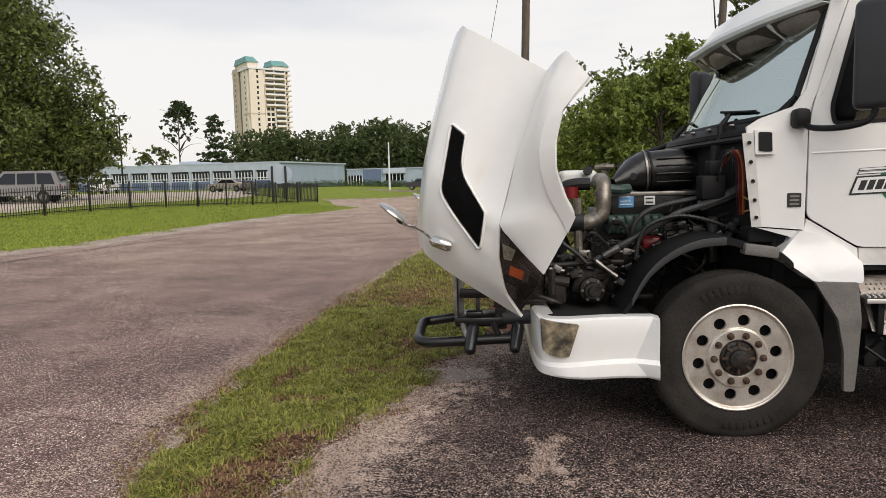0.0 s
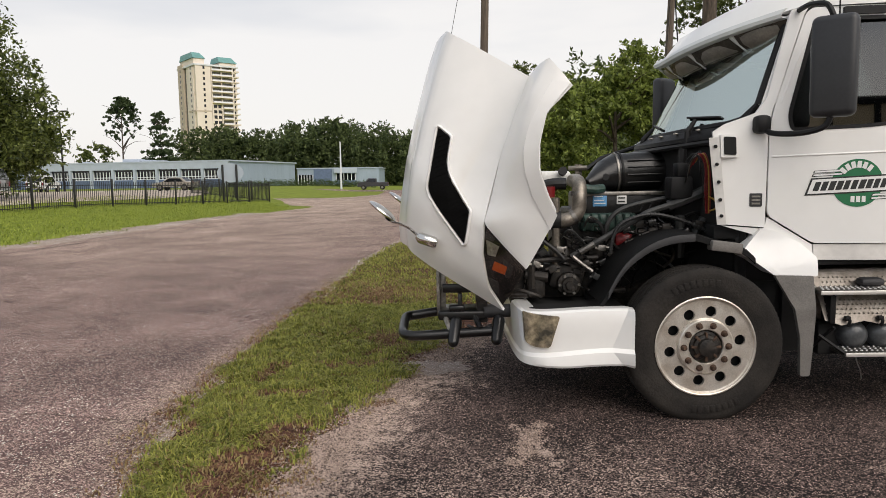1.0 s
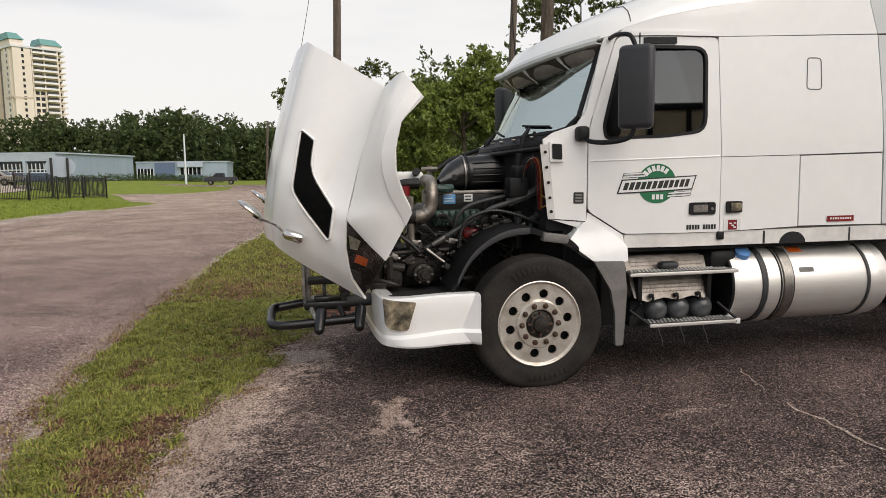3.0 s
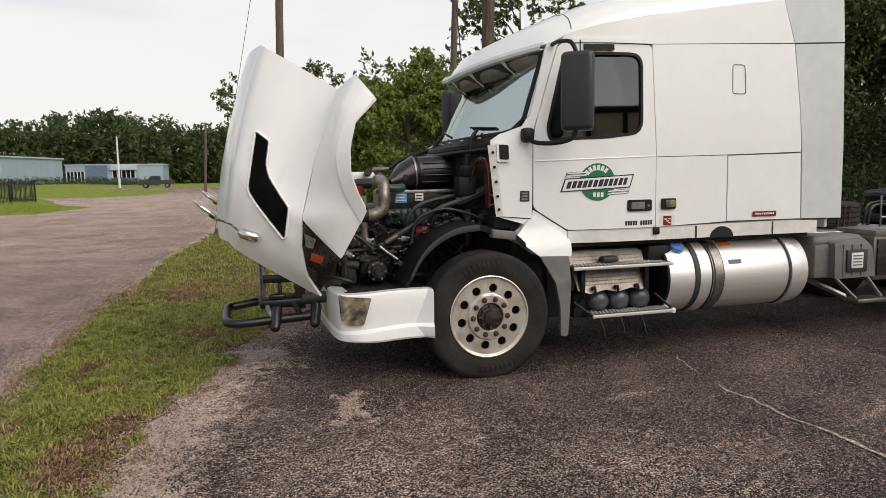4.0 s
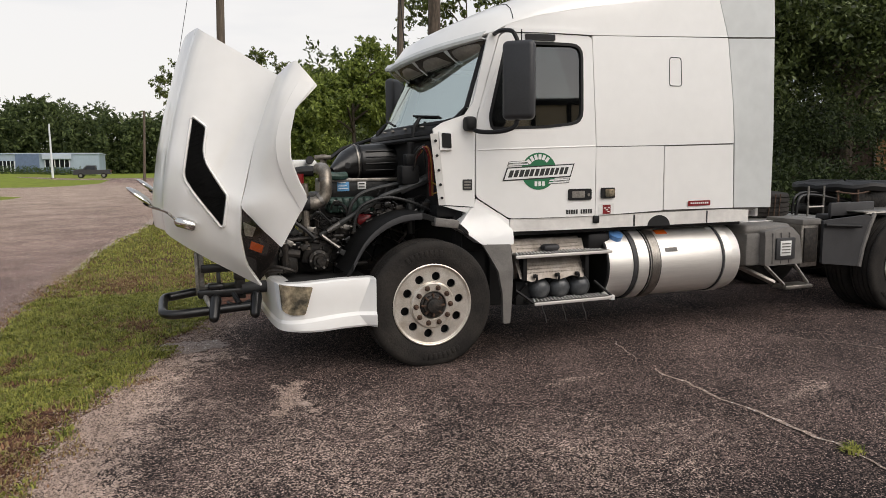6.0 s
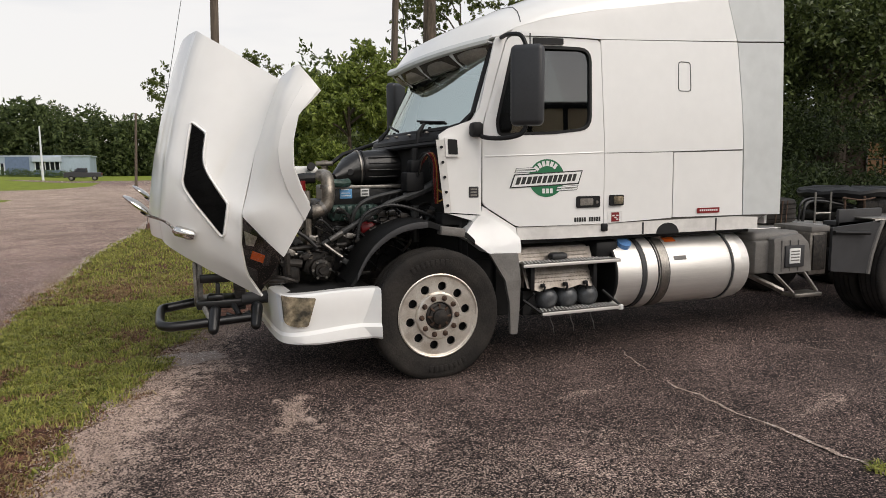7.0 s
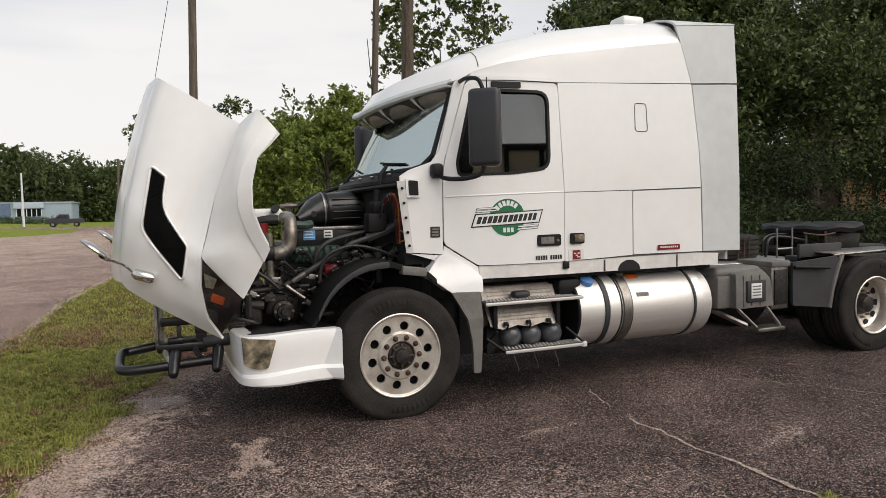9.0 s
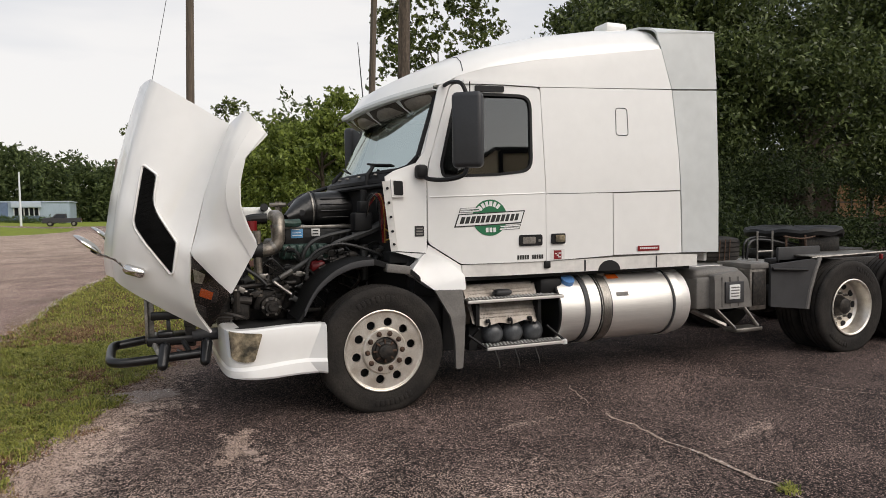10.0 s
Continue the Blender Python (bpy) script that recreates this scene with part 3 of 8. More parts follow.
track("road_verge", [(y, l - 1.5, l + 0.35) for y, l, r in ROAD if y < 39], M_SAND, "sandy gravel verge between the road and the lawn", "verge", 0.007, 0.35, 4)
track("road_verge_near", [(y, r - 0.5, r + 0.16) for y, l, r in ROAD if -11 < y < 30], M_SAND, "thin line of grit along the road edge", "verge", 0.008, 0.12, 3)

# parking lot: one frayed sheet
LOT_EDGE = [(-3.3, -30), (-2.9, -6), (-2.72, -2.5), (-2.66, -1.4), (-2.62, -0.4), (-2.42, 0.35), (-2.17, 0.97), (-1.95, 1.9), (-1.3, 3.0), (0.0, 3.8), (6, 5.2), (14, 6.6), (60, 9)]


def frayed(pts, amp, d=0.12, z=0.0):
    out = []
    for a, b in zip(pts, pts[1:]):
        a, b = Vector((*a, 0)), Vector((*b, 0))
        n = max(1, int((b - a).length / (d if a.y > -7 and b.x < 16 else 2.0)))
        side = Vector((b.y - a.y, a.x - b.x, 0)).normalized()
        for k in range(n):
            p = a.lerp(b, k / n)
            out.append(p + side * wobble(p.x, p.y, amp))
    return out + [Vector((*pts[-1], 0))]


def plot(name, outline, material, label, category, lift):
    bm = bmesh.new()
    vs = [bm.verts.new((p.x, p.y, gz(p.x, p.y) + lift)) for p in outline]
    for a, b in zip(vs, vs[1:] + [vs[0]]):
        bm.edges.new((a, b))
    bmesh.ops.triangle_fill(bm, use_beauty=True, use_dissolve=False, edges=bm.edges, normal=(0, 0, 1))
    return solo(name, bm, material, label, category, kind="structure")


lot_line = frayed(LOT_EDGE, 0.20, 0.06)
plot("parking_lot", lot_line + [Vector((60, -30, 0))], M_LOT, "dark speckled asphalt parking lot under the truck", "parking lot", 0.012)
def crack(name, pts, width, material, label, lift=0.02):
    bm = bmesh.new()
    rows = []
    for i, p in enumerate(along([(*q, 0) for q in pts], 60)):
        p = p + Vector((wobble(p.x + 4, p.y, 0.05, 3.0), wobble(p.x, p.y + 7, 0.04, 3.0), 0))
        w = width * (0.5 + abs(noise.noise((p.x * 6, p.y * 6, 1))) * 1.6)
        rows.append([(p.x - w, p.y, gz(p.x, p.y) + lift), (p.x + w, p.y, gz(p.x, p.y) + lift)])
    sheet(bm, rows)
    return solo(name, bm, material, label, "crack", kind="structure")


crack("ground_crack", [(1.60, -0.78), (1.54, -0.95), (1.58, -1.3), (1.55, -1.69), (1.60, -2.1), (1.59, -2.55), (1.45, -3.6)], 0.014, M_SAND, "sand-filled crack across the asphalt")
crack("ground_crack", [(1.82, 0.05), (1.70, -0.21), (1.62, -0.5)], 0.007, M_SAND, "sand-filled crack across the asphalt")
crack("ground_crack", [(3.4, -0.5), (3.9, -1.2), (4.4, -1.6)], 0.008, M_SAND, "sand-filled crack across the asphalt")
patch = []
for k in range(90):
    a = k * math.tau / 90
    r = 1 + 0.55 * noise.noise((math.cos(a) * 1.3, math.sin(a) * 1.3, 7.0)) + 0.30 * noise.noise((math.cos(a) * 4, math.sin(a) * 4, 2.0)) + 0.18 * noise.noise((math.cos(a) * 13, math.sin(a) * 13, 5.0))
    patch.append(Vector((-1.84 + 0.30 * r * math.cos(a), 1.42 + 0.24 * r * math.sin(a), 0)))
plot("cement_patch", patch, M_CEMENT, "pale washed patch on the lot's edge", "patch", 0.017)
M_OIL = shader("dark_oily_crack", (0.012, 0.010, 0.010), 0.7, vary=0.3, scale=6)
crack("dark_crack", [(0.7, -0.25), (1.2, -0.15), (1.8, -0.4), (2.5, -0.2), (3.3, -0.35), (4.2, 0.0)], 0.011, M_OIL, "dark oily crack in the parking lot")
crack("dark_crack", [(2.2, -1.0), (2.9, -0.75), (3.7, -0.95), (4.6, -0.6), (5.6, -0.8)], 0.010, M_OIL, "dark oily crack in the parking lot")
crack("dark_crack", [(-0.6, -0.75), (0.1, -0.85), (0.9, -0.7), (1.5, -0.9)], 0.008, M_OIL, "dark oily crack in the parking lot")
M_TAR = shader("dark_tar_seam", (0.05, 0.043, 0.04), 0.8, vary=0.3, scale=6)
crack("road_seam", [(-13.0, 7.0), (-11.9, 14.5), (-9.6, 23), (-7.0, 33)], 0.035, M_TAR, "dark seam along the worn road")
crack("road_seam", [(-9.5, 9.0), (-7.6, 9.6), (-5.6, 9.3), (-3.7, 10.2)], 0.02, M_TAR, "dark crack across the worn road")
crack("road_seam", [(-5.2, 4.2), (-4.4, 4.25), (-3.8, 4.3)], 0.02, M_TAR, "dark crack reaching into the road")
crack("road_seam", [(-5.6, 0.35), (-4.6, 0.3), (-3.8, 0.1)], 0.02, M_RUST, "rusty crack reaching into the road")

# soil below the verge grass
soil_l = [Vector((np.interp(y, [r[0] for r in ROAD], [r[2] for r in ROAD]) - 0.6, y, 0)) for y in np.arange(-9, 20, 0.5)]
soil_r = [Vector((x, y, 0)) for x, y in ((3.5, 20), (3.0, 10), (0.4, 4.6), (-1.2, 3.2), (-1.85, 1.9), (-2.1, 0.97), (-2.35, 0.35), (-2.55, -0.4), (-2.6, -1.4), (-2.65, -2.5), (-2.8, -6), (-2.9, -9))]
plot("verge_soil", soil_l + soil_r, M_DIRT, "brown soil under the patchy verge grass", "soil", 0.004)

def blades(name, n, xr, yr, length, material, keep, label, seed, width=0.0035):
    """Short bent grass blades; keep(x, y) says where they may grow."""
    rng = np.random.default_rng(seed)
    x, y = rng.uniform(*xr, n), rng.uniform(*yr, n)
    ok = np.array([rng.random() < keep(a, b) for a, b in zip(x, y)])
    x, y = x[ok], y[ok]
    n = len(x)
    z = np.array([gz(a, b) for a, b in zip(x, y)])
    turn, lean = rng.uniform(0, math.tau, n), rng.uniform(0.5, 1.75, n)
    tuft = np.array([noise.noise((a * 5.5, b * 5.5, 11.0)) + 0.5 * noise.noise((a * 14, b * 14, 5.0)) for a, b in zip(x, y)])
    s = length * rng.uniform(0.5, 1.5, n) * np.clip(1.0 + 0.9 * tuft, 0.45, 1.9)
    turn = turn * 0.5 + math.pi * np.array([noise.noise((a * 2.3, b * 2.3, 21.0)) * 2 for a, b in zip(x, y)])
    dx, dy = np.cos(turn), np.sin(turn)
    w = width * rng.uniform(0.7, 1.5, n)
    base = np.stack([x, y, z], 1)
    side = np.stack([-dy, dx, 0 * x], 1) * w[:, None]
    mid = base + np.stack([dx * s * 0.25 * lean, dy * s * 0.25 * lean, s * 0.55], 1)
    tip = base + np.stack([dx * s * 0.8 * lean, dy * s * 0.8 * lean, s * (1.0 - 0.45 * lean)], 1)
    v = np.stack([base - side, base + side, mid + side * 0.8, mid - side * 0.8, tip], 1).reshape(-1, 3)
    k = np.arange(n) * 5
    faces = [f for i in k.tolist() for f in ((i, i + 1, i + 2, i + 3), (i + 3, i + 2, i + 4))]
    me = raw(name, v.tolist(), faces, material)
    return tagged(new(name, me), label, "grass", kind="stuff")


EDGE_R = np.array([(y, x) for x, y in LOT_EDGE[:9]] + [(4.5, 0.5), (12, 4.0), (40, 8)])
ROAD_A = np.array(ROAD, float)


# bare spots and thin patches: centre, half sizes, strength
BARE = ((-2.91, 0.73, 0.24, 0.13, 1.0), (-2.80, -0.2, 0.18, 0.34, 1.2), (-2.94, -0.95, 0.25, 0.35, 1.1), (-2.67, 5.2, 0.25, 0.8, 0.9), (-3.5, -0.1, 0.20, 0.2, 0.8), (-2.64, 1.55, 0.45, 0.10, 0.7), (-2.75, 1.95, 0.40, 0.10, 0.6), (-2.4, 2.45, 0.35, 0.4, 0.8), (-3.1, 2.7, 0.25, 0.12, 0.5), (-3.25, 1.2, 0.15, 0.12, 0.5), (-2.5, -1.6, 0.25, 0.4, 0.8), (-2.95, 3.4, 0.2, 0.3, 0.3))


def strip_keep(x, y):
    l = np.interp(y, ROAD_A[:, 0], ROAD_A[:, 2]) + 0.04 + wobble(x, y, 0.10, 1.6)
    r = np.interp(y, EDGE_R[:, 0], EDGE_R[:, 1]) + 0.03 + wobble(x + 9, y, 0.22, 2.0)
    if x < l or x > r:
        return 0.0
    d = min(x - l, r - x)
    bare = 0.5 * noise.noise((x * 1.1, y * 0.8, 4.0)) + 0.45 * noise.noise((x * 3.3, y * 2.6, 2.0)) + 0.5 * noise.noise((x * 9, y * 9, 6.0)) + 0.4 * noise.noise((x * 24, y * 24, 8.0))
    worn = 0.16 * ease((x - (l + r) / 2) / max(0.2, (r - l) / 2))
    for cx, cy, rx, ry, w in BARE:
        worn += w * math.exp(-((x - cx) / rx) ** 2 - ((y - cy) / ry) ** 2)
    return min(1.0, 0.25 + d * 4) * float(np.interp(bare + worn, [0.05, 0.35, 0.6], [1.0, 0.55, 0.02]))


blades("verge_grass", 150000, (-3.9, -1.6), (-2.2, 4.5), 0.056, M_BLADE, strip_keep, "short patchy green grass on the verge", 3, 0.0042)
blades("verge_grass", 60000, (-3.9, 2.5), (4.5, 16), 0.06, M_BLADE, strip_keep, "short patchy green grass on the verge", 4, 0.006)


def thatch_keep(x, y):
    l = np.interp(y, ROAD_A[:, 0], ROAD_A[:, 2]) - 0.03 + wobble(x, y, 0.12, 1.6)
    r = np.interp(y, EDGE_R[:, 0], EDGE_R[:, 1]) + 0.02 + wobble(x + 9, y, 0.3, 2.0)
    d = min(x - l, r - x)
    return float(np.interp(d, [-0.16, 0.0, 0.12], [0.0, 0.45, 0.85])) * (0.55 + 0.9 * max(0.0, noise.noise((x * 4, y * 4, 1.0)) + 0.3))


blades("dead_thatch", 90000, (-3.9, -1.5), (-2.2, 6), 0.026, M_THATCH, thatch_keep, "brown dead thatch and litter on the verge", 9, 0.005)
blades("dry_verge_grass", 50000, (-3.9, -1.6), (-2.2, 7), 0.040, M_DRYBLADE, thatch_keep, "dry straw-coloured grass on the verge", 5, 0.004)
blades("verge_grass", 40000, (-4.2, -2.2), (-9.5, -2.2), 0.05, M_BLADE, strip_keep, "short patchy green grass on the verge", 14, 0.009)


def grit(name, n, spots, label, seed, size=0.006):
    """Loose angular chips lying along a line of (x, y, spread)."""
    g = np.random.default_rng(seed)
    pick = g.integers(0, len(spots), n)
    sp = np.array(spots, float)[pick]
    x, y = sp[:, 0] + g.normal(size=n) * sp[:, 2], sp[:, 1] + g.normal(size=n) * sp[:, 2]
    s = size * g.uniform(0.5, 1.7, n) ** 1.4
    corner = np.array([(1, 0.1, 0), (-0.35, 0.8, 0), (-0.5, -0.75, 0), (0.15, -0.1, 0.75)])
    turn = g.uniform(0, math.tau, n)
    ca, sa = np.cos(turn)[:, None], np.sin(turn)[:, None]
    c = corner[None] * s[:, None, None] * g.uniform(0.6, 1.3, (n, 4, 3))
    v = np.stack([x[:, None] + c[..., 0] * ca - c[..., 1] * sa, y[:, None] + c[..., 0] * sa + c[..., 1] * ca, 0.013 + c[..., 2]], -1).reshape(-1, 3)
    faces = [f for i in range(0, 4 * n, 4) for f in ((i, i + 1, i + 3), (i + 1, i + 2, i + 3), (i + 2, i, i + 3))]
    tagged(new(name, raw(name, v.tolist(), faces, M_CHIP)), label, "gravel", kind="stuff")


M_CHIP = leafy("loose_stone_chips", (0.09, 0.066, 0.055), (0.50, 0.385, 0.32), 0.9, 0.0)
grit("loose_grit", 26000, [(p.x + 0.10, p.y, 0.13) for p in lot_line if -3.5 < p.y < 3.2], "pinkish loose grit along the parking lot edge", 61)
grit("loose_grit", 9000, [(np.interp(y, ROAD_A[:, 0], ROAD_A[:, 2]) - 0.05, y, 0.10) for y in np.arange(-2, 9, 0.1)], "loose grit along the frayed road edge", 62)
grit("loose_grit", 16000, [(x, y, 0.35) for x in np.arange(-2.2, 4.5, 0.3) for y in np.arange(-2.6, 0.2, 0.3)], "scattered pale stone chips on the parking lot", 63, 0.0042)
grit("loose_grit", 2600, [(-1.22 + 0.1 * f + 0.03 * math.sin(9 * f), -0.35 + 0.3 * f, 0.035) for f in (-1, -0.6, -0.3, 0, 0.3, 0.6, 1)] + [(-1.95, 1.1, 0.25), (-2.0, 1.3, 0.25)], "washed sandy chips in a worn patch of the lot", 64, 0.005)


blades("weed_tuft", 70, (1.55, 1.67), (-2.57, -2.46), 0.065, M_BLADE, lambda x, y: 1.0, "small green weed growing in an asphalt crack", 15, 0.005)


def lawn_keep(x, y):
    l = np.interp(y, ROAD_A[:, 0], ROAD_A[:, 1]) - 1.0 + wobble(x, y, 0.9, 0.5)
    return 1.0 if x < l else 0.0


blades("lawn_grass", 60000, (-27, -9), (8, 50), 0.08, M_LAWN, lawn_keep, "mown green lawn beside the road", 6, 0.011)
blades("back_grass", 14000, (-1.5, 14), (4, 14), 0.16, M_BLADE, lambda x, y: 1.0 if y > np.interp(x, [-2, 0, 6, 14], [3.2, 4.0, 5.4, 6.8]) else 0.0, "rough grass behind the truck", 7, 0.007)

# paved yard behind the fence
bm = bmesh.new()
sheet(bm, [[(x, y, gz(x, y) + 0.035) for x in np.linspace(-80, -25.5 + 0.16 * (y - 30) - 0.012 * max(0, y - 44) ** 2, 24)] for y in np.linspace(29, 82, 30)])
solo("school_yard", bm, M_CONC, "pale concrete school parking area", "paving", kind="structure")
bm = bmesh.new()
sheet(bm, [[(x, y + 0.10 * x, 0.010) for x in np.linspace(6.5, 70, 20)] for y in np.linspace(5.6, 34, 12)])
solo("leaf_litter", bm, M_LITTER, "dark leaf litter under the oaks", "ground", kind="structure")


# ---- the truck ----


def cab_y(x, z):
    """The near side of the cab: narrower towards the front and the roof."""
    return 0.08 + 0.15 * ease((1.25 - x) / 1.1) + 0.035 * max(0.0, z - 1.9)


truck = thing("tractor_truck", 2.0, MID, 0.0, "white highway tractor truck with its hood tilted open, parked on asphalt", "truck")


def both(name, outline, material, thick=0.02, holes=(), label="", out=0.0, step=0.14, gap=0.0022, parent=truck, far=True):
    """A body panel on the near side, and its twin on the far side."""
    pts = inset(outline, gap)
    for side in ((0, 1) if far else (0,)):
        bm = bmesh.new()
        panel(bm, pts, cab_y, thick, holes, step, out)
        if side:
            for v in bm.verts:
                v.co.y = 2 * MID - v.co.y
        ob = part(name, bm, material, parent, label)
        first = ob if not side else first
    return first


# side panels
WIN = rounded([(0.60, 1.93), (0.58, 2.04), (0.72, 2.63), (0.76, 2.665), (1.44, 2.665), (1.44, 1.985), (1.08, 1.945)], [0.04, 0.05, 0.02, 0.02, 0.12, 0.12, 0.05])
DOOR = rounded([(0.47, 1.92), (0.47, 1.37), (0.76, 1.18), (1.57, 1.18), (1.57, 1.79), (1.53, 2.735), (0.72, 2.735), (0.68, 2.70), (0.49, 2.06)], [0.0, 0.04, 0.03, 0.02, 0, 0.05, 0.02, 0.02, 0.05])
door = both("door", DOOR, M_WHITE, holes=[WIN], gap=0.0012, label="white cab door with a green company decal")
bm = bmesh.new()
panel(bm, WIN, cab_y, 0.03, [inset(WIN, 0.024)], 0.2, 0.004)
part("window_seal", bm, M_BLACK, door, "black rubber window seal", 60)
bm = bmesh.new()
panel(bm, inset(WIN, 0.02), lambda x, z: 0.083 + 0.113 * (1.44 - x) + 0.035 * (z - 1.9), 0.004, (), 0, -0.012)
g = part("window_glass", bm, M_GLASS, door, "dark tinted window glass")
g.visible_shadow = False
bm = bmesh.new()
panel(bm, WIN, lambda x, z: 2 * MID - cab_y(x, z), 0.004, (), 0, 0.01)
part("window_glass", bm, M_GLASS, door)
bm = bmesh.new()
panel(bm, rounded([(0.90, 2.675), (1.16, 2.675), (1.16, 2.725), (0.90, 2.725)], 0.008), cab_y, 0.02, (), 0.1, 0.018)
part("grab_bar", bm, M_BLACK, door, "black bar above the window")
bm = bmesh.new()
panel(bm, rounded([(0.80, 2.738), (1.535, 2.742), (1.535, 2.778), (0.80, 2.774)], 0.006), cab_y, 0.02, (), 0.1, 0.014)
part("drip_rail", bm, M_WHITE, truck, "white drip rail above the door")

both("front_pillar", [(0.58, 2.69), (0.45, 2.16), (0.38, 2.06), (0.18, 1.99), (0.10, 1.94), (0.17, 1.31), (0.46, 1.285), (0.466, 1.92), (0.486, 2.06), (0.676, 2.70), (0.70, 2.735), (0.60, 2.73)], M_WHITE, label="white windscreen pillar and cowl side")
both("lower_sleeper_panel", [(1.575, 1.18), (2.303, 1.205), (2.30, 1.797), (1.573, 1.786)], M_WHITE, gap=0.0008)
both("sleeper_panel", [(1.575, 1.79), (2.30, 1.802), (3.11, 1.822), (3.09, 2.2), (3.02, 2.80), (1.533, 2.74)], M_WHITE, label="plain white sleeper side panel", gap=0.0010)
locker = both("side_locker_door", [(2.31, 1.205), (3.133, 1.20), (3.11, 1.815), (2.305, 1.797)], M_WHITE, gap=0.005)
both("roof_side", [(0.70, 2.742), (1.54, 2.742), (3.02, 2.806), (2.90, 3.19), (2.4, 3.12), (2.0, 3.06), (1.5, 2.98), (1.0, 2.88), (0.74, 2.80)], M_WHITE)
both("rear_extender", [(3.135, 1.20), (3.61, 1.19), (3.595, 2.83), (3.022, 2.80), (3.09, 2.2), (3.115, 1.82)], M_PALE, label="pale grey side extender behind the sleeper", gap=0.006)
both("upper_extender", [(3.022, 2.806), (3.595, 2.836), (3.572, 3.405), (3.2, 3.40), (2.84, 3.345), (2.90, 3.19)], M_PALE, label="pale grey roof extender")
both("sill", [(0.77, 1.065), (3.34, 1.065), (3.34, 1.18), (3.05, 1.195), (0.765, 1.175)], M_SILL, out=-0.012, label="dusty white sill below the doors")
bm = bmesh.new()
tube(bm, [(0.49 + 0.089 * k, cab_y(0.49 + 0.089 * k, 1.78) + 0.003, 1.765 + 0.0025 * k) for k in range(13)], 0.008, 8)
part("body_line", bm, M_WHITE, door, "", 60)

# inner shell that closes the gaps
bm = bmesh.new()
panel(bm, [(0.50, 1.40), (0.78, 1.20), (1.55, 1.20), (3.3, 1.15), (3.57, 1.22), (3.55, 2.85), (3.5, 3.2), (2.9, 3.12), (1.0, 2.84), (0.75, 2.72), (1.50, 2.70), (1.50, 1.9), (0.52, 1.9)], lambda x, z: cab_y(x, z) + 0.022, 0.03, (), 0.3)
pair("inner_shell", bm, M_GREYPL, truck)
bm = bmesh.new()
box(bm, 3.50, 3.54, 0.17, 2.27, 1.1, 3.15, 0.01)
part("rear_wall", bm, M_WHITE, truck)
bm = bmesh.new()
box(bm, 0.45, 3.5, 0.26, 2.18, 1.12, 1.18)
part("cab_floor", bm, M_CLOTH, truck)


# roof: from the brow to the rear, side to side
def brow_x(y):
    k = (y - MID) / 1.0
    return 0.10 + 0.56 * abs(k) ** 2.3


def roof_top(x):
    return float(np.interp(x, [0.0, 0.3, 0.7, 1.1, 1.7, 2.3, 2.9, 3.2, 3.6], [2.55, 2.78, 2.97, 3.13, 3.29, 3.40, 3.455, 3.47, 3.47]))



rows = []
side_us = [-1, -0.985, -0.95, -0.88, -0.75, -0.5, -0.25, 0, 0.25, 0.5, 0.75, 0.88, 0.95, 0.985, 1]
for k in range(19):
    f = k / 18
    row = []
    for u in side_us:
        x0 = brow_x(MID + u * 0.98)
        x = x0 + (2.885 - x0) * f
        edge_z = float(np.interp(x, [0.0, 0.62, 0.74, 1.0, 1.5, 2.1, 2.91], [2.60, 2.76, 2.80, 2.88, 2.98, 3.07, 3.19]))
        top = roof_top(x)
        s = 1 - abs(u) ** 6
        z = edge_z + max(0.0, top - edge_z) * (s ** 0.75) + 0.03 * (1 - u * u)
        if f == 0:
            z = 2.57 + 0.17 * abs(u) ** 1.6
        half = MID - cab_y(x, edge_z)
        row.append((x, MID + u * half, z))
    rows.append(row)
bm = bmesh.new()
sheet(bm, rows)
solid(bm, 0.025)
part("roof", bm, M_WHITE, truck, "white aerodynamic roof sloping down to the windscreen", 50)
seam = []
for u in side_us[1:-1]:
    x = 0.80 + 0.10 * (1 - abs(u) ** 3)
    edge_z = float(np.interp(x, [0.74, 1.0], [2.80, 2.88]))
    seam.append((x, MID + u * (MID - cab_y(x, edge_z)), edge_z + max(0.0, roof_top(x) - edge_z) * ((1 - abs(u) ** 6) ** 0.75) + 0.03 * (1 - u * u)))
bm = bmesh.new()
tube(bm, seam, 0.0045, 5)
part("roof_seam", bm, M_DKGREY, truck, "thin dark seam across the roof")
rows = []
for f in (0, 0.33, 0.66, 1.0):
    row = []
    for u in side_us:
        x = 2.845 + f * 0.73
        edge_z = 3.34 + 0.065 * f
        z = edge_z + (3.46 - edge_z) * ((1 - abs(u) ** 6) ** 0.75) + 0.03 * (1 - u * u)
        row.append((x, MID + u * (MID - cab_y(x, 3.2)), z))
    rows.append(row)
bm = bmesh.new()
sheet(bm, rows)
solid(bm, 0.02)
part("roof_extender", bm, M_PALE, truck, "pale grey roof fairing end", 50)
bm = bmesh.new()
box(bm, 2.58, 2.84, 0.56, 0.80, 3.44, 3.535, 0.035)
part("roof_vent", bm, M_WHITE, truck)


# windscreen, its frame and the visor
def ws_point(u, v):
    """u across from -1 to 1, v from the base up."""
    y = MID + u * (0.955 - 0.05 * v)
    c = max(0.0, abs(u) - 0.86) / 0.14
    x = 0.02 + 0.40 * abs(u) ** 2.4 + v * (0.36 - 0.17 * abs(u) ** 2)
    z = 1.955 + 0.06 * abs(u) ** 2 + 0.10 * c * c * (1 - v) + v * (0.66 - 0.02 * abs(u))
    return Vector((x, y, z))


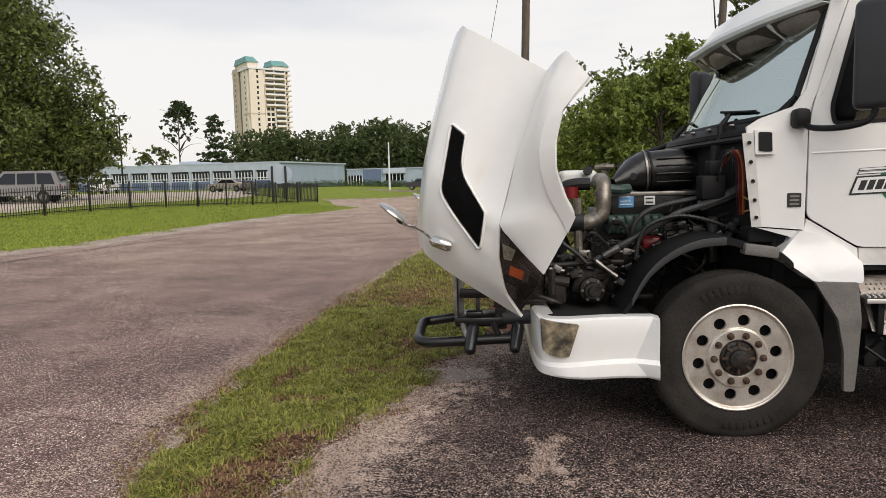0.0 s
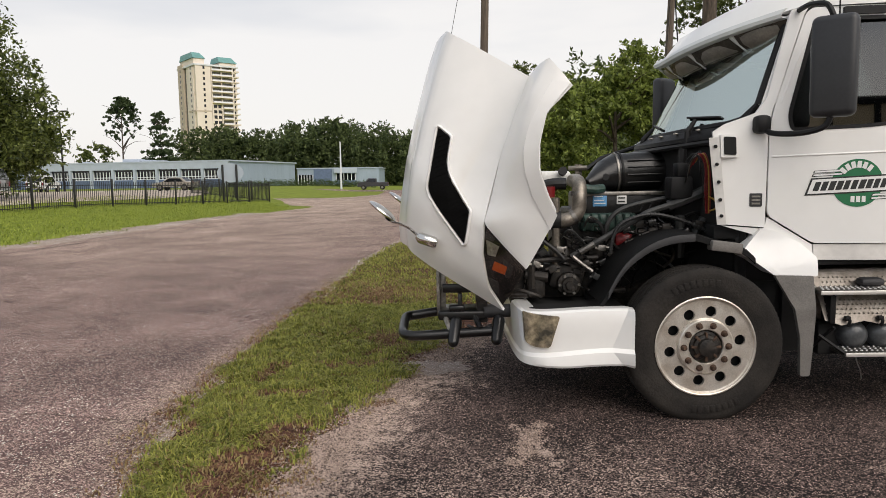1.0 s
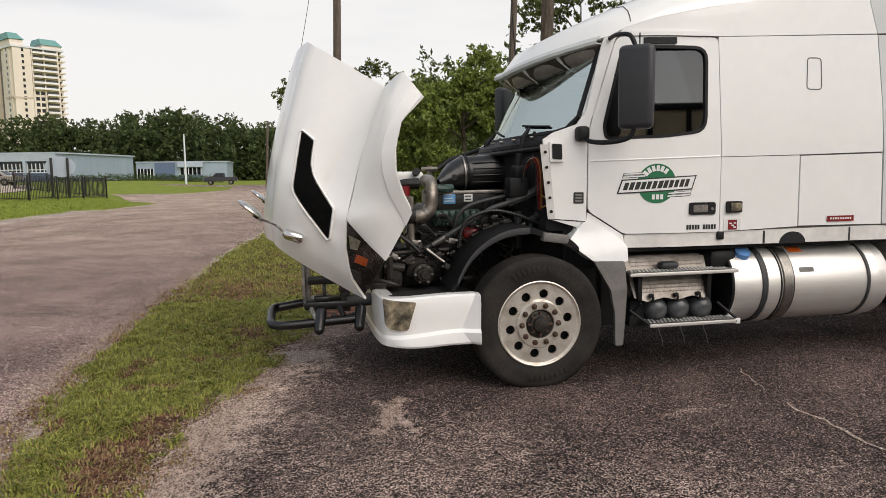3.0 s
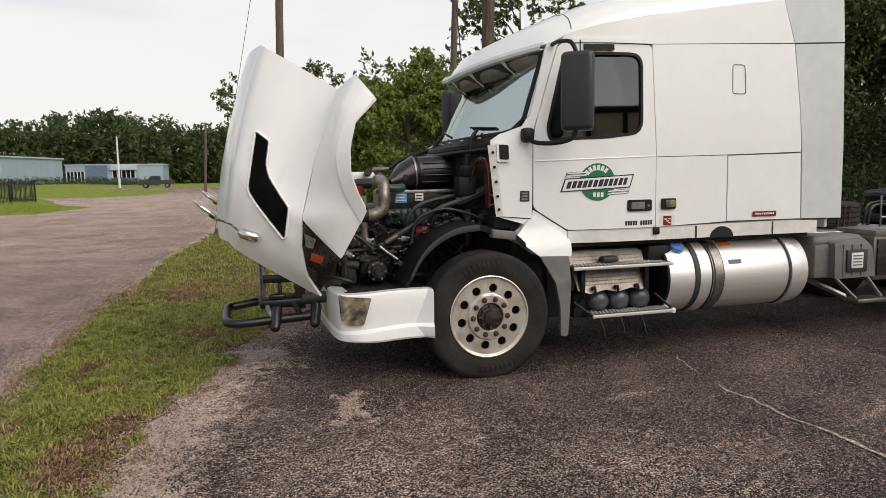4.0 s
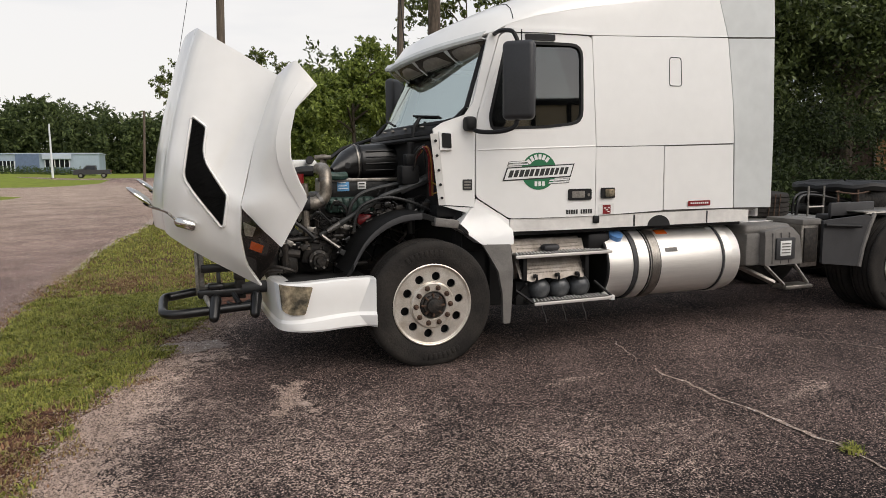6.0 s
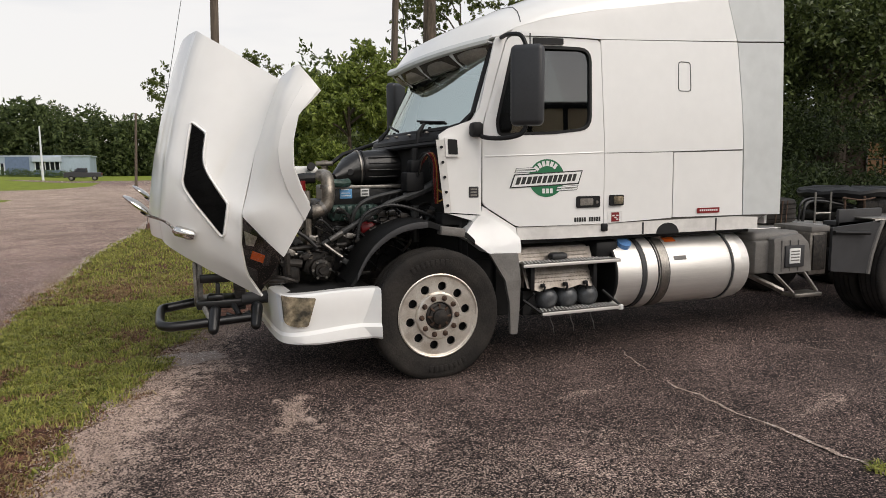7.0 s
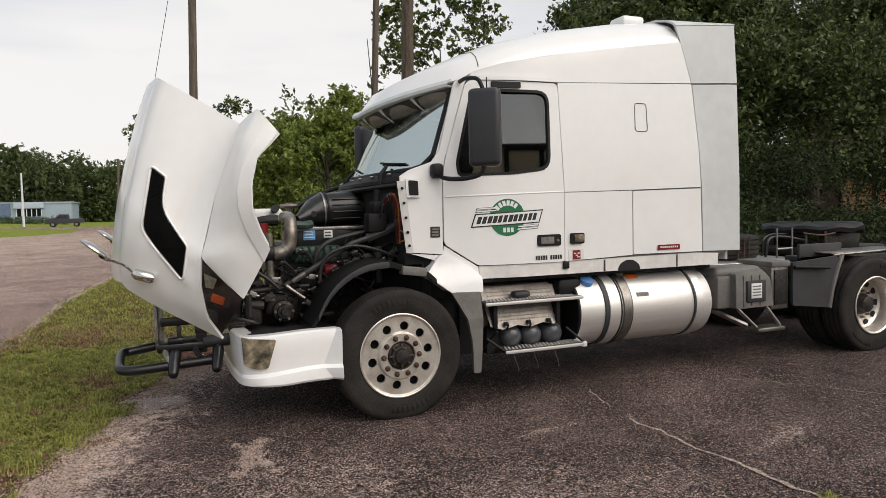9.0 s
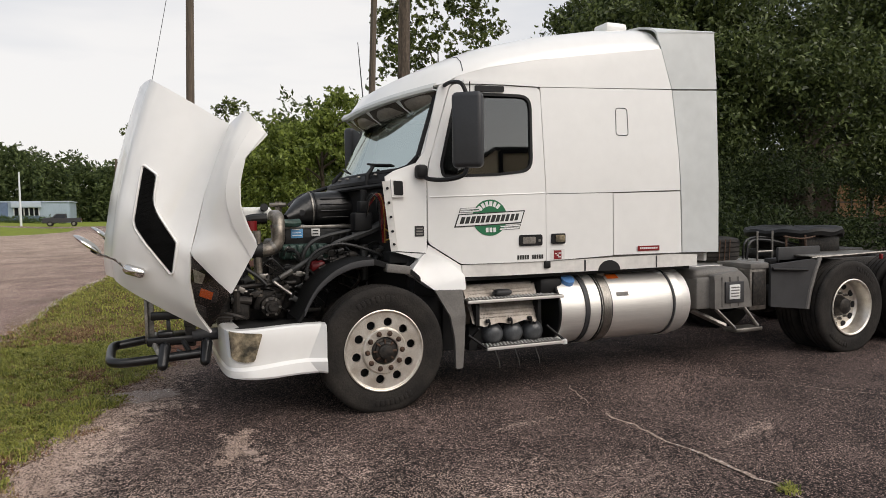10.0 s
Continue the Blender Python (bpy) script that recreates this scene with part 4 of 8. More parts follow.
us = [-1 + 2 * k / 24 for k in range(25)]
bm = bmesh.new()
sheet(bm, [[ws_point(u, v) for u in us] for v in (0, 0.25, 0.5, 0.75, 1.0)])
w = part("windscreen", bm, M_WS, truck, "large curved windscreen reflecting the sky")
w.visible_shadow = False
bm = bmesh.new()
loop = [ws_point(u, 0) for u in us] + [ws_point(1, v) for v in (0.25, 0.5, 0.75)] + [ws_point(u, 1) for u in reversed(us)] + [ws_point(-1, v) for v in (0.75, 0.5, 0.25)]
tube(bm, loop + [loop[0]], 0.028, 8, False)
part("windscreen_seal", bm, M_BLACK, truck, "black windscreen seal")
bm = bmesh.new()
for s in (-1, 1):
    bm = bmesh.new()
    sheet(bm, [[ws_point(s, v) + Vector((0.0, 0, 0)) for v in (0, 0.25, 0.5, 0.75, 1.0, 1.1)], [Vector((p.x + 0.13, cab_y(p.x + 0.1, p.z) + 0.01 if s < 0 else 2 * MID - cab_y(p.x + 0.1, p.z) - 0.01, p.z)) for p in [ws_point(s, v) for v in (0, 0.25, 0.5, 0.75, 1.0, 1.1)]]])
    solid(bm, 0.02)
    part("pillar_trim", bm, M_WHITE, truck)


def brow(u, drop, ahead):
    y = MID + u * 0.96
    return Vector((brow_x(y) - ahead, y, 2.585 + 0.16 * abs(u) ** 1.6 - drop))


bm = bmesh.new()
sheet(bm, [[brow(u, 0.0, -0.05) for u in us], [brow(u, -0.005, 0.03) for u in us], [brow(u, 0.03, 0.06) for u in us], [brow(u, 0.055, 0.055) for u in us], [brow(u, 0.06, 0.02) for u in us], [brow(u, 0.045, -0.10) for u in us]])
solid(bm, 0.012)
visor = part("sun_visor", bm, M_PALE, truck, "white sun visor lip above the windscreen")
bm = bmesh.new()
sheet(bm, [[brow(u, 0.05, 0.0) for u in us], [brow(u, 0.115, -0.05) for u in us], [brow(u, 0.15, -0.11) for u in us], [brow(u, 0.14, -0.15) for u in us]])
solid(bm, 0.01)
part("tinted_band", bm, M_SMOKE, visor, "smoky underside of the visor")
M_POD = shader("grey_brown_visor_pod", (0.22, 0.20, 0.17), 0.3, vary=0.3, scale=5)
for u0, u1 in ((-0.93, -0.74), (-0.68, -0.40), (-0.34, -0.03), (0.03, 0.34), (0.40, 0.68), (0.74, 0.93)):
    bm = bmesh.new()
    rows = []
    for drop, ahead, squeeze in ((0.052, -0.035, 0.9), (0.075, -0.03, 1.0), (0.115, -0.055, 1.0), (0.145, -0.10, 0.94), (0.15, -0.14, 0.8)):
        mid = (u0 + u1) / 2
        rows.append([brow(mid + (u0 + (u1 - u0) * k / 8 - mid) * squeeze, drop, ahead + 0.012 * (1 - ((k - 4) / 4) ** 2)) for k in range(9)])
    sheet(bm, rows)
    solid(bm, 0.008)
    part("visor_pod", bm, M_POD, visor, "translucent grey-brown visor pod", 50)
for u in (-0.71, -0.37, 0.0, 0.37, 0.71):
    bm = bmesh.new()
    tube(bm, [brow(u, 0.055, 0.0), brow(u, 0.10, -0.045), brow(u, 0.17, -0.13)], [0.018, 0.011, 0.005], 6)
    part("bracket", bm, M_PALE, visor, "pale tapered visor bracket")
for u in (-0.6, -0.3, 0.0, 0.3, 0.6):
    bm = bmesh.new()
    p = brow(u, -0.10, -0.22)
    box(bm, p.x - 0.05, p.x + 0.05, p.y - 0.035, p.y + 0.035, p.z - 0.02, p.z + 0.03, 0.012)
    part("marker_lamp", bm, M_AMBER, visor, "small amber marker lamp")

# black cowl under the windscreen, wipers
bm = bmesh.new()
rows = []
for d, h in ((0.03, 0.0), (-0.03, -0.02), (-0.08, -0.045), (-0.13, -0.08), (-0.135, -0.11)):
    rows.append([ws_point(u, 0) + Vector((d * (1 - 0.55 * abs(u) ** 2) - 0.0, 0, h + 0.02)) for u in us])
sheet(bm, rows)
solid(bm, 0.015)
cowl = part("cowl", bm, M_BLACK, truck, "black cowl grille under the windscreen")
for u in (-0.9, -0.7, -0.5, -0.3, -0.1):
    bm = bmesh.new()
    p = ws_point(u, 0)
    box(bm, p.x - 0.09, p.x - 0.06, p.y - 0.015, p.y + 0.015, p.z - 0.02, p.z - 0.005, 0.004)
    part("clip", bm, M_STEEL, cowl)
for s, u0, u1 in ((0, -0.62, -0.35), (1, 0.1, 0.35)):
    a, b = ws_point(u0, -0.06) + Vector((-0.06, 0, 0.03)), ws_point(u0 + 0.02, 0.1) + Vector((-0.035, 0, 0.01))
    bm = bmesh.new()
    tube(bm, [a - Vector((0, 0, 0.10)), a, b], [0.030, 0.024, 0.014], 8)
    arm = part("wiper_arm", bm, M_BLACK, truck, "black windscreen wiper")
    bm = bmesh.new()
    tube(bm, [ws_point(u0 - 0.16 + 0.32 * k / 6, 0.10 + 0.012 * k) + Vector((-0.018, 0, 0)) for k in range(7)], 0.010, 6)
    part("wiper_blade", bm, M_BLACK, arm)

# cab inside
bm = bmesh.new()
box(bm, 0.30, 0.62, 0.34, 2.1, 1.72, 1.98, 0.06)
part("dashboard", bm, M_CLOTH, truck)
for y in (0.72, 1.72):
    bm = bmesh.new()
    box(bm, 1.15, 1.65, y - 0.25, y + 0.25, 1.5, 1.64, 0.05)
    box(bm, 1.58, 1.74, y - 0.25, y + 0.25, 1.6, 2.2, 0.06)
    box(bm, 1.60, 1.72, y - 0.14, y + 0.14, 2.2, 2.4, 0.05)
    part("seat", bm, M_TAN, truck, "dim tan cab seat")
bm = bmesh.new()
ringm = Matrix.Translation((0.82, 0.72, 1.98)) @ Euler((0, radians(-55), 0)).to_matrix().to_4x4()
tube(bm, [ringm @ Vector((0.22 * math.cos(k * math.tau / 20), 0.22 * math.sin(k * math.tau / 20), 0)) for k in range(21)], 0.016, 6, False)
tube(bm, [ringm @ Vector((-0.2, 0, 0)), ringm @ Vector((0.2, 0, 0))], 0.014, 6)
tube(bm, [ringm @ Vector((0, 0, 0)), ringm @ Vector((0, 0, -0.3))], 0.03, 6)
part("steering_wheel", bm, M_BLACK, truck)
bm = bmesh.new()
box(bm, 1.85, 1.88, 0.2, 2.24, 1.2, 2.8)
part("sleeper_curtain", bm, M_CLOTH, truck)
bm = bmesh.new()
box(bm, 0.9, 2.9, 0.3, 2.14, 2.76, 2.80)
part("headliner", bm, M_TAN, truck)

# fixed part of the fender behind the wheel
def fend_y(x, z):
    return cab_y(x, z) - 0.012 - 0.085 * (1 - ease((z - 0.96) / 0.32))


both("cab_lower_panel", [(0.17, 1.305), (0.455, 1.28), (0.472, 1.36), (0.76, 1.172), (0.77, 1.06), (0.6, 1.0), (0.42, 1.12), (0.38, 1.24)], M_WHITE, out=-0.008)
FEND = rounded([(0.435, 1.285), (0.275, 1.113), (0.367, 1.06), (0.475, 0.976), (0.752, 0.968), (0.758, 1.09), (0.67, 1.185), (0.53, 1.262)], 0.015)
bm = bmesh.new()
panel(bm, FEND, fend_y, 0.15, (), 0.06)
fender = pair("rear_fender", bm, M_WHITE, truck, "white fender piece behind the front wheel", 40)
FLAP = rounded([(0.47, 0.975), (0.725, 0.972), (0.74, 0.74), (0.728, 0.50), (0.712, 0.295), (0.648, 0.295), (0.641, 0.55), (0.601, 0.75)], 0.015)
bm = bmesh.new()
panel(bm, FLAP, lambda x, z: 0.03 + 0.10 * max(0, z - 0.75), 0.035, (), 0.1)
pair("wheel_flap", bm, M_GREYPL, truck, "weathered grey plastic flap behind the front wheel")
bm = bmesh.new()
panel(bm, rounded([(0.425, 1.285), (0.275, 1.113), (0.367, 1.06), (0.475, 0.976), (0.52, 0.976), (0.41, 1.075), (0.345, 1.118), (0.46, 1.272)], 0.008), lambda x, z: fend_y(x, z) - 0.024, 0.035, (), 0.05)
pair("arch_lip", bm, M_WHITE, fender, "", 40)
# Added black boxes that stand for the shade behind the front wheel.
bm = bmesh.new()
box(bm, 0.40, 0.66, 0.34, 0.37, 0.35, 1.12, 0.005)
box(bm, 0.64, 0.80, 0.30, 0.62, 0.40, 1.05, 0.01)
part("wheel_well_shade", bm, M_DARK, truck)


# wheels
def tyre_profile(w, r, rim):
    """Outer sidewall at 0, the tyre goes inwards to w."""
    p = [(rim, 0.03), (rim + 0.012, 0.012), (rim + 0.03, 0.010), (rim + 0.055, 0.002), (rim + 0.10, -0.004), (r - 0.065, 0.004), (r - 0.05, 0.002), (r - 0.022, 0.012), (r - 0.006, 0.026), (r, 0.045)]
    for k in range(4):
        c = w * (k + 1) / 5
        p += [(r, c - 0.008), (r - 0.014, c - 0.005), (r - 0.014, c + 0.005), (r, c + 0.008)]
    p += [(r, w - 0.045), (r - 0.02, w - 0.012), (r - 0.08, w), (rim + 0.06, w), (rim, w - 0.03)]
    return p


def wheel(name, cx, y0, r, rim, front, flip, label):
    """A wheel whose outer sidewall lies at y0; flip: on the far side."""
    s = -1 if flip else 1
    cz = r - 0.012
    parent = truck

    def put(pn, bm, mat, par, label="", angle=35.0):
        if flip:
            for v in bm.verts:
                v.co.y = 2 * y0 - v.co.y
        return part(pn, bm, mat, par, label, angle)

    bm = bmesh.new()
    spin(bm, tyre_profile(0.28, r, rim - 0.015), cx, y0, cz, 72)
    for v in bm.verts:
        if v.co.z < 0.004:
            v.co.z = 0.004
    tyre = put(name, bm, M_TYRE, parent, label)
    # shoulder grooves: black blocks in the tread stand for their shade
    bm = bmesh.new()
    for k in range(90):
        a = k * math.tau / 90
        m = Matrix.Translation((cx, y0, cz)) @ Matrix.Rotation(-a, 4, "Y")
        box(bm, r - 0.016, r + 0.001, 0.03, 0.05, -0.0035, 0.0035, 0, m)
    stuff(put("groove_shade", bm, M_DARK, tyre))
    # raised sidewall bars, two arcs
    bm = bmesh.new()
    for mid_a in (100 if front else 60, 280 if front else 240):
        for k in range(8):
            a = radians(mid_a + (k - 3.5) * 5.6)
            m = Matrix.Translation((cx, y0, cz)) @ Matrix.Rotation(-a, 4, "Y")
            box(bm, r - 0.125, r - 0.075, -0.006, 0.004, -0.016, 0.016, 0.004, m)
    stuff(put("sidewall_bar", bm, M_TYRE, tyre))
    bm = bmesh.new()
    if front:
        spin(bm, [(rim - 0.005, 0.05), (rim, 0.018), (rim + 0.004, 0.005), (rim - 0.004, 0.002), (rim - 0.010, 0.005), (rim - 0.014, 0.014), (0.31, 0.017), (0.275, 0.018)], cx, y0, cz, 72)
        # flat disc in ten sectors, each round its hand hole
        for k in range(10):
            a0 = k * math.tau / 10 + 0.16
            hx, hz, n = 0.236 * math.cos(a0), 0.236 * math.sin(a0), 28
            rim_pts = []
            for rr, a, b, m in ((0.275, -18, 18, 9), (None, 18, 18, 5), (0.192, 18, -18, 9), (None, -18, -18, 5)):
                for q in range(m):
                    f = q / m
                    ang = a0 + radians(a + (b - a) * f)
                    rad = rr if rr else (0.275 + (0.192 - 0.275) * f if a > 0 else 0.192 + (0.275 - 0.192) * f)
                    rim_pts.append((rad * math.cos(ang), rad * math.sin(ang)))
            outer = [bm.verts.new((cx + u, y0 + 0.018, cz + w)) for u, w in rim_pts]
            hole = []
            for u, w in rim_pts:
                ang = math.atan2(w - hz, u - hx)
                hole.append((0.036 * math.cos(ang), 0.036 * math.sin(ang)))
            edge = [bm.verts.new((cx + hx + u, y0 + 0.018, cz + hz + w)) for u, w in hole]
            deep = [bm.verts.new((cx + hx + u * 0.95, y0 + 0.034, cz + hz + w * 0.95)) for u, w in hole]
            for q in range(n):
                q2 = (q + 1) % n
                bm.faces.new((outer[q], outer[q2], edge[q2], edge[q]))
                bm.faces.new((edge[q], edge[q2], deep[q2], deep[q]))
        spin(bm, [(0.192, 0.018), (0.184, 0.0), (0.178, -0.006), (0.118, -0.006), (0.112, 0.0), (0.112, 0.05)], cx, y0, cz, 48)
        rimob = put("rim", bm, M_ALLOY, tyre, "stained machined aluminium rim with round holes", 12)
        bm = bmesh.new()
        spin(bm, [(rim - 0.01, 0.09), (0.12, 0.09)], cx, y0, cz, 32)
        put("brake_drum", bm, M_DARK, tyre)
        for k in range(10):
            bm = bmesh.new()
            a = k * math.tau / 10 + 0.02
            px, pz = cx + 0.1475 * math.cos(a), cz + 0.1475 * math.sin(a)
            spin(bm, [(0.0, -0.036), (0.011, -0.036), (0.016, -0.030), (0.017, -0.014), (0.022, -0.013), (0.0225, -0.007)], px, y0, pz, 10)
            put("lug_nut", bm, M_RUST, rimob, "rusty lug nut")
        bm = bmesh.new()
        spin(bm, [(0.111, 0.04), (0.104, 0.012), (0.085, 0.006), (0.080, -0.01), (0.062, -0.016), (0.056, -0.04), (0.034, -0.046), (0.0, -0.046)], cx, y0, cz, 32)
        hub = put("hub", bm, M_IRON, tyre, "grimy wheel hub")
        for k in range(8):
            bm = bmesh.new()
            m = Matrix.Translation((cx, y0, cz)) @ Matrix.Rotation(-k * math.tau / 8, 4, "Y")
            box(bm, 0.058, 0.098, -0.018, 0.012, -0.008, 0.008, 0.003, m)
            put("hub_rib", bm, M_RUST, hub)
    else:
        spin(bm, [(rim - 0.004, 0.06), (rim, 0.012), (rim + 0.004, 0.0), (rim - 0.006, -0.004), (rim - 0.02, 0.006), (0.286, 0.03), (0.272, 0.07), (0.266, 0.14), (0.24, 0.162), (0.20, 0.168), (0.12, 0.168)], cx, y0, cz, 64)
        rimob = put("rim", bm, M_ALLOY, tyre, "deep stained aluminium rim", 30)
        for k in range(10):
            bm = bmesh.new()
            a = k * math.tau / 10
            px, pz = cx + 0.225 * math.cos(a), cz + 0.225 * math.sin(a)
            # Flat black disc on the closed rim, painted shade of a hand hole.
            spin(bm, [(0.0, 0.157), (0.036, 0.157), (0.037, 0.17)], px, y0, pz, 16)
            put("hand_hole_shade", bm, M_DARK, rimob)
            bm = bmesh.new()
            px, pz = cx + 0.1475 * math.cos(a + 0.3), cz + 0.1475 * math.sin(a + 0.3)
            spin(bm, [(0.0, 0.130), (0.013, 0.130), (0.0145, 0.136), (0.0145, 0.152), (0.02, 0.155), (0.02, 0.168)], px, y0, pz, 8)
            put("lug_nut", bm, M_STEEL, rimob)
        bm = bmesh.new()
        spin(bm, [(0.118, 0.168), (0.108, 0.135), (0.095, 0.12), (0.088, 0.085), (0.07, 0.075), (0.0, 0.07)], cx, y0, cz, 32)
        put("axle_hub", bm, M_IRON, tyre, "grimy dark axle hub")
    return tyre


AX2, AX3 = 5.49, 6.82
R_F = 0.527
wheel("front_wheel", 0.0, 0.0, R_F, 0.334, True, False, "front wheel with a dusty black tyre and aluminium rim")
wheel("front_wheel", 0.0, 2 * MID, R_F, 0.334, True, True, "front wheel with a dusty black tyre and aluminium rim")
for ax in (AX2, AX3):
    wheel("drive_wheel", ax, 0.0, 0.525, 0.315, False, False, "dual drive wheel with a worn black tyre")
    wheel("drive_wheel", ax, 2 * MID, 0.525, 0.315, False, True, "dual drive wheel with a worn black tyre")
    for y in (0.32, 2 * MID - 0.60):
        bm = bmesh.new()
        spin(bm, tyre_profile(0.28, 0.525, 0.30), ax, y, 0.513, 48)
        for v in bm.verts:
            v.co.z = max(0.004, v.co.z)
        part("inner_tyre", bm, M_TYRE, truck)
for ax in (0.0, AX2, AX3):
    bm = bmesh.new()
    tube(bm, [(ax, 0.25, 0.5), (ax, 2.19, 0.5)], 0.075, 12)
    if ax:
        spin(bm, [(0.0, -0.2), (0.12, -0.18), (0.2, -0.08), (0.2, 0.08), (0.12, 0.18), (0.0, 0.2)], ax, MID, 0.5, 20, "x")
    part("axle", bm, M_IRON, truck)


# hood, tilted forward
LEFT = [(-2.00, 0.62, 1.16), (-2.012, 0.62, 1.30), (-1.99, 0.62, 1.49), (-1.945, 0.62, 1.78), (-1.88, 0.62, 2.07), (-1.755, 0.62, 2.52), (-1.69, 0.62, 2.705)]
RIGHT = [(-1.315, 0.33, 0.715), (-1.43, 0.24, 0.90), (-1.47, 0.17, 1.14), (-1.46, 0.13, 1.35), (-1.42, 0.17, 1.50), (-1.335, 0.205, 1.81), (-1.23, 0.23, 2.11), (-1.14, 0.24, 2.33)]
BOTTOM = [(-2.00, 0.62, 1.16), (-1.985, 0.50, 1.14), (-1.95, 0.43, 1.105), (-1.85, 0.385, 1.035), (-1.655, 0.35, 0.91), (-1.42, 0.33, 0.77), (-1.315, 0.33, 0.715)]
TOP = [(-1.69, 0.62, 2.705), (-1.685, 0.50, 2.685), (-1.65, 0.44, 2.65), (-1.56, 0.41, 2.595), (-1.38, 0.35, 2.485), (-1.14, 0.24, 2.33)]
hood_side = coons(LEFT, RIGHT, BOTTOM, TOP, 26, 26)
for j, row in enumerate(hood_side):
    v = j / 25
    fold = 0.97 - 0.52 * max(0.0, 1 - v) ** 0.75 + 0.7 * ease((0.42 - v) / 0.3)  # where the side dips towards the fender
    for i, p in enumerate(row):
        u = i / 25
        if 0 < u < 1:
            p.y -= 0.05 * math.sin(math.pi * min(1, u * 1.15)) ** 2 * (0.5 + 0.5 * math.sin(math.pi * v))
            p.y += 0.055 * ease((u - fold) / 0.10) * (1 - u) ** 0.6
for j, row in enumerate(hood_side[:11]):
    for i, p in enumerate(row):
        p.y += 0.13 * (1 - j / 11) ** 2 * (1 - (i / 25) ** 4) * min(1.0, i / 6)
HOOD_PTS = np.array([tuple(p) for row in hood_side for p in row])


def hood_y(x, z):
    d = (HOOD_PTS[:, 0] - x) ** 2 + (HOOD_PTS[:, 2] - z) ** 2
    k = np.argsort(d)[:6]
    w = 1 / (d[k] + 1e-5)
    return float((HOOD_PTS[k, 1] * w).sum() / w.sum())


bm = bmesh.new()
sheet(bm, hood_side)
crown_rows = []
for row in hood_side:
    p = row[0]
    crown_rows.append([Vector((p.x - dx, y, p.z)) for y, dx in ((MID, 0.088), (1.0, 0.074), (0.8, 0.042), (0.70, 0.020))] + [p.copy()])
sheet(bm, crown_rows)
bmesh.ops.remove_doubles(bm, verts=bm.verts, dist=0.0005)
mirrored(bm, MID)
bmesh.ops.remove_doubles(bm, verts=bm.verts, dist=0.0005)
solid(bm, 0.02)
hood = part("hood", bm, M_WHITE, truck, "white hood tilted forward on its hinges", 50)

# fender half of the hood
F_LEFT = [(-1.185, 0.05, 1.045), (-1.30, 0.09, 1.165), (-1.46, 0.125, 1.35), (-1.41, 0.167, 1.50), (-1.335, 0.202, 1.81), (-1.23, 0.227, 2.11), (-1.14, 0.237, 2.33)]
F_RIGHT = [(-1.175, 0.045, 1.055), (-1.09, -0.01, 1.22), (-0.995, -0.07, 1.41), (-1.06, -0.09, 1.53), (-1.11, -0.10, 1.69), (-1.11, -0.10, 1.87), (-1.065, -0.10, 2.06), (-0.985, -0.09, 2.135), (-0.90, -0.07, 2.225)]
F_BOT = [(-1.185, 0.05, 1.045), (-1.175, 0.045, 1.055)]
F_TOP = [(-1.14, 0.237, 2.33), (-1.085, 0.12, 2.385), (-1.045, 0.05, 2.405), (-0.995, 0.0, 2.34), (-0.90, -0.07, 2.225)]
fend_rows = coons(F_LEFT, F_RIGHT, F_BOT, F_TOP, 16, 28)
for j, row in enumerate(fend_rows):
    for i, p in enumerate(row):
        u = i / 15
        if 0 < i < 15:
            p.y -= (0.02 + 0.06 * ease((j - 8) / 12)) * math.sin(math.pi * u ** 0.75) ** 0.8 * min(1.0, j / 6)
FEND_PTS = np.array([tuple(p) for row in fend_rows for p in row])


def fender_y(x, z):
    d = (FEND_PTS[:, 0] - x) ** 2 + (FEND_PTS[:, 2] - z) ** 2
    k = np.argsort(d)[:5]
    w = 1 / (d[k] + 1e-5)
    return float((FEND_PTS[k, 1] * w).sum() / w.sum())


bm = bmesh.new()
sheet(bm, fend_rows)
solid(bm, 0.03)
fend = pair("fender", bm, M_WHITE, hood, "white front fender tilted with the hood", 40)
lip_in = [(-1.04, 1.31), (-1.085, 1.40), (-1.16, 1.54), (-1.205, 1.69), (-1.215, 1.82), (-1.185, 1.97), (-1.11, 2.13), (-1.03, 2.26)]
lip_out = [(-1.0, 1.405), (-1.03, 1.46), (-1.075, 1.55), (-1.12, 1.70), (-1.12, 1.86), (-1.075, 2.045), (-1.0, 2.14), (-0.915, 2.24)]
bm = bmesh.new()
a = along([(x, fender_y(x, z) - 0.010, z) for x, z in lip_in], 30)
b = along([(x, fender_y(x, z) - 0.022, z) for x, z in lip_out], 30)
c = [p + Vector((0.012, 0.07, 0)) for p in b]
sheet(bm, [[p + Vector((0, 0.02, 0)) for p in a], a, b, c])
pair("arch_lip", bm, M_WHITE, fend, "flat raised wheel-arch lip", 30)

# vent in the hood side
VENT = rounded([(-1.755, 2.005), (-1.675, 1.935), (-1.715, 1.71), (-1.555, 1.43), (-1.59, 1.205), (-1.77, 1.46), (-1.835, 1.58)], [0.01, 0.015, 0.12, 0.01, 0.015, 0.05, 0.05])
bm = bmesh.new()
panel(bm, VENT, hood_y, 0.02, (), 0.04, 0.010)
vent = part("vent_grille", bm, M_MESH, hood, "black mesh vent in the hood side", 40)
bm = bmesh.new()
loop = [Vector((p[0], hood_y(p[0], p[1]) - 0.006, p[1])) for p in inset(VENT, -0.012)]
tube(bm, loop + [loop[0]], 0.010, 6, False)
part("vent_rim", bm, M_WHITE, hood, "", 60)
bm = bmesh.new()
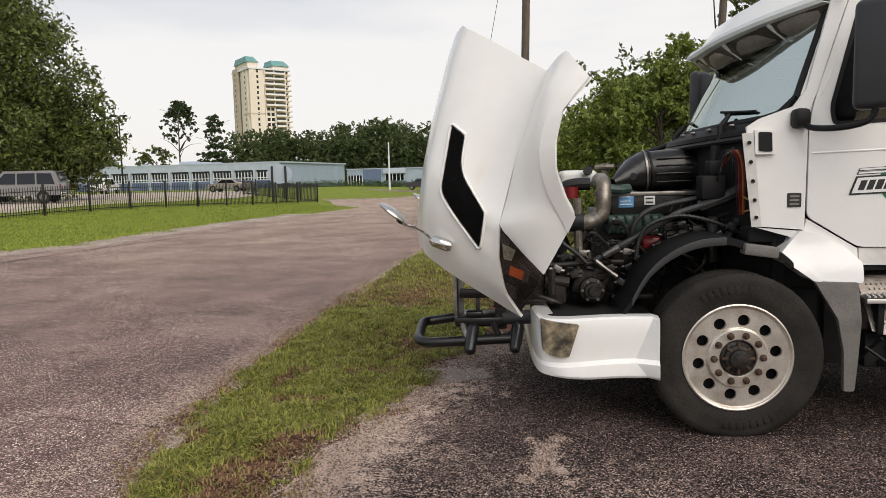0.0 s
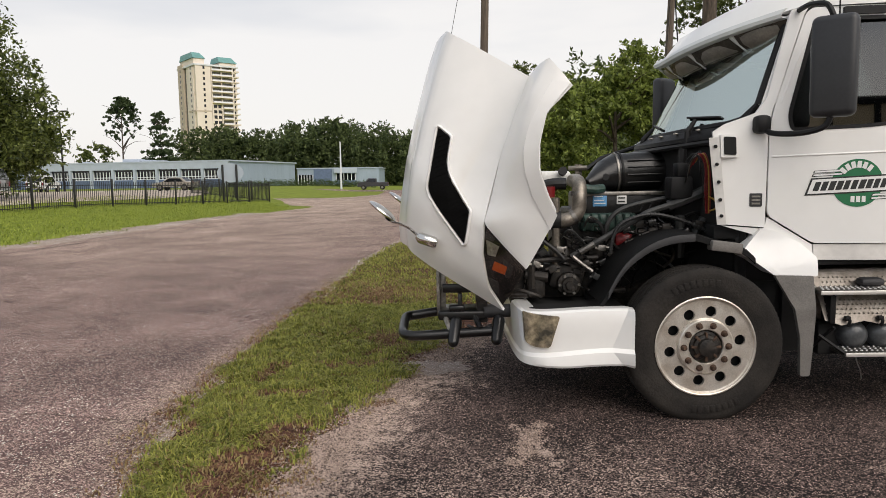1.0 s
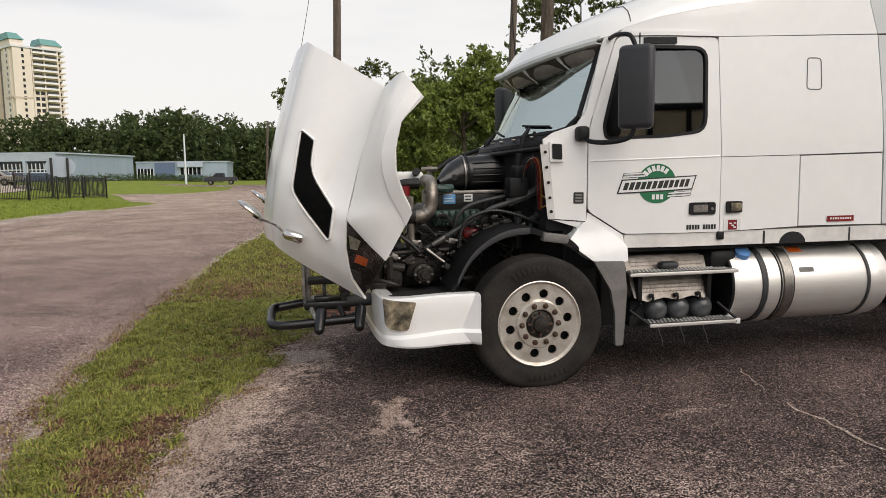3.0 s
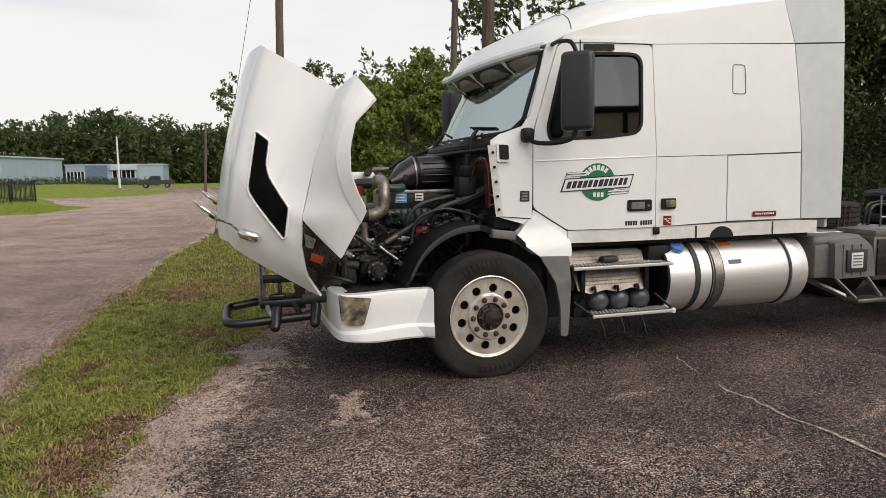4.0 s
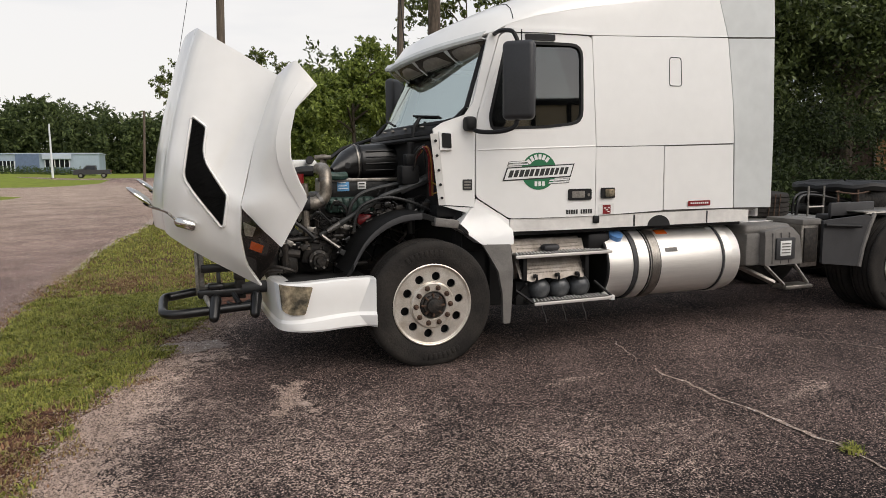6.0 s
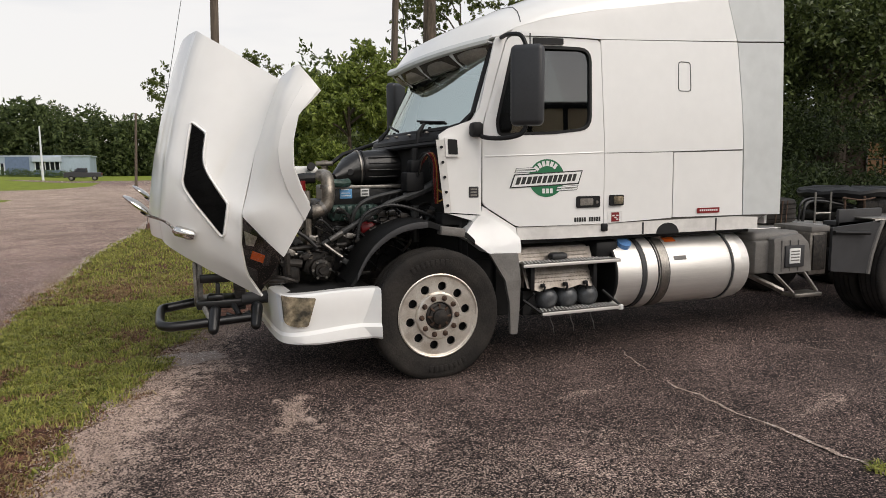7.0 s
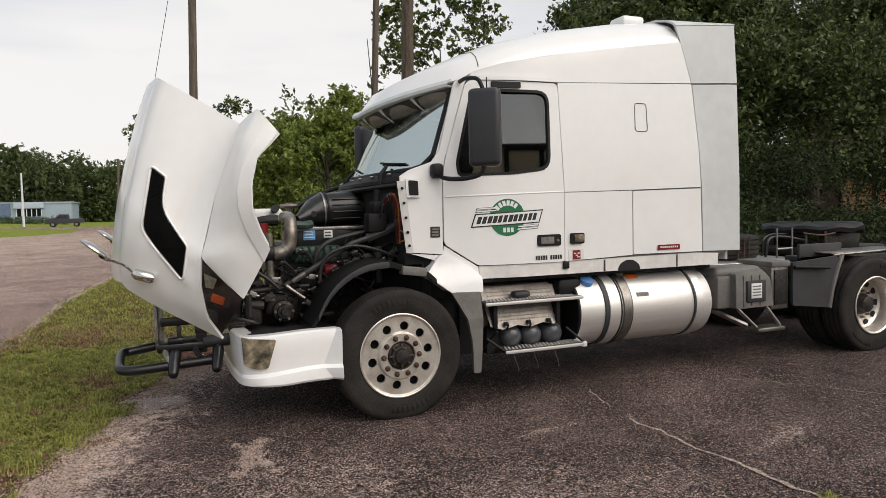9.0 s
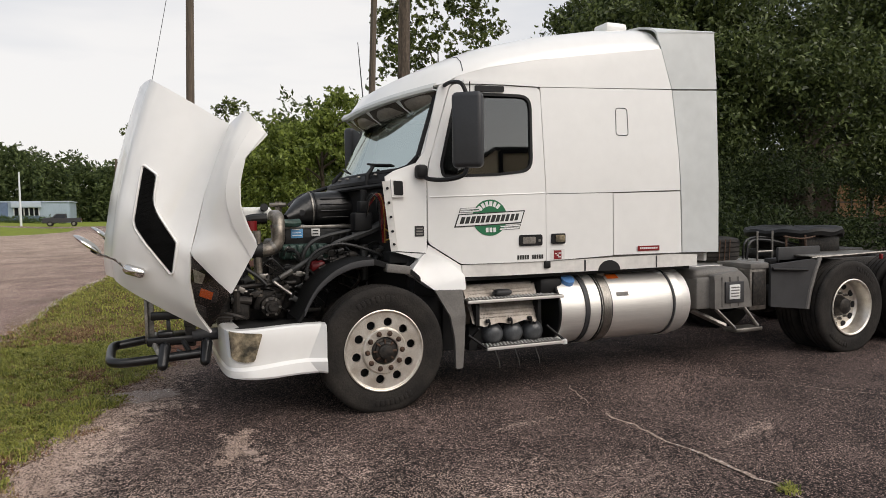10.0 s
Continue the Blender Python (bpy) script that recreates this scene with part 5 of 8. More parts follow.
for k in range(26):
    z0 = 1.2 + k * 0.033
    pts = []
    for i in range(40):
        x = -1.86 + i * 0.008
        z = z0 + (x + 1.7) * 0.4
        ins = False
        for (ax_, az_), (bx_, bz_) in zip([tuple(p) for p in VENT], [tuple(p) for p in VENT[1:]] + [tuple(VENT[0])]):
            if (az_ > z) != (bz_ > z) and x < (bx_ - ax_) * (z - az_) / (bz_ - az_) + ax_:
                ins = not ins
        if ins:
            pts.append((x, hood_y(x, z) - 0.012, z))
    if len(pts) > 2:
        tube(bm, [pts[0], pts[len(pts) // 2], pts[-1]], 0.002, 4)
stuff(part("vent_slat", bm, M_MESH, vent))

# headlamp in the hood's lower corner
H_L = [(-1.325, 0.34, 0.735), (-1.425, 0.235, 0.905), (-1.462, 0.165, 1.14), (-1.453, 0.13, 1.34)]
H_R = [(-1.315, 0.33, 0.745), (-1.255, 0.23, 0.87), (-1.20, 0.11, 1.0), (-1.19, 0.06, 1.055)]
head_rows = coons(H_L, H_R, [H_L[0], H_R[0]], [H_L[-1], (-1.33, 0.09, 1.19), H_R[-1]], 9, 14)
bm = bmesh.new()
sheet(bm, [[p + Vector((0, 0.05, 0)) for p in row] for row in head_rows])
solid(bm, 0.01)
lamp = pair("headlamp", bm, M_BLACK, hood, "smoky headlamp with an amber reflector")
bm = bmesh.new()
sheet(bm, [[p + Vector((0, -0.004, 0)) for p in row] for row in head_rows])
pair("lens", bm, M_LENS, lamp).visible_shadow = False
HP = np.array([tuple(p) for row in head_rows for p in row])


def head_y(x, z):
    d = (HP[:, 0] - x) ** 2 + (HP[:, 2] - z) ** 2
    k = np.argsort(d)[:4]
    w = 1 / (d[k] + 1e-5)
    return float((HP[k, 1] * w).sum() / w.sum())


bm = bmesh.new()
panel(bm, [(-1.385, 1.085), (-1.30, 1.05), (-1.315, 0.99), (-1.40, 1.025)], head_y, 0.03, (), 0, -0.018)
part("amber_reflector", bm, M_AMBER, lamp, "orange side reflector")
bm = bmesh.new()
panel(bm, [(-1.44, 1.235), (-1.355, 1.19), (-1.38, 1.12), (-1.43, 1.13)], head_y, 0.03, (), 0, -0.02)
part("reflector_bowl", bm, M_LAMPSILVER, lamp, "silvery lamp reflector")
bm = bmesh.new()
panel(bm, rounded([(-1.44, 1.30), (-1.39, 1.25), (-1.40, 1.215), (-1.45, 1.24)], 0.008), head_y, 0.02, (), 0, -0.022)
part("lamp_bezel", bm, M_DKGREY, lamp)
bm = bmesh.new()
panel(bm, rounded([(-1.43, 0.97), (-1.35, 0.93), (-1.345, 0.84), (-1.40, 0.86)], 0.015), head_y, 0.02, (), 0, -0.022)
part("lower_reflector", bm, M_DKGREY, lamp)
bm = bmesh.new()
panel(bm, [(-1.33, 1.11), (-1.26, 1.05), (-1.275, 0.97), (-1.31, 0.97)], head_y, 0.02, (), 0, -0.02)
part("lamp_module", bm, M_DKGREY, lamp)

# grille on the hood's underside
bm = bmesh.new()
box(bm, -0.26, 0.34, -0.62, 0.62, -0.02, 0.02, 0.01, Matrix.Translation((-1.70, MID, 1.0)) @ Matrix.Rotation(radians(28), 4, "Y"))
grille = part("grille", bm, M_BLACK, hood, "black grille facing down under the tilted hood")
for k in range(9):
    bm = bmesh.new()
    box(bm, -0.24, 0.32, -0.012, 0.012, -0.03, -0.018, 0, Matrix.Translation((-1.70, MID - 0.52 + 0.13 * k, 1.0)) @ Matrix.Rotation(radians(28), 4, "Y"))
    part("grille_bar", bm, M_CHROME, grille)

# hood mirrors
for s, base, tip in ((0, Vector((-1.84, hood_y(-1.84, 1.225) - 0.012, 1.225)), Vector((-2.14, 0.17, 1.44))), (1, Vector((-1.86, 2.04, 1.225)), Vector((-2.17, 2.27, 1.46)))):
    bm = bmesh.new()
    w = Vector((0.13, -0.02 if not s else 0.02, -0.045))
    tube(bm, [base - w * 0.55 + Vector((0, -0.03 if not s else 0.03, 0.01)), base - w * 0.4 + Vector((0, -0.03 if not s else 0.03, 0)), base + w * 0.35 + Vector((0, -0.03 if not s else 0.03, 0)), base + w * 0.5 + Vector((0, -0.03 if not s else 0.03, 0))], [0.026, 0.040, 0.040, 0.028], 14)
    hm = part("hood_mirror", bm, M_CHROME, hood, "chrome hood mirror on a thin stalk")
    bm = bmesh.new()
    tube(bm, bend([base - w * 0.5, base.lerp(tip, 0.45) + Vector((0, 0, 0.0)), base.lerp(tip, 0.8) - Vector((0, 0, 0.03)), tip - Vector((-0.05, 0, 0.06))], 5), 0.010, 8)
    part("stalk", bm, M_CHROME, hm)
    bm = bmesh.new()
    got = bmesh.ops.create_uvsphere(bm, u_segments=20, v_segments=12, radius=1.0)["verts"]
    for v in got:
        v.co = Vector((v.co.x * 0.11, v.co.y * 0.09, v.co.z * (0.018 if v.co.z < 0 else 0.03)))
    bmesh.ops.transform(bm, matrix=Matrix.Translation(tip) @ Matrix.Rotation(radians(38), 4, "Y"), verts=bm.verts)
    part("mirror_head", bm, M_CHROME, hm, "round chrome mirror")
    bm = bmesh.new()
    tube(bm, [tip + Vector((0.03, 0, -0.035)), tip + Vector((0.05, 0, -0.06))], [0.02, 0.014], 10)
    part("mirror_mount", bm, M_BLACK, hm)

# bumper
PLAN = [(-0.49, -0.075), (-0.625, -0.012), (-0.66, -0.008), (-0.85, -0.008), (-1.0, 0.004), (-1.095, 0.028), (-1.175, 0.075), (-1.215, 0.165), (-1.235, 0.35), (-1.245, 0.65), (-1.25, MID)]


cols = [Vector((x, y, 0)) for x, y in PLAN[:2]] + [Vector(p) for p in bend([(x, y, 0) for x, y in PLAN[2:]], 8)]
rows = []
for dz, push in ((0.0, 0.12), (0.0, 0.03), (-0.012, 0.008), (-0.05, 0.0), (-0.15, 0.002), (-0.268, 0.010), (-0.292, -0.022), (-0.325, -0.026), (-0.372, -0.030), (-0.388, -0.02), (-0.392, 0.05)):
    row = []
    for i, p in enumerate(cols):
        inw = Vector((0.1, 1, 0)).lerp(Vector((1, 0.15, 0)), ease((p.y - 0.01) / 0.28)).normalized()
        top = 0.778 - 0.022 * ease((-0.7 - p.x) / 0.5)
        if i == 1:
            p = Vector((float(np.interp(dz, [-0.42, -0.28, 0.0], [-0.52, -0.625, -0.515])), p.y, 0))
        if push < 0:
            push = push * (1 - 0.9 * ease(p.y / 0.14))
        rise = 0.03 * ease((-0.85 - p.x) / 0.4) * ease((-0.29 - dz) / 0.1)
        row.append(p + inw * push + Vector((0, 0, rise + top + dz * (0.97 + (0.08 if -0.3 < dz < -0.2 else 0.03) * ease((-0.5 - p.x) / 0.8)))))
    rows.append(row)
bm = bmesh.new()
sheet(bm, rows)
mirrored(bm, MID)
bmesh.ops.remove_doubles(bm, verts=bm.verts, dist=0.002)
bumper = part("bumper", bm, M_WHITE, truck, "white wrap-around front bumper with a stained fog lamp", 16)


def bumper_y(x, z):
    xs = [p.x for p in cols][::-1]
    ys = [p.y for p in cols][::-1]
    return float(np.interp(x, xs, ys))


M_FOG = shader("stained_lamp_lens", (0.44, 0.36, 0.24), 0.2, vary=0.6, scale=9, tint=(0.07, 0.065, 0.05), bump_scale=34, coat=0.6)
FOG = rounded([(-1.203, 0.752), (-0.968, 0.735), (-1.03, 0.525), (-1.12, 0.52), (-1.19, 0.545)], [0.01, 0.015, 0.02, 0.06, 0.03])
bm = bmesh.new()
panel(bm, FOG, bumper_y, 0.03, (), 0.03, 0.012)
fog = part("fog_lamp", bm, M_FOG, bumper, "clouded stained fog lamp lens")
bm = bmesh.new()
panel(bm, rounded([(-1.226, 0.757), (-1.208, 0.755), (-1.194, 0.55), (-1.212, 0.56)], 0.008), bumper_y, 0.03, (), 0.02, 0.016)
part("lamp_trim", bm, M_FRAMEWHITE, fog)

# grille guard bar and tow parts ahead of the bumper
bm = bmesh.new()
tube(bm, bend([(-1.33, 0.50, 0.535), (-1.70, 0.50, 0.515), (-1.93, 0.50, 0.505), (-2.005, 0.515, 0.508), (-2.04, 0.56, 0.515), (-2.045, 0.66, 0.53), (-2.04, 0.84, 0.565), (-2.015, 0.90, 0.575), (-1.95, 0.92, 0.58), (-1.70, 0.93, 0.61), (-1.35, 0.93, 0.62)], 5), 0.036, 14)
guard = part("bumper_bar", bm, M_BARBLACK, truck, "black tubular bar ahead of the bumper")
for x, z in ((-1.66, 0.575), (-1.345, 0.585)):
    bm = bmesh.new()
    a, b = Vector((x + 0.012, 0.53, z + 0.015)), Vector((x - 0.012, 0.43, z - 0.105))
    tube(bm, [a, a.lerp(b, 0.5), b], [0.046, 0.044, 0.040], 16)
    for c, r in ((a, 0.046), (b, 0.040)):
        bmesh.ops.create_uvsphere(bm, u_segments=16, v_segments=8, radius=r, matrix=Matrix.Translation(c))
    part("end_stub", bm, M_BARBLACK, guard, "black rubber-capped stub")
bm = bmesh.new()
box(bm, -1.79, -1.765, 0.66, 0.73, 0.62, 0.96, 0.004)
box(bm, -1.765, -1.72, 0.715, 0.73, 0.62, 0.96, 0.004)
part("upright", bm, M_STEEL, guard, "bare steel upright")
bm = bmesh.new()
box(bm, -1.745, -1.50, 0.62, 0.66, 0.80, 0.865, 0.006)
box(bm, -1.63, -1.60, 0.58, 0.70, 0.64, 0.80, 0.006)
part("bracket_plate", bm, M_BARBLACK, guard)
bm = bmesh.new()
box(bm, -1.78, -1.42, 0.56, 0.86, 0.60, 0.675, 0.02, None, 3)
box(bm, -1.70, -1.58, 0.55, 0.66, 0.67, 0.715, 0.015)
part("bracket_beam", bm, M_BARBLACK, guard, "black bracket beam behind the bar")
bm = bmesh.new()
box(bm, -1.49, -1.41, 0.57, 0.68, 0.58, 0.84, 0.012)
box(bm, -1.50, -1.40, 0.555, 0.60, 0.74, 0.80, 0.01)
part("clamp_block", bm, M_IRON, guard)
for x, z0, z1 in ((-1.715, 0.54, 0.64), (-1.50, 0.555, 0.65)):
    bm = bmesh.new()
    tube(bm, [(x + 0.03, 0.49, z0), (x - 0.02, 0.60, z1)], 0.022, 8)
    part("brace", bm, M_STEEL if x < -1.6 else M_BARBLACK, guard)
bm = bmesh.new()
tube(bm, [(-1.44, 0.60, 0.66), (-1.24, 0.60, 0.665)], [0.05, 0.05], 14)
tube(bm, bend([(-1.56, 0.58, 0.56), (-1.48, 0.56, 0.53), (-1.38, 0.58, 0.56)], 4), 0.012, 6)
part("tow_pin", bm, M_DKGREY, guard, "thick black tow pin")

# side mirror
bm = bmesh.new()
box(bm, -0.13, 0.13, -0.06, 0.06, -0.31, 0.31, 0.045, Matrix.Translation((0.70, -0.14, 2.305)) @ Matrix.Rotation(radians(-38), 4, "Z"), 4)
mirror = part("side_mirror", bm, M_MIRRORCASE, truck, "tall black door mirror")
bm = bmesh.new()
tube(bm, bend([(0.43, 0.20, 1.99), (0.44, 0.12, 1.92), (0.55, -0.05, 1.905), (0.66, -0.13, 1.94), (0.69, -0.14, 2.02)], 5), 0.019, 8)
part("mirror_arm", bm, M_BLACK, mirror)
bm = bmesh.new()
tube(bm, bend([(0.64, 0.20, 2.72), (0.63, 0.05, 2.72), (0.66, -0.10, 2.69), (0.69, -0.14, 2.60)], 5), 0.017, 8)
part("mirror_arm", bm, M_BLACK, mirror)
bm = bmesh.new()
box(bm, 0.36, 0.46, 0.13, 0.24, 1.92, 2.04, 0.03)
part("mirror_foot", bm, M_BLACK, mirror)
bm = bmesh.new()
tube(bm, [(0.715, -0.15, 2.60), (0.715, -0.15, 2.70)], 0.005, 6)
part("mirror_aerial", bm, M_BLACK, mirror)
bm = bmesh.new()
box(bm, -0.13, 0.13, -0.06, 0.06, -0.31, 0.31, 0.045, Matrix.Translation((0.50, 2 * MID + 0.14, 2.305)) @ Matrix.Rotation(radians(38), 4, "Z"), 4)
tube(bm, [(0.43, 2.24, 1.98), (0.5, 2.5, 1.95), (0.5, 2.58, 2.05)], 0.026, 8)
part("side_mirror", bm, M_MIRRORCASE, truck, "tall black door mirror")
bm = bmesh.new()
tube(bm, [(0.55, 2.30, 2.75), (0.50, 2.34, 3.55)], [0.008, 0.004], 6)
part("aerial", bm, M_BLACK, truck, "thin black whip aerial")

# fuel tank
bm = bmesh.new()
TK0, TK1, TR, TY, TZ = 1.71, 3.26, 0.335, 0.385, 0.70
spin(bm, [(0.0, TK0 + 0.01), (TR - 0.03, TK0), (TR - 0.008, TK0 + 0.008), (TR, TK0 + 0.03), (TR, TK1 - 0.06), (TR - 0.01, TK1 - 0.03), (TR - 0.05, TK1), (0.0, TK1 + 0.03)], 0, TY, TZ, 56, "x")
tank = part("fuel_tank", bm, M_TANK, truck, "round brushed aluminium fuel tank", 30)
for x0, x1, mat, pr in ((1.975, 2.02, M_DKGREY, 0.012), (2.02, 2.13, M_TANK, 0.016), (2.15, 2.165, M_DARK, 0.006), (2.175, 2.265, M_STEEL, 0.018), (2.265, 2.28, M_DKGREY, 0.010), (3.00, 3.02, M_DKGREY, 0.010), (3.02, 3.11, M_TANK, 0.016)):
    bm = bmesh.new()
    spin(bm, [(TR - 0.005, x0), (TR + pr, x0 + 0.002), (TR + pr, x1 - 0.002), (TR - 0.005, x1)], 0, TY, TZ, 48, "x")
    part("strap", bm, mat, tank, "", 30)
bm = bmesh.new()
tube(bm, [(2.27, 0.27, 1.005), (2.27, 0.255, 1.05)], 0.055, 20)
tube(bm, [(2.27, 0.255, 1.045), (2.27, 0.25, 1.065)], 0.062, 20)
part("filler_cap", bm, M_STEEL, tank)
bm = bmesh.new()
sheet(bm, [[(2.32 + 0.13 * i, TY - (TR + 0.003) * math.cos(radians(a)), TZ + (TR + 0.003) * math.sin(radians(a))) for i in (0, 1)] for a in (54, 60, 66)])
part("warning_sticker", bm, M_AMBER, tank, "orange sticker")
for x, a0, a1, w in ((2.34, 20, 27, 0.14), (2.93, 58, 66, 0.12)):
    bm = bmesh.new()
    sheet(bm, [[(x + w * i, TY - (TR + 0.003) * math.cos(radians(a)), TZ + (TR + 0.003) * math.sin(radians(a))) for i in (0, 1)] for a in (a0, (a0 + a1) / 2, a1)])
    part("sticker", bm, M_LABEL if x > 2.5 else M_GREYPL, tank)
bm = bmesh.new()
tube(bm, [(1.86, 0.20, 0.95), (1.86, 0.17, 1.0)], 0.065, 18)
part("blue_cap", bm, M_BLUE, tank, "blue fluid cap")
bm = bmesh.new()
box(bm, 1.55, 1.80, 0.15, 0.45, 0.86, 1.02, 0.05)
part("filler_neck", bm, M_BLACK, tank)

# Added black plate that keeps the recessed tank end dark.
bm = bmesh.new()
spin(bm, [(0.0, TK0 - 0.014), (TR - 0.012, TK0 - 0.012), (TR - 0.004, TK0 - 0.004), (TR - 0.004, TK0 + 0.012)], 0, TY, TZ, 48, "x")
part("end_dark_plate", bm, M_BLACK, tank, "added black plate that darkens the tank end", 30)

# steps with the air tanks below
steps_ = part("step_unit", (lambda b: (box(b, 0.80, 1.55, 0.30, 0.60, 0.62, 0.985, 0.02), b)[1])(bmesh.new()), M_STEPPLATE, truck, "tread-plate step unit below the door")
bm = bmesh.new()
sheet(bm, [[(0.84, 0.10, 0.66), (0.95, 0.09, 0.625), (1.10, 0.09, 0.655), (1.22, 0.09, 0.63), (1.35, 0.09, 0.66), (1.46, 0.09, 0.635), (1.53, 0.10, 0.67)], [(0.82 + 0.12 * k, 0.19, 0.85) for k in range(7)], [(0.81 + 0.122 * k, 0.25, 0.97) for k in range(7)]])
solid(bm, 0.008)
plate = part("sloping_plate", bm, M_STEPPLATE, steps_, "scuffed bright tread plate")
bm = bmesh.new()
for j in range(9):
    for k in range(21):
        f = (j + 0.5) / 9
        bmesh.ops.create_cone(bm, cap_ends=True, segments=5, radius1=0.007, radius2=0.004, depth=0.007, matrix=Matrix.Translation((0.86 + 0.031 * k + (0.015 if j % 2 else 0), 0.103 + 0.13 * f, 0.69 + 0.26 * f)) @ Matrix.Rotation(radians(62), 4, "X"))
stuff(part("tread", bm, M_STEPPLATE, plate))
for x in (0.98, 1.20, 1.40):
    bm = bmesh.new()
    tube(bm, bend([(x, 0.085, 0.69), (x + 0.01, 0.07, 0.66), (x + 0.005, 0.08, 0.62)], 4), 0.010, 6)
    box(bm, x - 0.018, x + 0.018, 0.07, 0.10, 0.66, 0.69, 0.004)
    part("strap_bolt", bm, M_BLACK, plate)
bm = bmesh.new()
box(bm, 0.76, 1.72, 0.02, 0.22, 0.845, 0.875, 0.008)
s1 = part("upper_step", bm, M_STEEL, steps_, "worn metal step")
bm = bmesh.new()
box(bm, 0.93, 1.72, 0.0, 0.20, 0.43, 0.46, 0.008)
s2 = part("lower_step", bm, M_STEEL, steps_, "worn metal step")
for par, x0, x1, y0, z in ((s1, 0.80, 1.70, 0.03, 0.876), (s2, 0.96, 1.70, 0.01, 0.461)):
    bm = bmesh.new()
    n = int((x1 - x0) / 0.035)
    for k in range(n):
        for j in range(3):
            bmesh.ops.create_cone(bm, cap_ends=True, segments=6, radius1=0.009, radius2=0.006, depth=0.008, matrix=Matrix.Translation((x0 + 0.035 * k + (0.017 if j % 2 else 0), y0 + 0.04 + 0.05 * j, z + 0.003)))
    stuff(part("tread", bm, M_PLATE, par))
bm = bmesh.new()
box(bm, 1.70, 1.745, 0.0, 0.20, 0.42, 0.465, 0.006)
part("step_end", bm, M_LABEL, s2)
for a, b in (((0.88, 0.06, 0.62), (0.80, 0.20, 0.45)), ((0.80, 0.10, 0.56), (0.95, 0.02, 0.44)), ((1.56, 0.06, 0.60), (1.72, 0.02, 0.46))):
    bm = bmesh.new()
    tube(bm, [a, b], 0.012, 6)
    part("step_stay", bm, M_BLACK, steps_)
for x in (0.86, 1.48):
    bm = bmesh.new()
    box(bm, x, x + 0.04, 0.08, 0.2, 0.64, 0.84, 0.006)
    part("step_bracket", bm, M_BLACK, steps_)
for par, x0, x1, z in ((s1, 0.76, 1.72, 0.846), (s2, 0.93, 1.70, 0.431)):
    bm = bmesh.new()
    box(bm, x0, x1, -0.006 if par is s2 else 0.014, 0.004 if par is s2 else 0.022, z, z + 0.028, 0.003)
    part("nosing", bm, M_TANK, par, "bright worn step edge")
bm = bmesh.new()
box(bm, 1.08, 1.24, 0.10, 0.20, 0.885, 0.94, 0.025)
part("clamp", bm, M_DKGREY, steps_)
for x in (1.02, 1.22, 1.43):
    bm = bmesh.new()
    spin(bm, [(0.0, 0.0), (0.05, 0.008), (0.085, 0.035), (0.10, 0.08), (0.10, 0.9)], x + 0.05, 0.10, 0.545, 24)
    at = part("air_tank", bm, M_AIRTANK, truck, "grey round-ended air tank")
    bm = bmesh.new()
    tube(bm, bend([(x + 0.06, 0.16, 0.45), (x + 0.07, 0.14, 0.36), (x + 0.09, 0.13, 0.30), (x + 0.10, 0.13, 0.24)], 4), 0.004, 5)
    part("drain_cord", bm, M_STEEL, at)
# Black block between the air tanks, in place of the shade there.
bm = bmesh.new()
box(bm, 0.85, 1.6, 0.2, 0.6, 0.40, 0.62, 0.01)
part("tank_gap_shade", bm, M_DARK, truck)

# frame rails and what stands on them
bm = bmesh.new()
for y in (0.80, 1.64 - 0.0):
    box(bm, -1.3, 7.9, y - 0.04, y + 0.04, 0.72, 0.99, 0.01)
for x in (-1.2, 0.6, 2.6, 4.4, 6.15, 7.8):
    box(bm, x, x + 0.12, 0.84, 1.60, 0.76, 0.95, 0.01)
part("chassis_frame", bm, M_IRON, truck, "dark steel chassis frame")
bm = bmesh.new()
box(bm, 3.40, 4.06, 0.16, 0.62, 0.60, 0.93, 0.03)
box(bm, 3.40, 4.03, 0.19, 0.62, 0.90, 1.01, 0.05, None, 3)
bbox = part("battery_box", bm, M_GREYPL, truck, "weathered grey battery box with a white label")
bm = bmesh.new()
OUT = rounded([(3.57, 0.60), (4.075, 0.605), (4.02, 0.90), (3.93, 0.99), (3.57, 0.95)], 0.03)
panel(bm, OUT, lambda x, z: 0.085 + 0.25 * max(0, z - 0.88), 0.08, (), 0.1)
cover = part("box_cover", bm, M_GREYPL, bbox, "ribbed plastic cover")
for x in (3.66, 3.77, 3.88):
    bm = bmesh.new()
    box(bm, x, x + 0.02, 0.078, 0.10, 0.62, 0.93, 0.006)
    part("rib", bm, M_GREYPL, cover)
bm = bmesh.new()
box(bm, 3.70, 3.95, 0.066, 0.09, 0.66, 0.88, 0.01)
part("recess", bm, M_DKGREY, cover)
bm = bmesh.new()
box(bm, 3.745, 3.885, 0.058, 0.07, 0.70, 0.85, 0.002)
lab = part("label", bm, M_LABEL, cover, "white warning label")
for k in range(4):
    bm = bmesh.new()
    box(bm, 3.76, 3.87, 0.055, 0.06, 0.725 + 0.03 * k, 0.737 + 0.03 * k)
    part("text_bar", bm, M_GREYPL, lab)
bm = bmesh.new()
for x0, x1 in ((3.60, 3.82), (3.98, 4.14)):
    tube(bm, [(x0, 0.10, 0.60), (x1 - 0.01, 0.06, 0.40)], 0.018, 6)
box(bm, 3.80, 4.16, 0.02, 0.20, 0.355, 0.395, 0.008)
tube(bm, [(3.45, 0.3, 0.58), (3.82, 0.2, 0.40)], 0.03, 6)
part("box_step", bm, M_STEEL, bbox, "metal step hung below the box")
bm = bmesh.new()
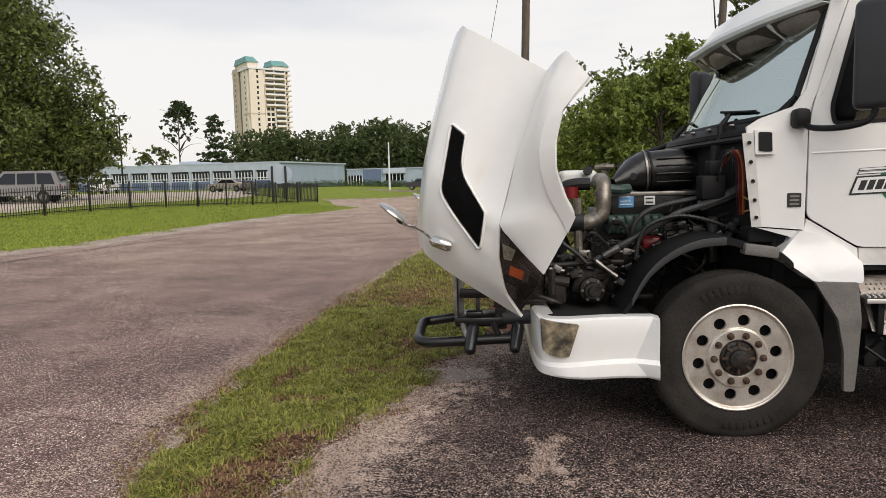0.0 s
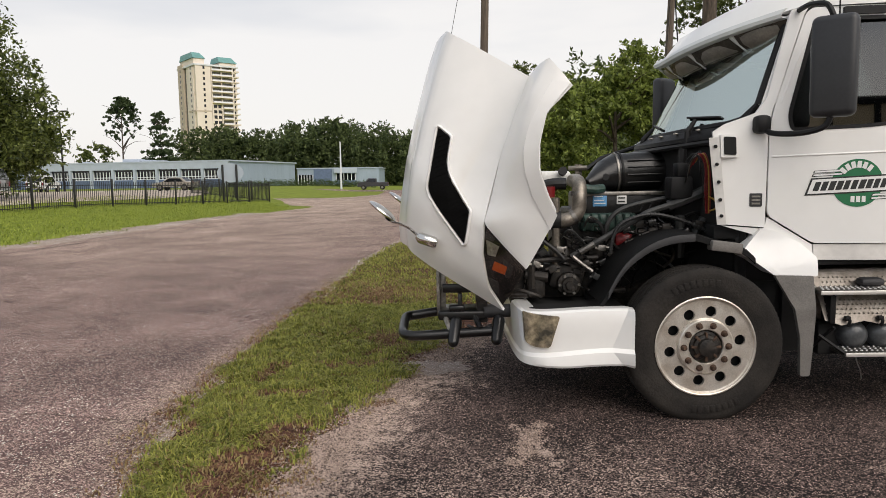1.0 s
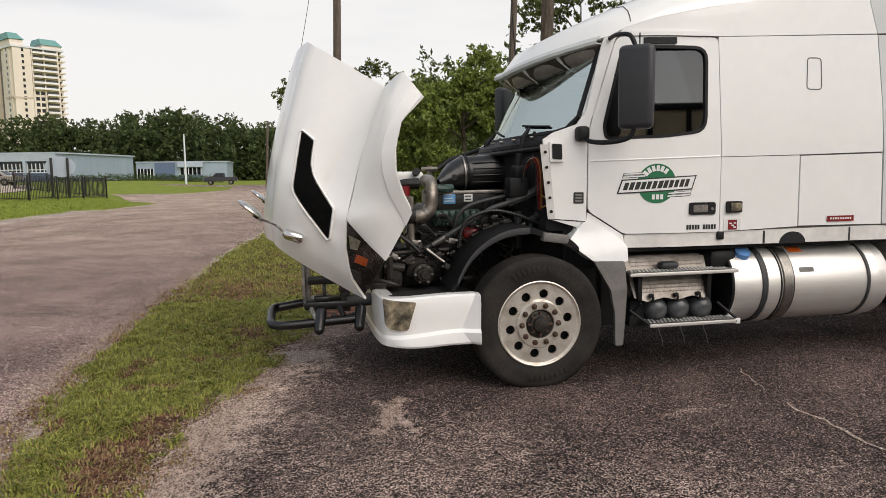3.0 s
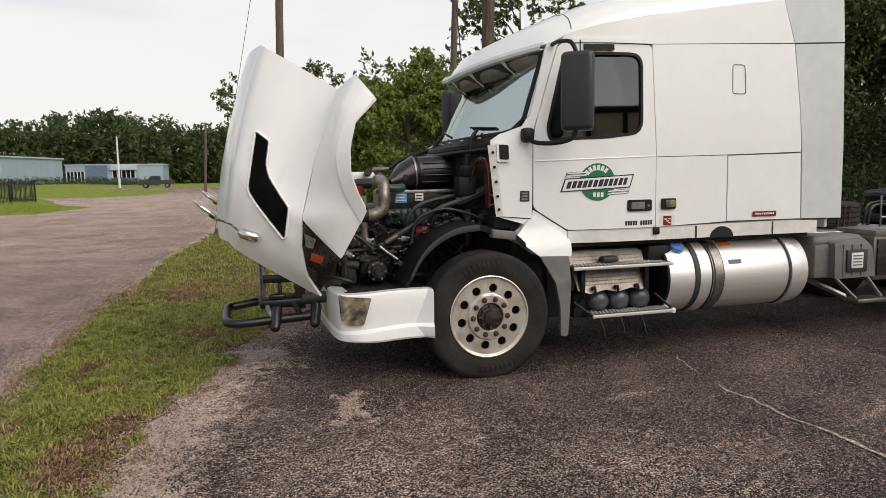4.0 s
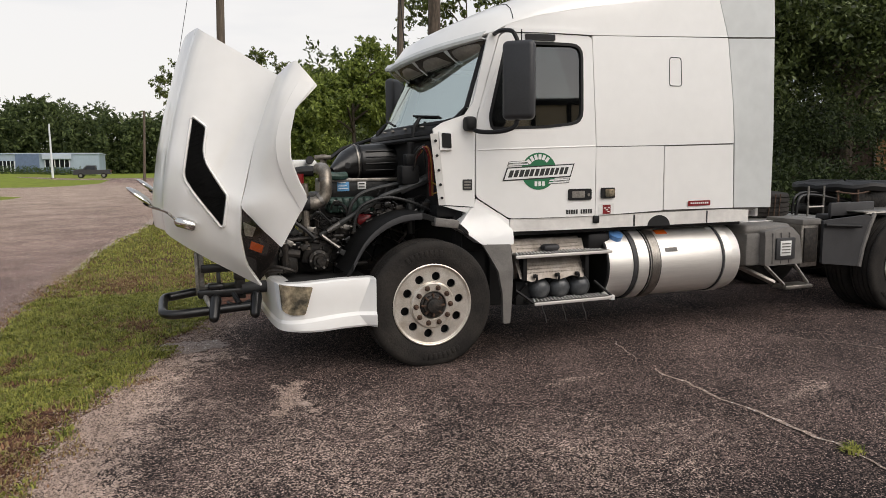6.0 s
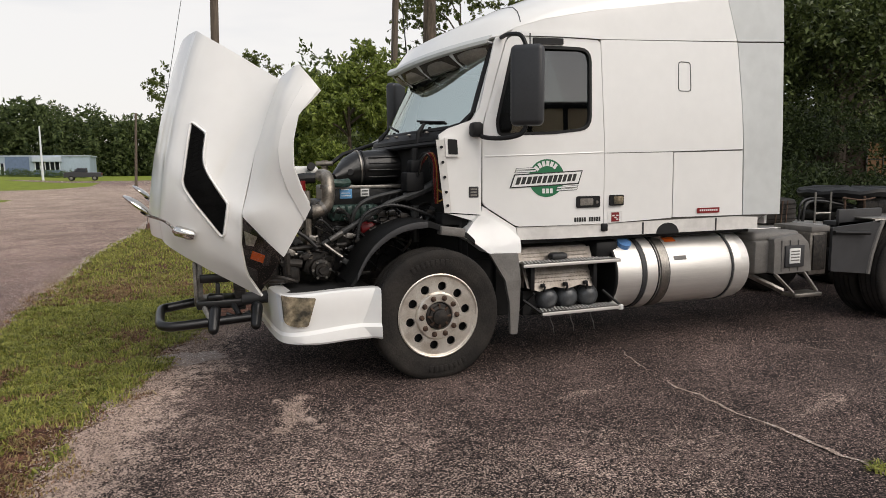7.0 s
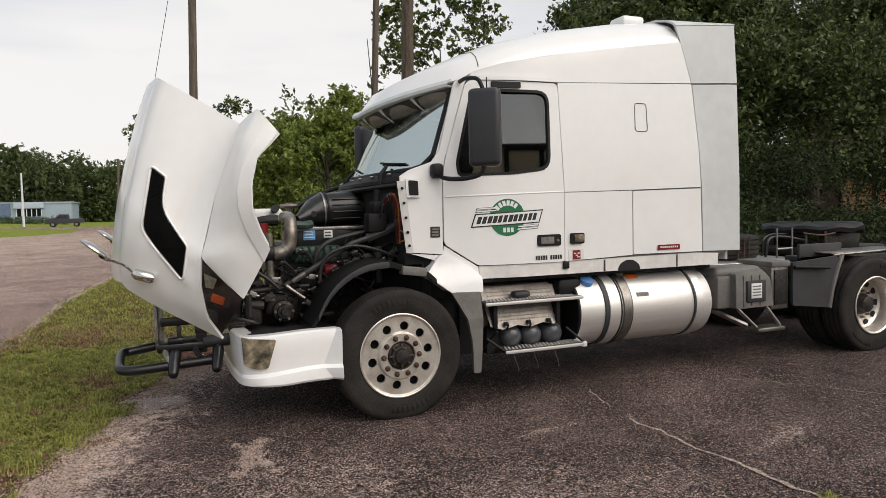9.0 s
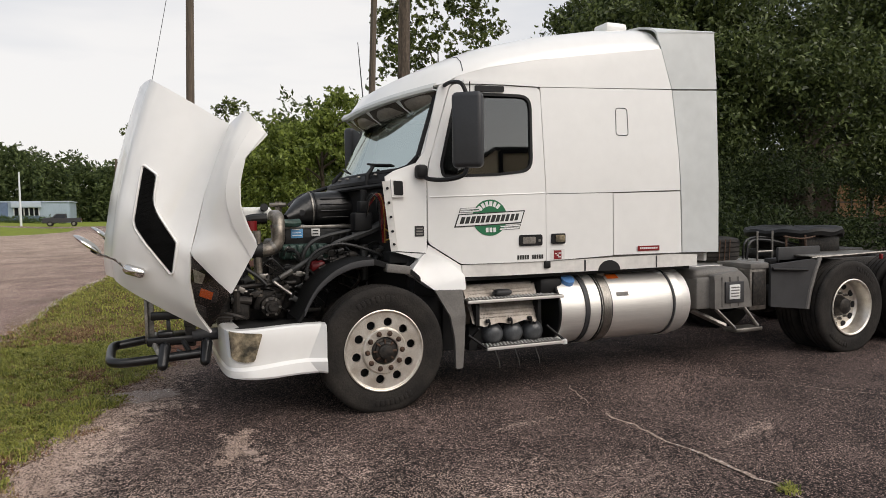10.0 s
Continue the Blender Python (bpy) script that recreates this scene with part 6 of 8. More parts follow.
box(bm, 4.10, 4.34, 0.14, 0.6, 0.55, 1.045, 0.012)
pbox = part("exhaust_box", bm, M_STEEL, truck, "scuffed metal box with a tread-plate face")
bm = bmesh.new()
box(bm, 4.135, 4.305, 0.125, 0.16, 0.60, 0.96, 0.006)
part("face_plate", bm, M_IRON, pbox)
bm = bmesh.new()
box(bm, 4.09, 4.35, 0.12, 0.6, 0.99, 1.05, 0.01)
part("box_lid", bm, M_GREYPL, pbox)
bm = bmesh.new()
panel(bm, rounded([(4.36, 0.58), (4.90, 0.52), (4.97, 0.80), (5.08, 1.03), (5.0, 1.07), (4.36, 1.03)], 0.02), lambda x, z: 0.10, 0.03, (), 0.2)
qf = part("quarter_fender", bm, M_DKGREY, truck, "charcoal quarter fender ahead of the drive wheels")
bm = bmesh.new()
tube(bm, [(4.90, 0.10, 0.52), (4.94, 0.10, 0.72), (5.02, 0.10, 0.94), (5.10, 0.11, 1.075)], 0.024, 8)
part("fender_edge", bm, M_GREYPL, qf, "pale worn fender edge")
bm = bmesh.new()
tube(bm, [(4.36, 0.08, 0.985), (4.85, 0.06, 0.955)], 0.018, 8)
part("fender_bar", bm, M_BLACK, qf)
bm = bmesh.new()
box(bm, 4.76, 5.42, 0.36, 0.40, 1.00, 1.19, 0.012)
box(bm, 4.76, 5.42, 0.36, 0.56, 1.00, 1.06, 0.012)
part("rubber_apron", bm, M_DKGREY, truck, "charcoal rubber apron beside the coupling")
bm = bmesh.new()
tube(bm, [(5.02, 0.15, 1.075), (6.3, 0.15, 1.105)], 0.014, 6)
box(bm, 5.0, 6.35, 0.16, 0.6, 1.085, 1.10, 0.004)
part("fender_plate", bm, M_STEEL, truck, "thin metal plate over the drive wheels")
bm = bmesh.new()
box(bm, 6.14, 6.17, 0.13, 0.16, 1.02, 1.08, 0.004)
part("red_reflector", bm, M_RED, truck)

# fifth wheel, spare tyre and hoses on the deck
bm = bmesh.new()
box(bm, 5.55, 6.85, 0.86, 1.58, 0.99, 1.10, 0.02)
box(bm, 5.70, 6.30, 0.78, 0.90, 1.06, 1.28, 0.03)
box(bm, 5.70, 6.30, 1.54, 1.66, 1.06, 1.28, 0.03)
fw = part("fifth_wheel", bm, M_IRON, truck, "greasy black fifth wheel coupling")
bm = bmesh.new()
spin(bm, [(0.05, 0.0), (0.36, -0.03), (0.52, -0.06), (0.575, -0.05), (0.59, 0.0), (0.57, 0.035), (0.50, 0.05), (0.05, 0.055)], 0, 0, 0, 44, "z")
for v in bm.verts:
    if v.co.x > 0.25:
        v.co.z -= 0.30 * (v.co.x - 0.25)
    v.co.z += 0.012 * math.sin(9 * math.atan2(v.co.y, v.co.x))
bmesh.ops.transform(bm, matrix=Matrix.Translation((5.98, MID, 1.34)) @ Matrix.Rotation(radians(-2), 4, "Y"), verts=bm.verts)
part("coupling_plate", bm, M_BLACK, fw, "greasy black coupling plate")
bm = bmesh.new()
for x in (5.30, 5.62):
    tube(bm, [(x, 0.72, 1.02), (x + 0.01, 0.74, 1.30)], 0.014, 6)
tube(bm, bend([(5.25, 0.72, 1.29), (5.5, 0.68, 1.26), (5.75, 0.70, 1.28)], 5), 0.010, 6)
part("release_linkage", bm, M_RUST, fw)
bm = bmesh.new()
spin(bm, tyre_profile(0.27, 0.50, 0.28), 0, 0, 0, 60, "z")
bmesh.ops.transform(bm, matrix=Matrix.Translation((4.35, MID, 1.02)), verts=bm.verts)
spare = part("spare_tyre", bm, M_TYRE, truck, "spare tyre lying flat behind the cab")
bm = bmesh.new()
for k in range(5):
    a = radians(258 + k * 4)
    if k % 2:
        continue
    tube(bm, [(4.35 + 0.51 * math.cos(a), MID + 0.51 * math.sin(a), 1.03), (4.35 + 0.515 * math.cos(a + 0.02), MID + 0.515 * math.sin(a + 0.02), 1.28)], 0.006, 5)
part("strap", bm, M_RUST, spare, "faded brown strap")
bm = bmesh.new()
box(bm, 3.65, 5.1, 0.5, 1.95, 0.985, 1.015, 0.004)
part("deck_plate", bm, M_PLATE, truck)
bm = bmesh.new()
tube(bm, bend([(4.85, 0.9, 1.02), (4.9, 0.9, 1.22), (5.2, 0.95, 1.24), (5.6, 0.9, 1.16), (5.8, 1.0, 1.1)], 5), 0.018, 6)
tube(bm, bend([(4.9, 1.0, 1.02), (4.95, 1.0, 1.24), (5.4, 1.1, 1.26), (5.8, 0.85, 1.14)], 5), 0.014, 6)
part("air_hose", bm, M_HOSE, truck)
bm = bmesh.new()
for x in (4.86, 5.10):
    tube(bm, [(x, 0.75, 1.0), (x, 0.75, 1.36)], 0.012, 6)
tube(bm, [(4.86, 0.75, 1.12), (5.10, 0.75, 1.12)], 0.012, 6)
part("hose_rack", bm, M_STEEL, truck)
bm = bmesh.new()
sheet(bm, [[(3.56, 0.3, 1.36), (3.60, 0.25, 1.42), (3.66, 0.3, 1.38)], [(3.62, 0.4, 1.22), (3.75, 0.35, 1.26), (3.82, 0.42, 1.2)]])
solid(bm, 0.015)
part("white_rag", bm, M_LABEL, truck)


# ---- under the hood ----
M_GLOSSHOSE = shader("shiny_black_hose", (0.012, 0.012, 0.012), 0.22, vary=0.3, scale=14)
M_FILTER = shader("oily_black_housing", (0.010, 0.010, 0.010), 0.32, vary=0.4, scale=9, bump=0.25, bump_scale=35)
engine = part("engine", (lambda b: (box(b, -0.80, 0.15, 0.78, 1.70, 0.55, 1.30, 0.05), box(b, -0.72, 0.05, 0.86, 1.55, 1.30, 1.40, 0.03), b)[2])(bmesh.new()), M_IRON, truck, "grimy diesel engine with hoses, cables and pipes")
# The firewall's black carries the deep shade of the engine bay.
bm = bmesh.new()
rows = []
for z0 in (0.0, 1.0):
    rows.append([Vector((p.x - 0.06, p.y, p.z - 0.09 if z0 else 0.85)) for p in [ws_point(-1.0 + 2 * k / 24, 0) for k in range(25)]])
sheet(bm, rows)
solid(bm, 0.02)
part("firewall", bm, M_DARK, truck, "firewall behind the engine, deep shade put into its black colour")
bm = bmesh.new()
arch = [ws_point(u, 0) + Vector((-0.125 * (1 - 0.55 * u * u), 0, -0.115)) for u in us] + [Vector((-0.22, 2.16, 1.82)), Vector((-0.36, 2.15, 1.72))]
tube(bm, arch, 0.022, 8)
part("hood_seal", bm, M_HOSE, engine, "black rubber hood seal")

# valve cover with its two labels
bm = bmesh.new()
box(bm, -0.66, 0.02, 0.74, 1.45, 1.36, 1.53, 0.02, None, 3)
cover = part("valve_cover", bm, M_FILTER, engine, "dark valve cover with two labels")
bm = bmesh.new()
box(bm, -0.67, 0.03, 0.725, 0.76, 1.505, 1.535, 0.006)
part("cover_rim", bm, M_STEEL, cover)
for k in range(5):
    bm = bmesh.new()
    tube(bm, [(-0.24 + 0.06 * k, 0.738, 1.385), (-0.20 + 0.06 * k, 0.738, 1.47)], 0.006, 5)
    part("cover_rib", bm, M_DKGREY, cover)
bm = bmesh.new()
box(bm, -0.60, -0.495, 0.728, 0.742, 1.425, 1.515, 0.002)
bl = part("label", bm, M_LABELBLUE, cover, "blue and white label")
for k, (h, mt) in enumerate(((1.445, M_LABEL), (1.468, M_LABEL), (1.497, M_LABEL))):
    bm = bmesh.new()
    box(bm, -0.59, -0.505 - 0.01 * k, 0.724, 0.73, h, h + 0.006)
    part("text_bar", bm, mt, bl)
bm = bmesh.new()
box(bm, -0.42, -0.345, 0.728, 0.742, 1.44, 1.505, 0.002)
wl_ = part("label", bm, M_LABEL, cover, "white label")
for h in (1.455, 1.482):
    bm = bmesh.new()
    box(bm, -0.41, -0.36, 0.724, 0.73, h, h + 0.010)
    part("text_bar", bm, M_INK, wl_)

# green lower head with ribs
bm = bmesh.new()
box(bm, -0.70, -0.28, 0.66, 0.80, 1.24, 1.375, 0.03, None, 3)
gh = part("intake_manifold", bm, M_ENGINE, engine, "oily green intake manifold")
for k in range(7):
    bm = bmesh.new()
    tube(bm, [(-0.68 + 0.06 * k, 0.655, 1.25), (-0.67 + 0.06 * k, 0.645, 1.31), (-0.685 + 0.06 * k, 0.66, 1.37)], 0.011, 6)
    part("manifold_rib", bm, M_ENGINE, gh)

# charge pipe elbow, couplings
bm = bmesh.new()
tube(bm, bend([(-0.70, 1.0, 1.62), (-0.715, 0.74, 1.615), (-0.725, 0.62, 1.58), (-0.73, 0.58, 1.50), (-0.735, 0.58, 1.42), (-0.765, 0.58, 1.365), (-0.83, 0.58, 1.335), (-0.90, 0.60, 1.33)], 6), 0.054, 16)
pipe = part("charge_pipe", bm, M_PIPE, engine, "heat-stained aluminium elbow pipe")
for c, w in (((-0.735, 0.595, 1.53), (0.0, 0.1, 1)), ((-0.775, 0.58, 1.36), (0.8, 0, 0.5))):
    bm = bmesh.new()
    w = Vector(w).normalized() * 0.014
    tube(bm, [Vector(c) - w, Vector(c) + w], 0.060, 16)
    part("clamp", bm, M_STEEL, pipe)
bm = bmesh.new()
tube(bm, [(-0.86, 0.60, 1.335), (-0.99, 0.62, 1.335)], 0.068, 14)
tube(bm, bend([(-0.99, 0.62, 1.335), (-1.05, 0.66, 1.30), (-1.08, 0.7, 1.15), (-1.08, 0.72, 0.9)], 5), 0.062, 12)
part("coupling_hose", bm, M_HOSE, engine, "black coupling hose")
bm = bmesh.new()
tube(bm, bend([(-0.74, 0.62, 1.57), (-0.62, 0.64, 1.555), (-0.54, 0.68, 1.56)], 4), 0.036, 10)
part("breather_hose", bm, M_ENGINE, engine)
bm = bmesh.new()
tube(bm, bend([(-1.02, 0.78, 1.56), (-0.92, 0.76, 1.595), (-0.80, 0.74, 1.60)], 4), 0.046, 10)
part("top_hose", bm, M_HOSE, engine)
bm = bmesh.new()
tube(bm, [(-0.94, 0.70, 1.50), (-0.94, 0.70, 1.58)], 0.05, 14)
part("red_cap", bm, M_RED, engine, "red plastic cap")
bm = bmesh.new()
tube(bm, [(-0.905, 0.60, 1.50), (-0.895, 0.60, 0.95)], 0.032, 10)
part("coolant_pipe", bm, M_PIPE, engine, "worn silvery coolant pipe")

# air filter housing
bm = bmesh.new()
tube(bm, [(-0.62, 0.86, 1.60), (-0.54, 0.92, 1.625), (-0.45, 0.98, 1.655), (-0.38, 1.02, 1.675), (-0.10, 1.02, 1.69), (0.02, 1.02, 1.69)], [0.03, 0.075, 0.125, 0.15, 0.155, 0.14], 28)
filt = part("air_filter", bm, M_FILTER, engine, "large black air filter housing")
for x in (-0.375, -0.34):
    bm = bmesh.new()
    tube(bm, [(x, 1.02, 1.677), (x + 0.014, 1.02, 1.678)], 0.160, 28)
    part("filter_band", bm, M_STEEL if x < -0.35 else M_BLACK, filt)
for z in (1.60, 1.66, 1.72, 1.77):
    bm = bmesh.new()
    d = z - 1.685
    tube(bm, [(-0.30, 1.02 - math.sqrt(max(0.001, 0.158 ** 2 - d * d)), z), (-0.04, 1.02 - math.sqrt(max(0.001, 0.16 ** 2 - d * d)), z + 0.004)], 0.006, 5)
    part("filter_rib", bm, M_FILTER, filt)
bm = bmesh.new()
tube(bm, [(-0.47, 0.88, 1.64), (-0.475, 0.855, 1.645)], 0.028, 12)
part("filter_port", bm, M_BLACK, filt)
bm = bmesh.new()
box(bm, -0.98, -0.70, 1.05, 1.35, 1.58, 1.70, 0.04, None, 3)
res = part("coolant_bottle", bm, M_LABEL, engine, "whitish coolant bottle")
bm = bmesh.new()
tube(bm, [(-0.78, 1.03, 1.69), (-0.78, 0.99, 1.70)], 0.034, 12)
part("bottle_cap", bm, M_BLACK, res)
bm = bmesh.new()
tube(bm, [(-0.62, 1.2, 1.66), (-0.62, 1.2, 1.75)], 0.03, 8)
tube(bm, [(-0.70, 1.2, 1.72), (-0.56, 1.15, 1.72)], 0.02, 8)
part("fitting", bm, M_PIPE, engine)

# radiator and fan at the front
bm = bmesh.new()
box(bm, -1.24, -1.14, 0.55, 1.9, 0.62, 1.45, 0.02)
rad = part("radiator", bm, M_IRON, engine, "dark radiator core")
bm = bmesh.new()
for k in range(18):
    box(bm, -1.135, -1.128, 0.58, 1.86, 0.66 + 0.043 * k, 0.68 + 0.043 * k)
stuff(part("radiator_fin", bm, M_STEEL, rad))
bm = bmesh.new()
spin(bm, [(0.40, 0.0), (0.43, 0.0), (0.43, 0.14), (0.40, 0.14)], -1.10, 1.22, 1.02, 32, "x")
for k in range(9):
    box(bm, -0.02, 0.02, -0.05, 0.05, 0.08, 0.38, 0.004, Matrix.Translation((-1.02, 1.22, 1.02)) @ Matrix.Rotation(k * math.tau / 9, 4, "X") @ Matrix.Rotation(0.5, 4, "Z"))
part("cooling_fan", bm, M_BLACK, engine, "black cooling fan")

# compressor, pulley and steering box low down
bm = bmesh.new()
box(bm, -0.94, -0.70, 0.58, 0.85, 0.80, 1.02, 0.03, Matrix.Translation((-0.82, 0.7, 0.9)) @ Matrix.Rotation(radians(18), 4, "Y") @ Matrix.Translation((0.82, -0.7, -0.9)))
comp = part("steering_gear", bm, M_IRON, engine, "dirty cast steering gear box")
bm = bmesh.new()
spin(bm, [(0.0, -0.03), (0.03, -0.03), (0.034, -0.01), (0.055, -0.01), (0.06, 0.02), (0.085, 0.03), (0.088, 0.08), (0.0, 0.08)], -0.815, 0.49, 0.865, 20)
part("gear_cover", bm, M_IRON, comp)
for k in range(6):
    bm = bmesh.new()
    a = k * math.tau / 6
    tube(bm, [(-0.815 + 0.07 * math.cos(a), 0.50, 0.865 + 0.07 * math.sin(a)), (-0.815 + 0.07 * math.cos(a), 0.525, 0.865 + 0.07 * math.sin(a))], 0.012, 6)
    part("bolt", bm, M_STEEL, comp)
bm = bmesh.new()
tube(bm, [(-0.84, 0.58, 1.0), (-0.82, 0.62, 1.12)], [0.05, 0.03], 12)
tube(bm, [(-1.12, 0.55, 1.04), (-0.60, 0.55, 1.06)], 0.02, 8)
box(bm, -0.68, -0.40, 0.52, 0.62, 0.80, 0.83, 0.005)
box(bm, -1.12, -1.0, 0.45, 0.6, 0.78, 0.96, 0.02)
tube(bm, [(-1.14, 0.48, 0.95), (-0.98, 0.46, 0.93)], 0.035, 10)
tube(bm, [(-1.10, 0.46, 0.85), (-1.10, 0.46, 1.02)], 0.03, 8)
part("linkage", bm, M_IRON, engine)
bm = bmesh.new()
box(bm, -0.46, -0.32, 0.60, 0.74, 1.13, 1.225, 0.03)
part("starter", bm, M_RED, engine, "grimy red starter cover")
bm = bmesh.new()
box(bm, -0.32, 0.10, 0.62, 0.80, 1.02, 1.22, 0.03)
box(bm, -0.66, -0.48, 0.62, 0.8, 0.98, 1.20, 0.03)
box(bm, -0.24, -0.12, 0.52, 0.66, 1.16, 1.28, 0.02)
tube(bm, [(-0.30, 0.58, 1.24), (-0.06, 0.56, 1.26)], 0.03, 8)
tube(bm, [(-0.22, 0.55, 1.18), (-0.20, 0.55, 1.34)], 0.022, 8)
part("fuel_filter", bm, M_IRON, engine)
bm = bmesh.new()
tube(bm, [(0.0, 0.55, 1.05), (0.0, 0.55, 1.36)], 0.035, 10)
tube(bm, [(0.08, 0.52, 1.2), (0.16, 0.52, 1.34)], 0.03, 10)
part("brake_valve", bm, M_HOSEGREY, engine)
bm = bmesh.new()
box(bm, -0.10, 0.06, 0.46, 0.62, 1.48, 1.64, 0.015)
fuse = part("fuse_box", bm, M_BLACK, truck, "black fuse box on the firewall")
bm = bmesh.new()
box(bm, -0.04, 0.05, 0.50, 0.62, 1.64, 1.74, 0.012)
tube(bm, [(0.0, 0.55, 1.72), (0.01, 0.55, 1.84)], 0.03, 8)
part("connector", bm, M_BLACK, fuse)

# hoses and cables
def hose(name, pts, r, mat, label="", seg=8):
    bm = bmesh.new()
    tube(bm, bend(pts, 6), r, seg)
    return part(name, bm, mat, engine, label)


hose("hose", [(-0.53, 0.62, 1.22), (-0.51, 0.60, 1.32), (-0.43, 0.60, 1.40), (-0.28, 0.60, 1.45), (-0.06, 0.60, 1.49)], 0.018, M_HOSEGREY, "dusty rubber hose")
hose("hose", [(-0.80, 0.52, 1.07), (-0.65, 0.50, 1.16), (-0.48, 0.50, 1.255), (-0.34, 0.50, 1.335), (-0.24, 0.50, 1.39), (-0.10, 0.50, 1.435), (0.08, 0.50, 1.50)], 0.022, M_HOSEGREY, "dusty rubber hose")
hose("intake_hose", [(-0.10, 0.52, 1.43), (0.02, 0.50, 1.475), (0.16, 0.50, 1.54), (0.22, 0.52, 1.60)], 0.040, M_HOSEGREY, "wide dusty hose to the firewall")
hose("shiny_sleeve", [(-0.74, 0.498, 1.105), (-0.64, 0.478, 1.165)], 0.024, M_STEEL)
cond = hose("conduit", [(-0.53, 0.45, 1.10), (-0.51, 0.45, 1.22), (-0.44, 0.45, 1.32), (-0.25, 0.45, 1.375), (-0.04, 0.45, 1.335), (0.17, 0.45, 1.245), (0.25, 0.45, 1.20)], 0.013, M_HOSE, "ribbed black cable conduit")
bm = bmesh.new()
pts = bend([(-0.53, 0.45, 1.10), (-0.51, 0.45, 1.22), (-0.44, 0.45, 1.32), (-0.25, 0.45, 1.375), (-0.04, 0.45, 1.335), (0.17, 0.45, 1.245), (0.25, 0.45, 1.20)], 14)
for a, b in zip(pts[::2], pts[1::2]):
    tube(bm, [a, a.lerp(b, 0.5)], 0.017, 7)
stuff(part("conduit_rib", bm, M_HOSEGREY, cond))
rnd = random.Random(12)
for k in range(60):
    x0, z0 = rnd.uniform(-1.05, 0.15), rnd.uniform(0.85, 1.32)
    x1, z1 = x0 + rnd.uniform(-0.3, 0.35), z0 + rnd.uniform(-0.25, 0.2)
    y0 = rnd.uniform(0.48, 0.64)
    z1 = min(1.34, max(0.82, z1))
    hose("cable", [(x0, y0 + 0.1, z0), ((x0 + x1) / 2 + rnd.uniform(-0.06, 0.06), y0, (z0 + z1) / 2 + rnd.uniform(-0.02, 0.12)), (x1, y0 + 0.08, z1)], rnd.choice((0.004, 0.005, 0.007, 0.009, 0.012)), rnd.choice((M_HOSE, M_HOSE, M_GLOSSHOSE, M_GLOSSHOSE, M_HOSEGREY, M_IRON, M_STEEL)), "", 6)
for x, y, z in ((-0.88, 0.55, 1.12), (-0.66, 0.58, 1.18), (-0.56, 0.56, 1.02), (-0.30, 0.54, 1.30), (-0.16, 0.53, 1.22), (-1.0, 0.56, 1.1), (-0.75, 0.56, 0.95), (-0.50, 0.56, 1.08), (-0.06, 0.52, 1.16), (-0.40, 0.52, 1.26), (-0.22, 0.50, 1.31), (-0.12, 0.50, 1.28), (0.02, 0.48, 1.24), (-0.58, 0.52, 1.13), (-0.36, 0.52, 1.17), (-0.94, 0.50, 0.98), (-0.70, 0.50, 1.02), (-1.06, 0.50, 1.02), (0.10, 0.46, 1.30), (-0.62, 0.50, 0.92), (-0.26, 0.52, 1.22)):
    bm = bmesh.new()
    box(bm, x - 0.03, x + 0.03, y - 0.02, y + 0.05, z - 0.02, z + 0.025, 0.006, Matrix.Translation((x, y, z)) @ Matrix.Rotation(rnd.uniform(-0.6, 0.6), 4, "Y") @ Matrix.Translation((-x, -y, -z)))
    tube(bm, [(x - 0.05, y, z), (x + 0.05, y, z + rnd.uniform(-0.02, 0.02))], 0.012, 6)
    part("fitting", bm, rnd.choice((M_STEEL, M_IRON, M_IRON, M_HOSEGREY, M_GLOSSHOSE)), engine)
hose("hose", [(-1.10, 0.50, 1.30), (-1.02, 0.50, 1.20), (-0.93, 0.50, 1.13), (-0.86, 0.50, 1.06)], 0.016, M_HOSE)
hose("hose", [(-0.80, 0.46, 1.08), (-0.74, 0.45, 1.03), (-0.66, 0.44, 0.97)], 0.014, M_STEEL)
# coloured cables at the firewall
for k, (dx, mat) in enumerate(((0.0, M_RED), (0.018, M_RED), (0.035, M_YELLOW), (-0.02, M_HOSE), (0.05, M_RED))):
    hose("wire", [(0.02 + dx, 0.42, 1.70 + 0.02 * k), (0.05 + dx, 0.37, 1.80), (0.10 + dx * 0.6, 0.36, 1.72), (0.105 + dx * 0.8, 0.36, 1.55), (0.12 + dx * 0.5, 0.37, 1.38)], 0.0045, mat, "", 6)
for k in range(6):
    hose("wire", [(0.0 + 0.01 * k, 0.45, 1.60 + 0.03 * k), (0.0 + 0.015 * k, 0.38, 1.74 + 0.015 * k), (0.07, 0.37, 1.80 - 0.02 * k), (0.09, 0.40, 1.62)], 0.005, rnd.choice((M_HOSE, M_DKGREY, M_STEEL, M_RUST)), "", 5)
hose("wire", [(0.12, 0.33, 1.50), (0.16, 0.31, 1.47), (0.165, 0.31, 1.42), (0.13, 0.33, 1.40)], 0.007, M_YELLOW, "", 6)

# pale jamb with bolts at the cowl's front edge
bm = bmesh.new()
sheet(bm, [[(0.095, 0.24, 1.90), (0.165, 0.24, 1.31)], [(0.085, 0.23, 1.90), (0.155, 0.23, 1.31)], [(0.14, 0.215, 1.90), (0.20, 0.212, 1.31)]])
solid(bm, 0.006)
jamb = part("cowl_jamb", bm, M_SILL, truck, "pale jamb with black bolts")
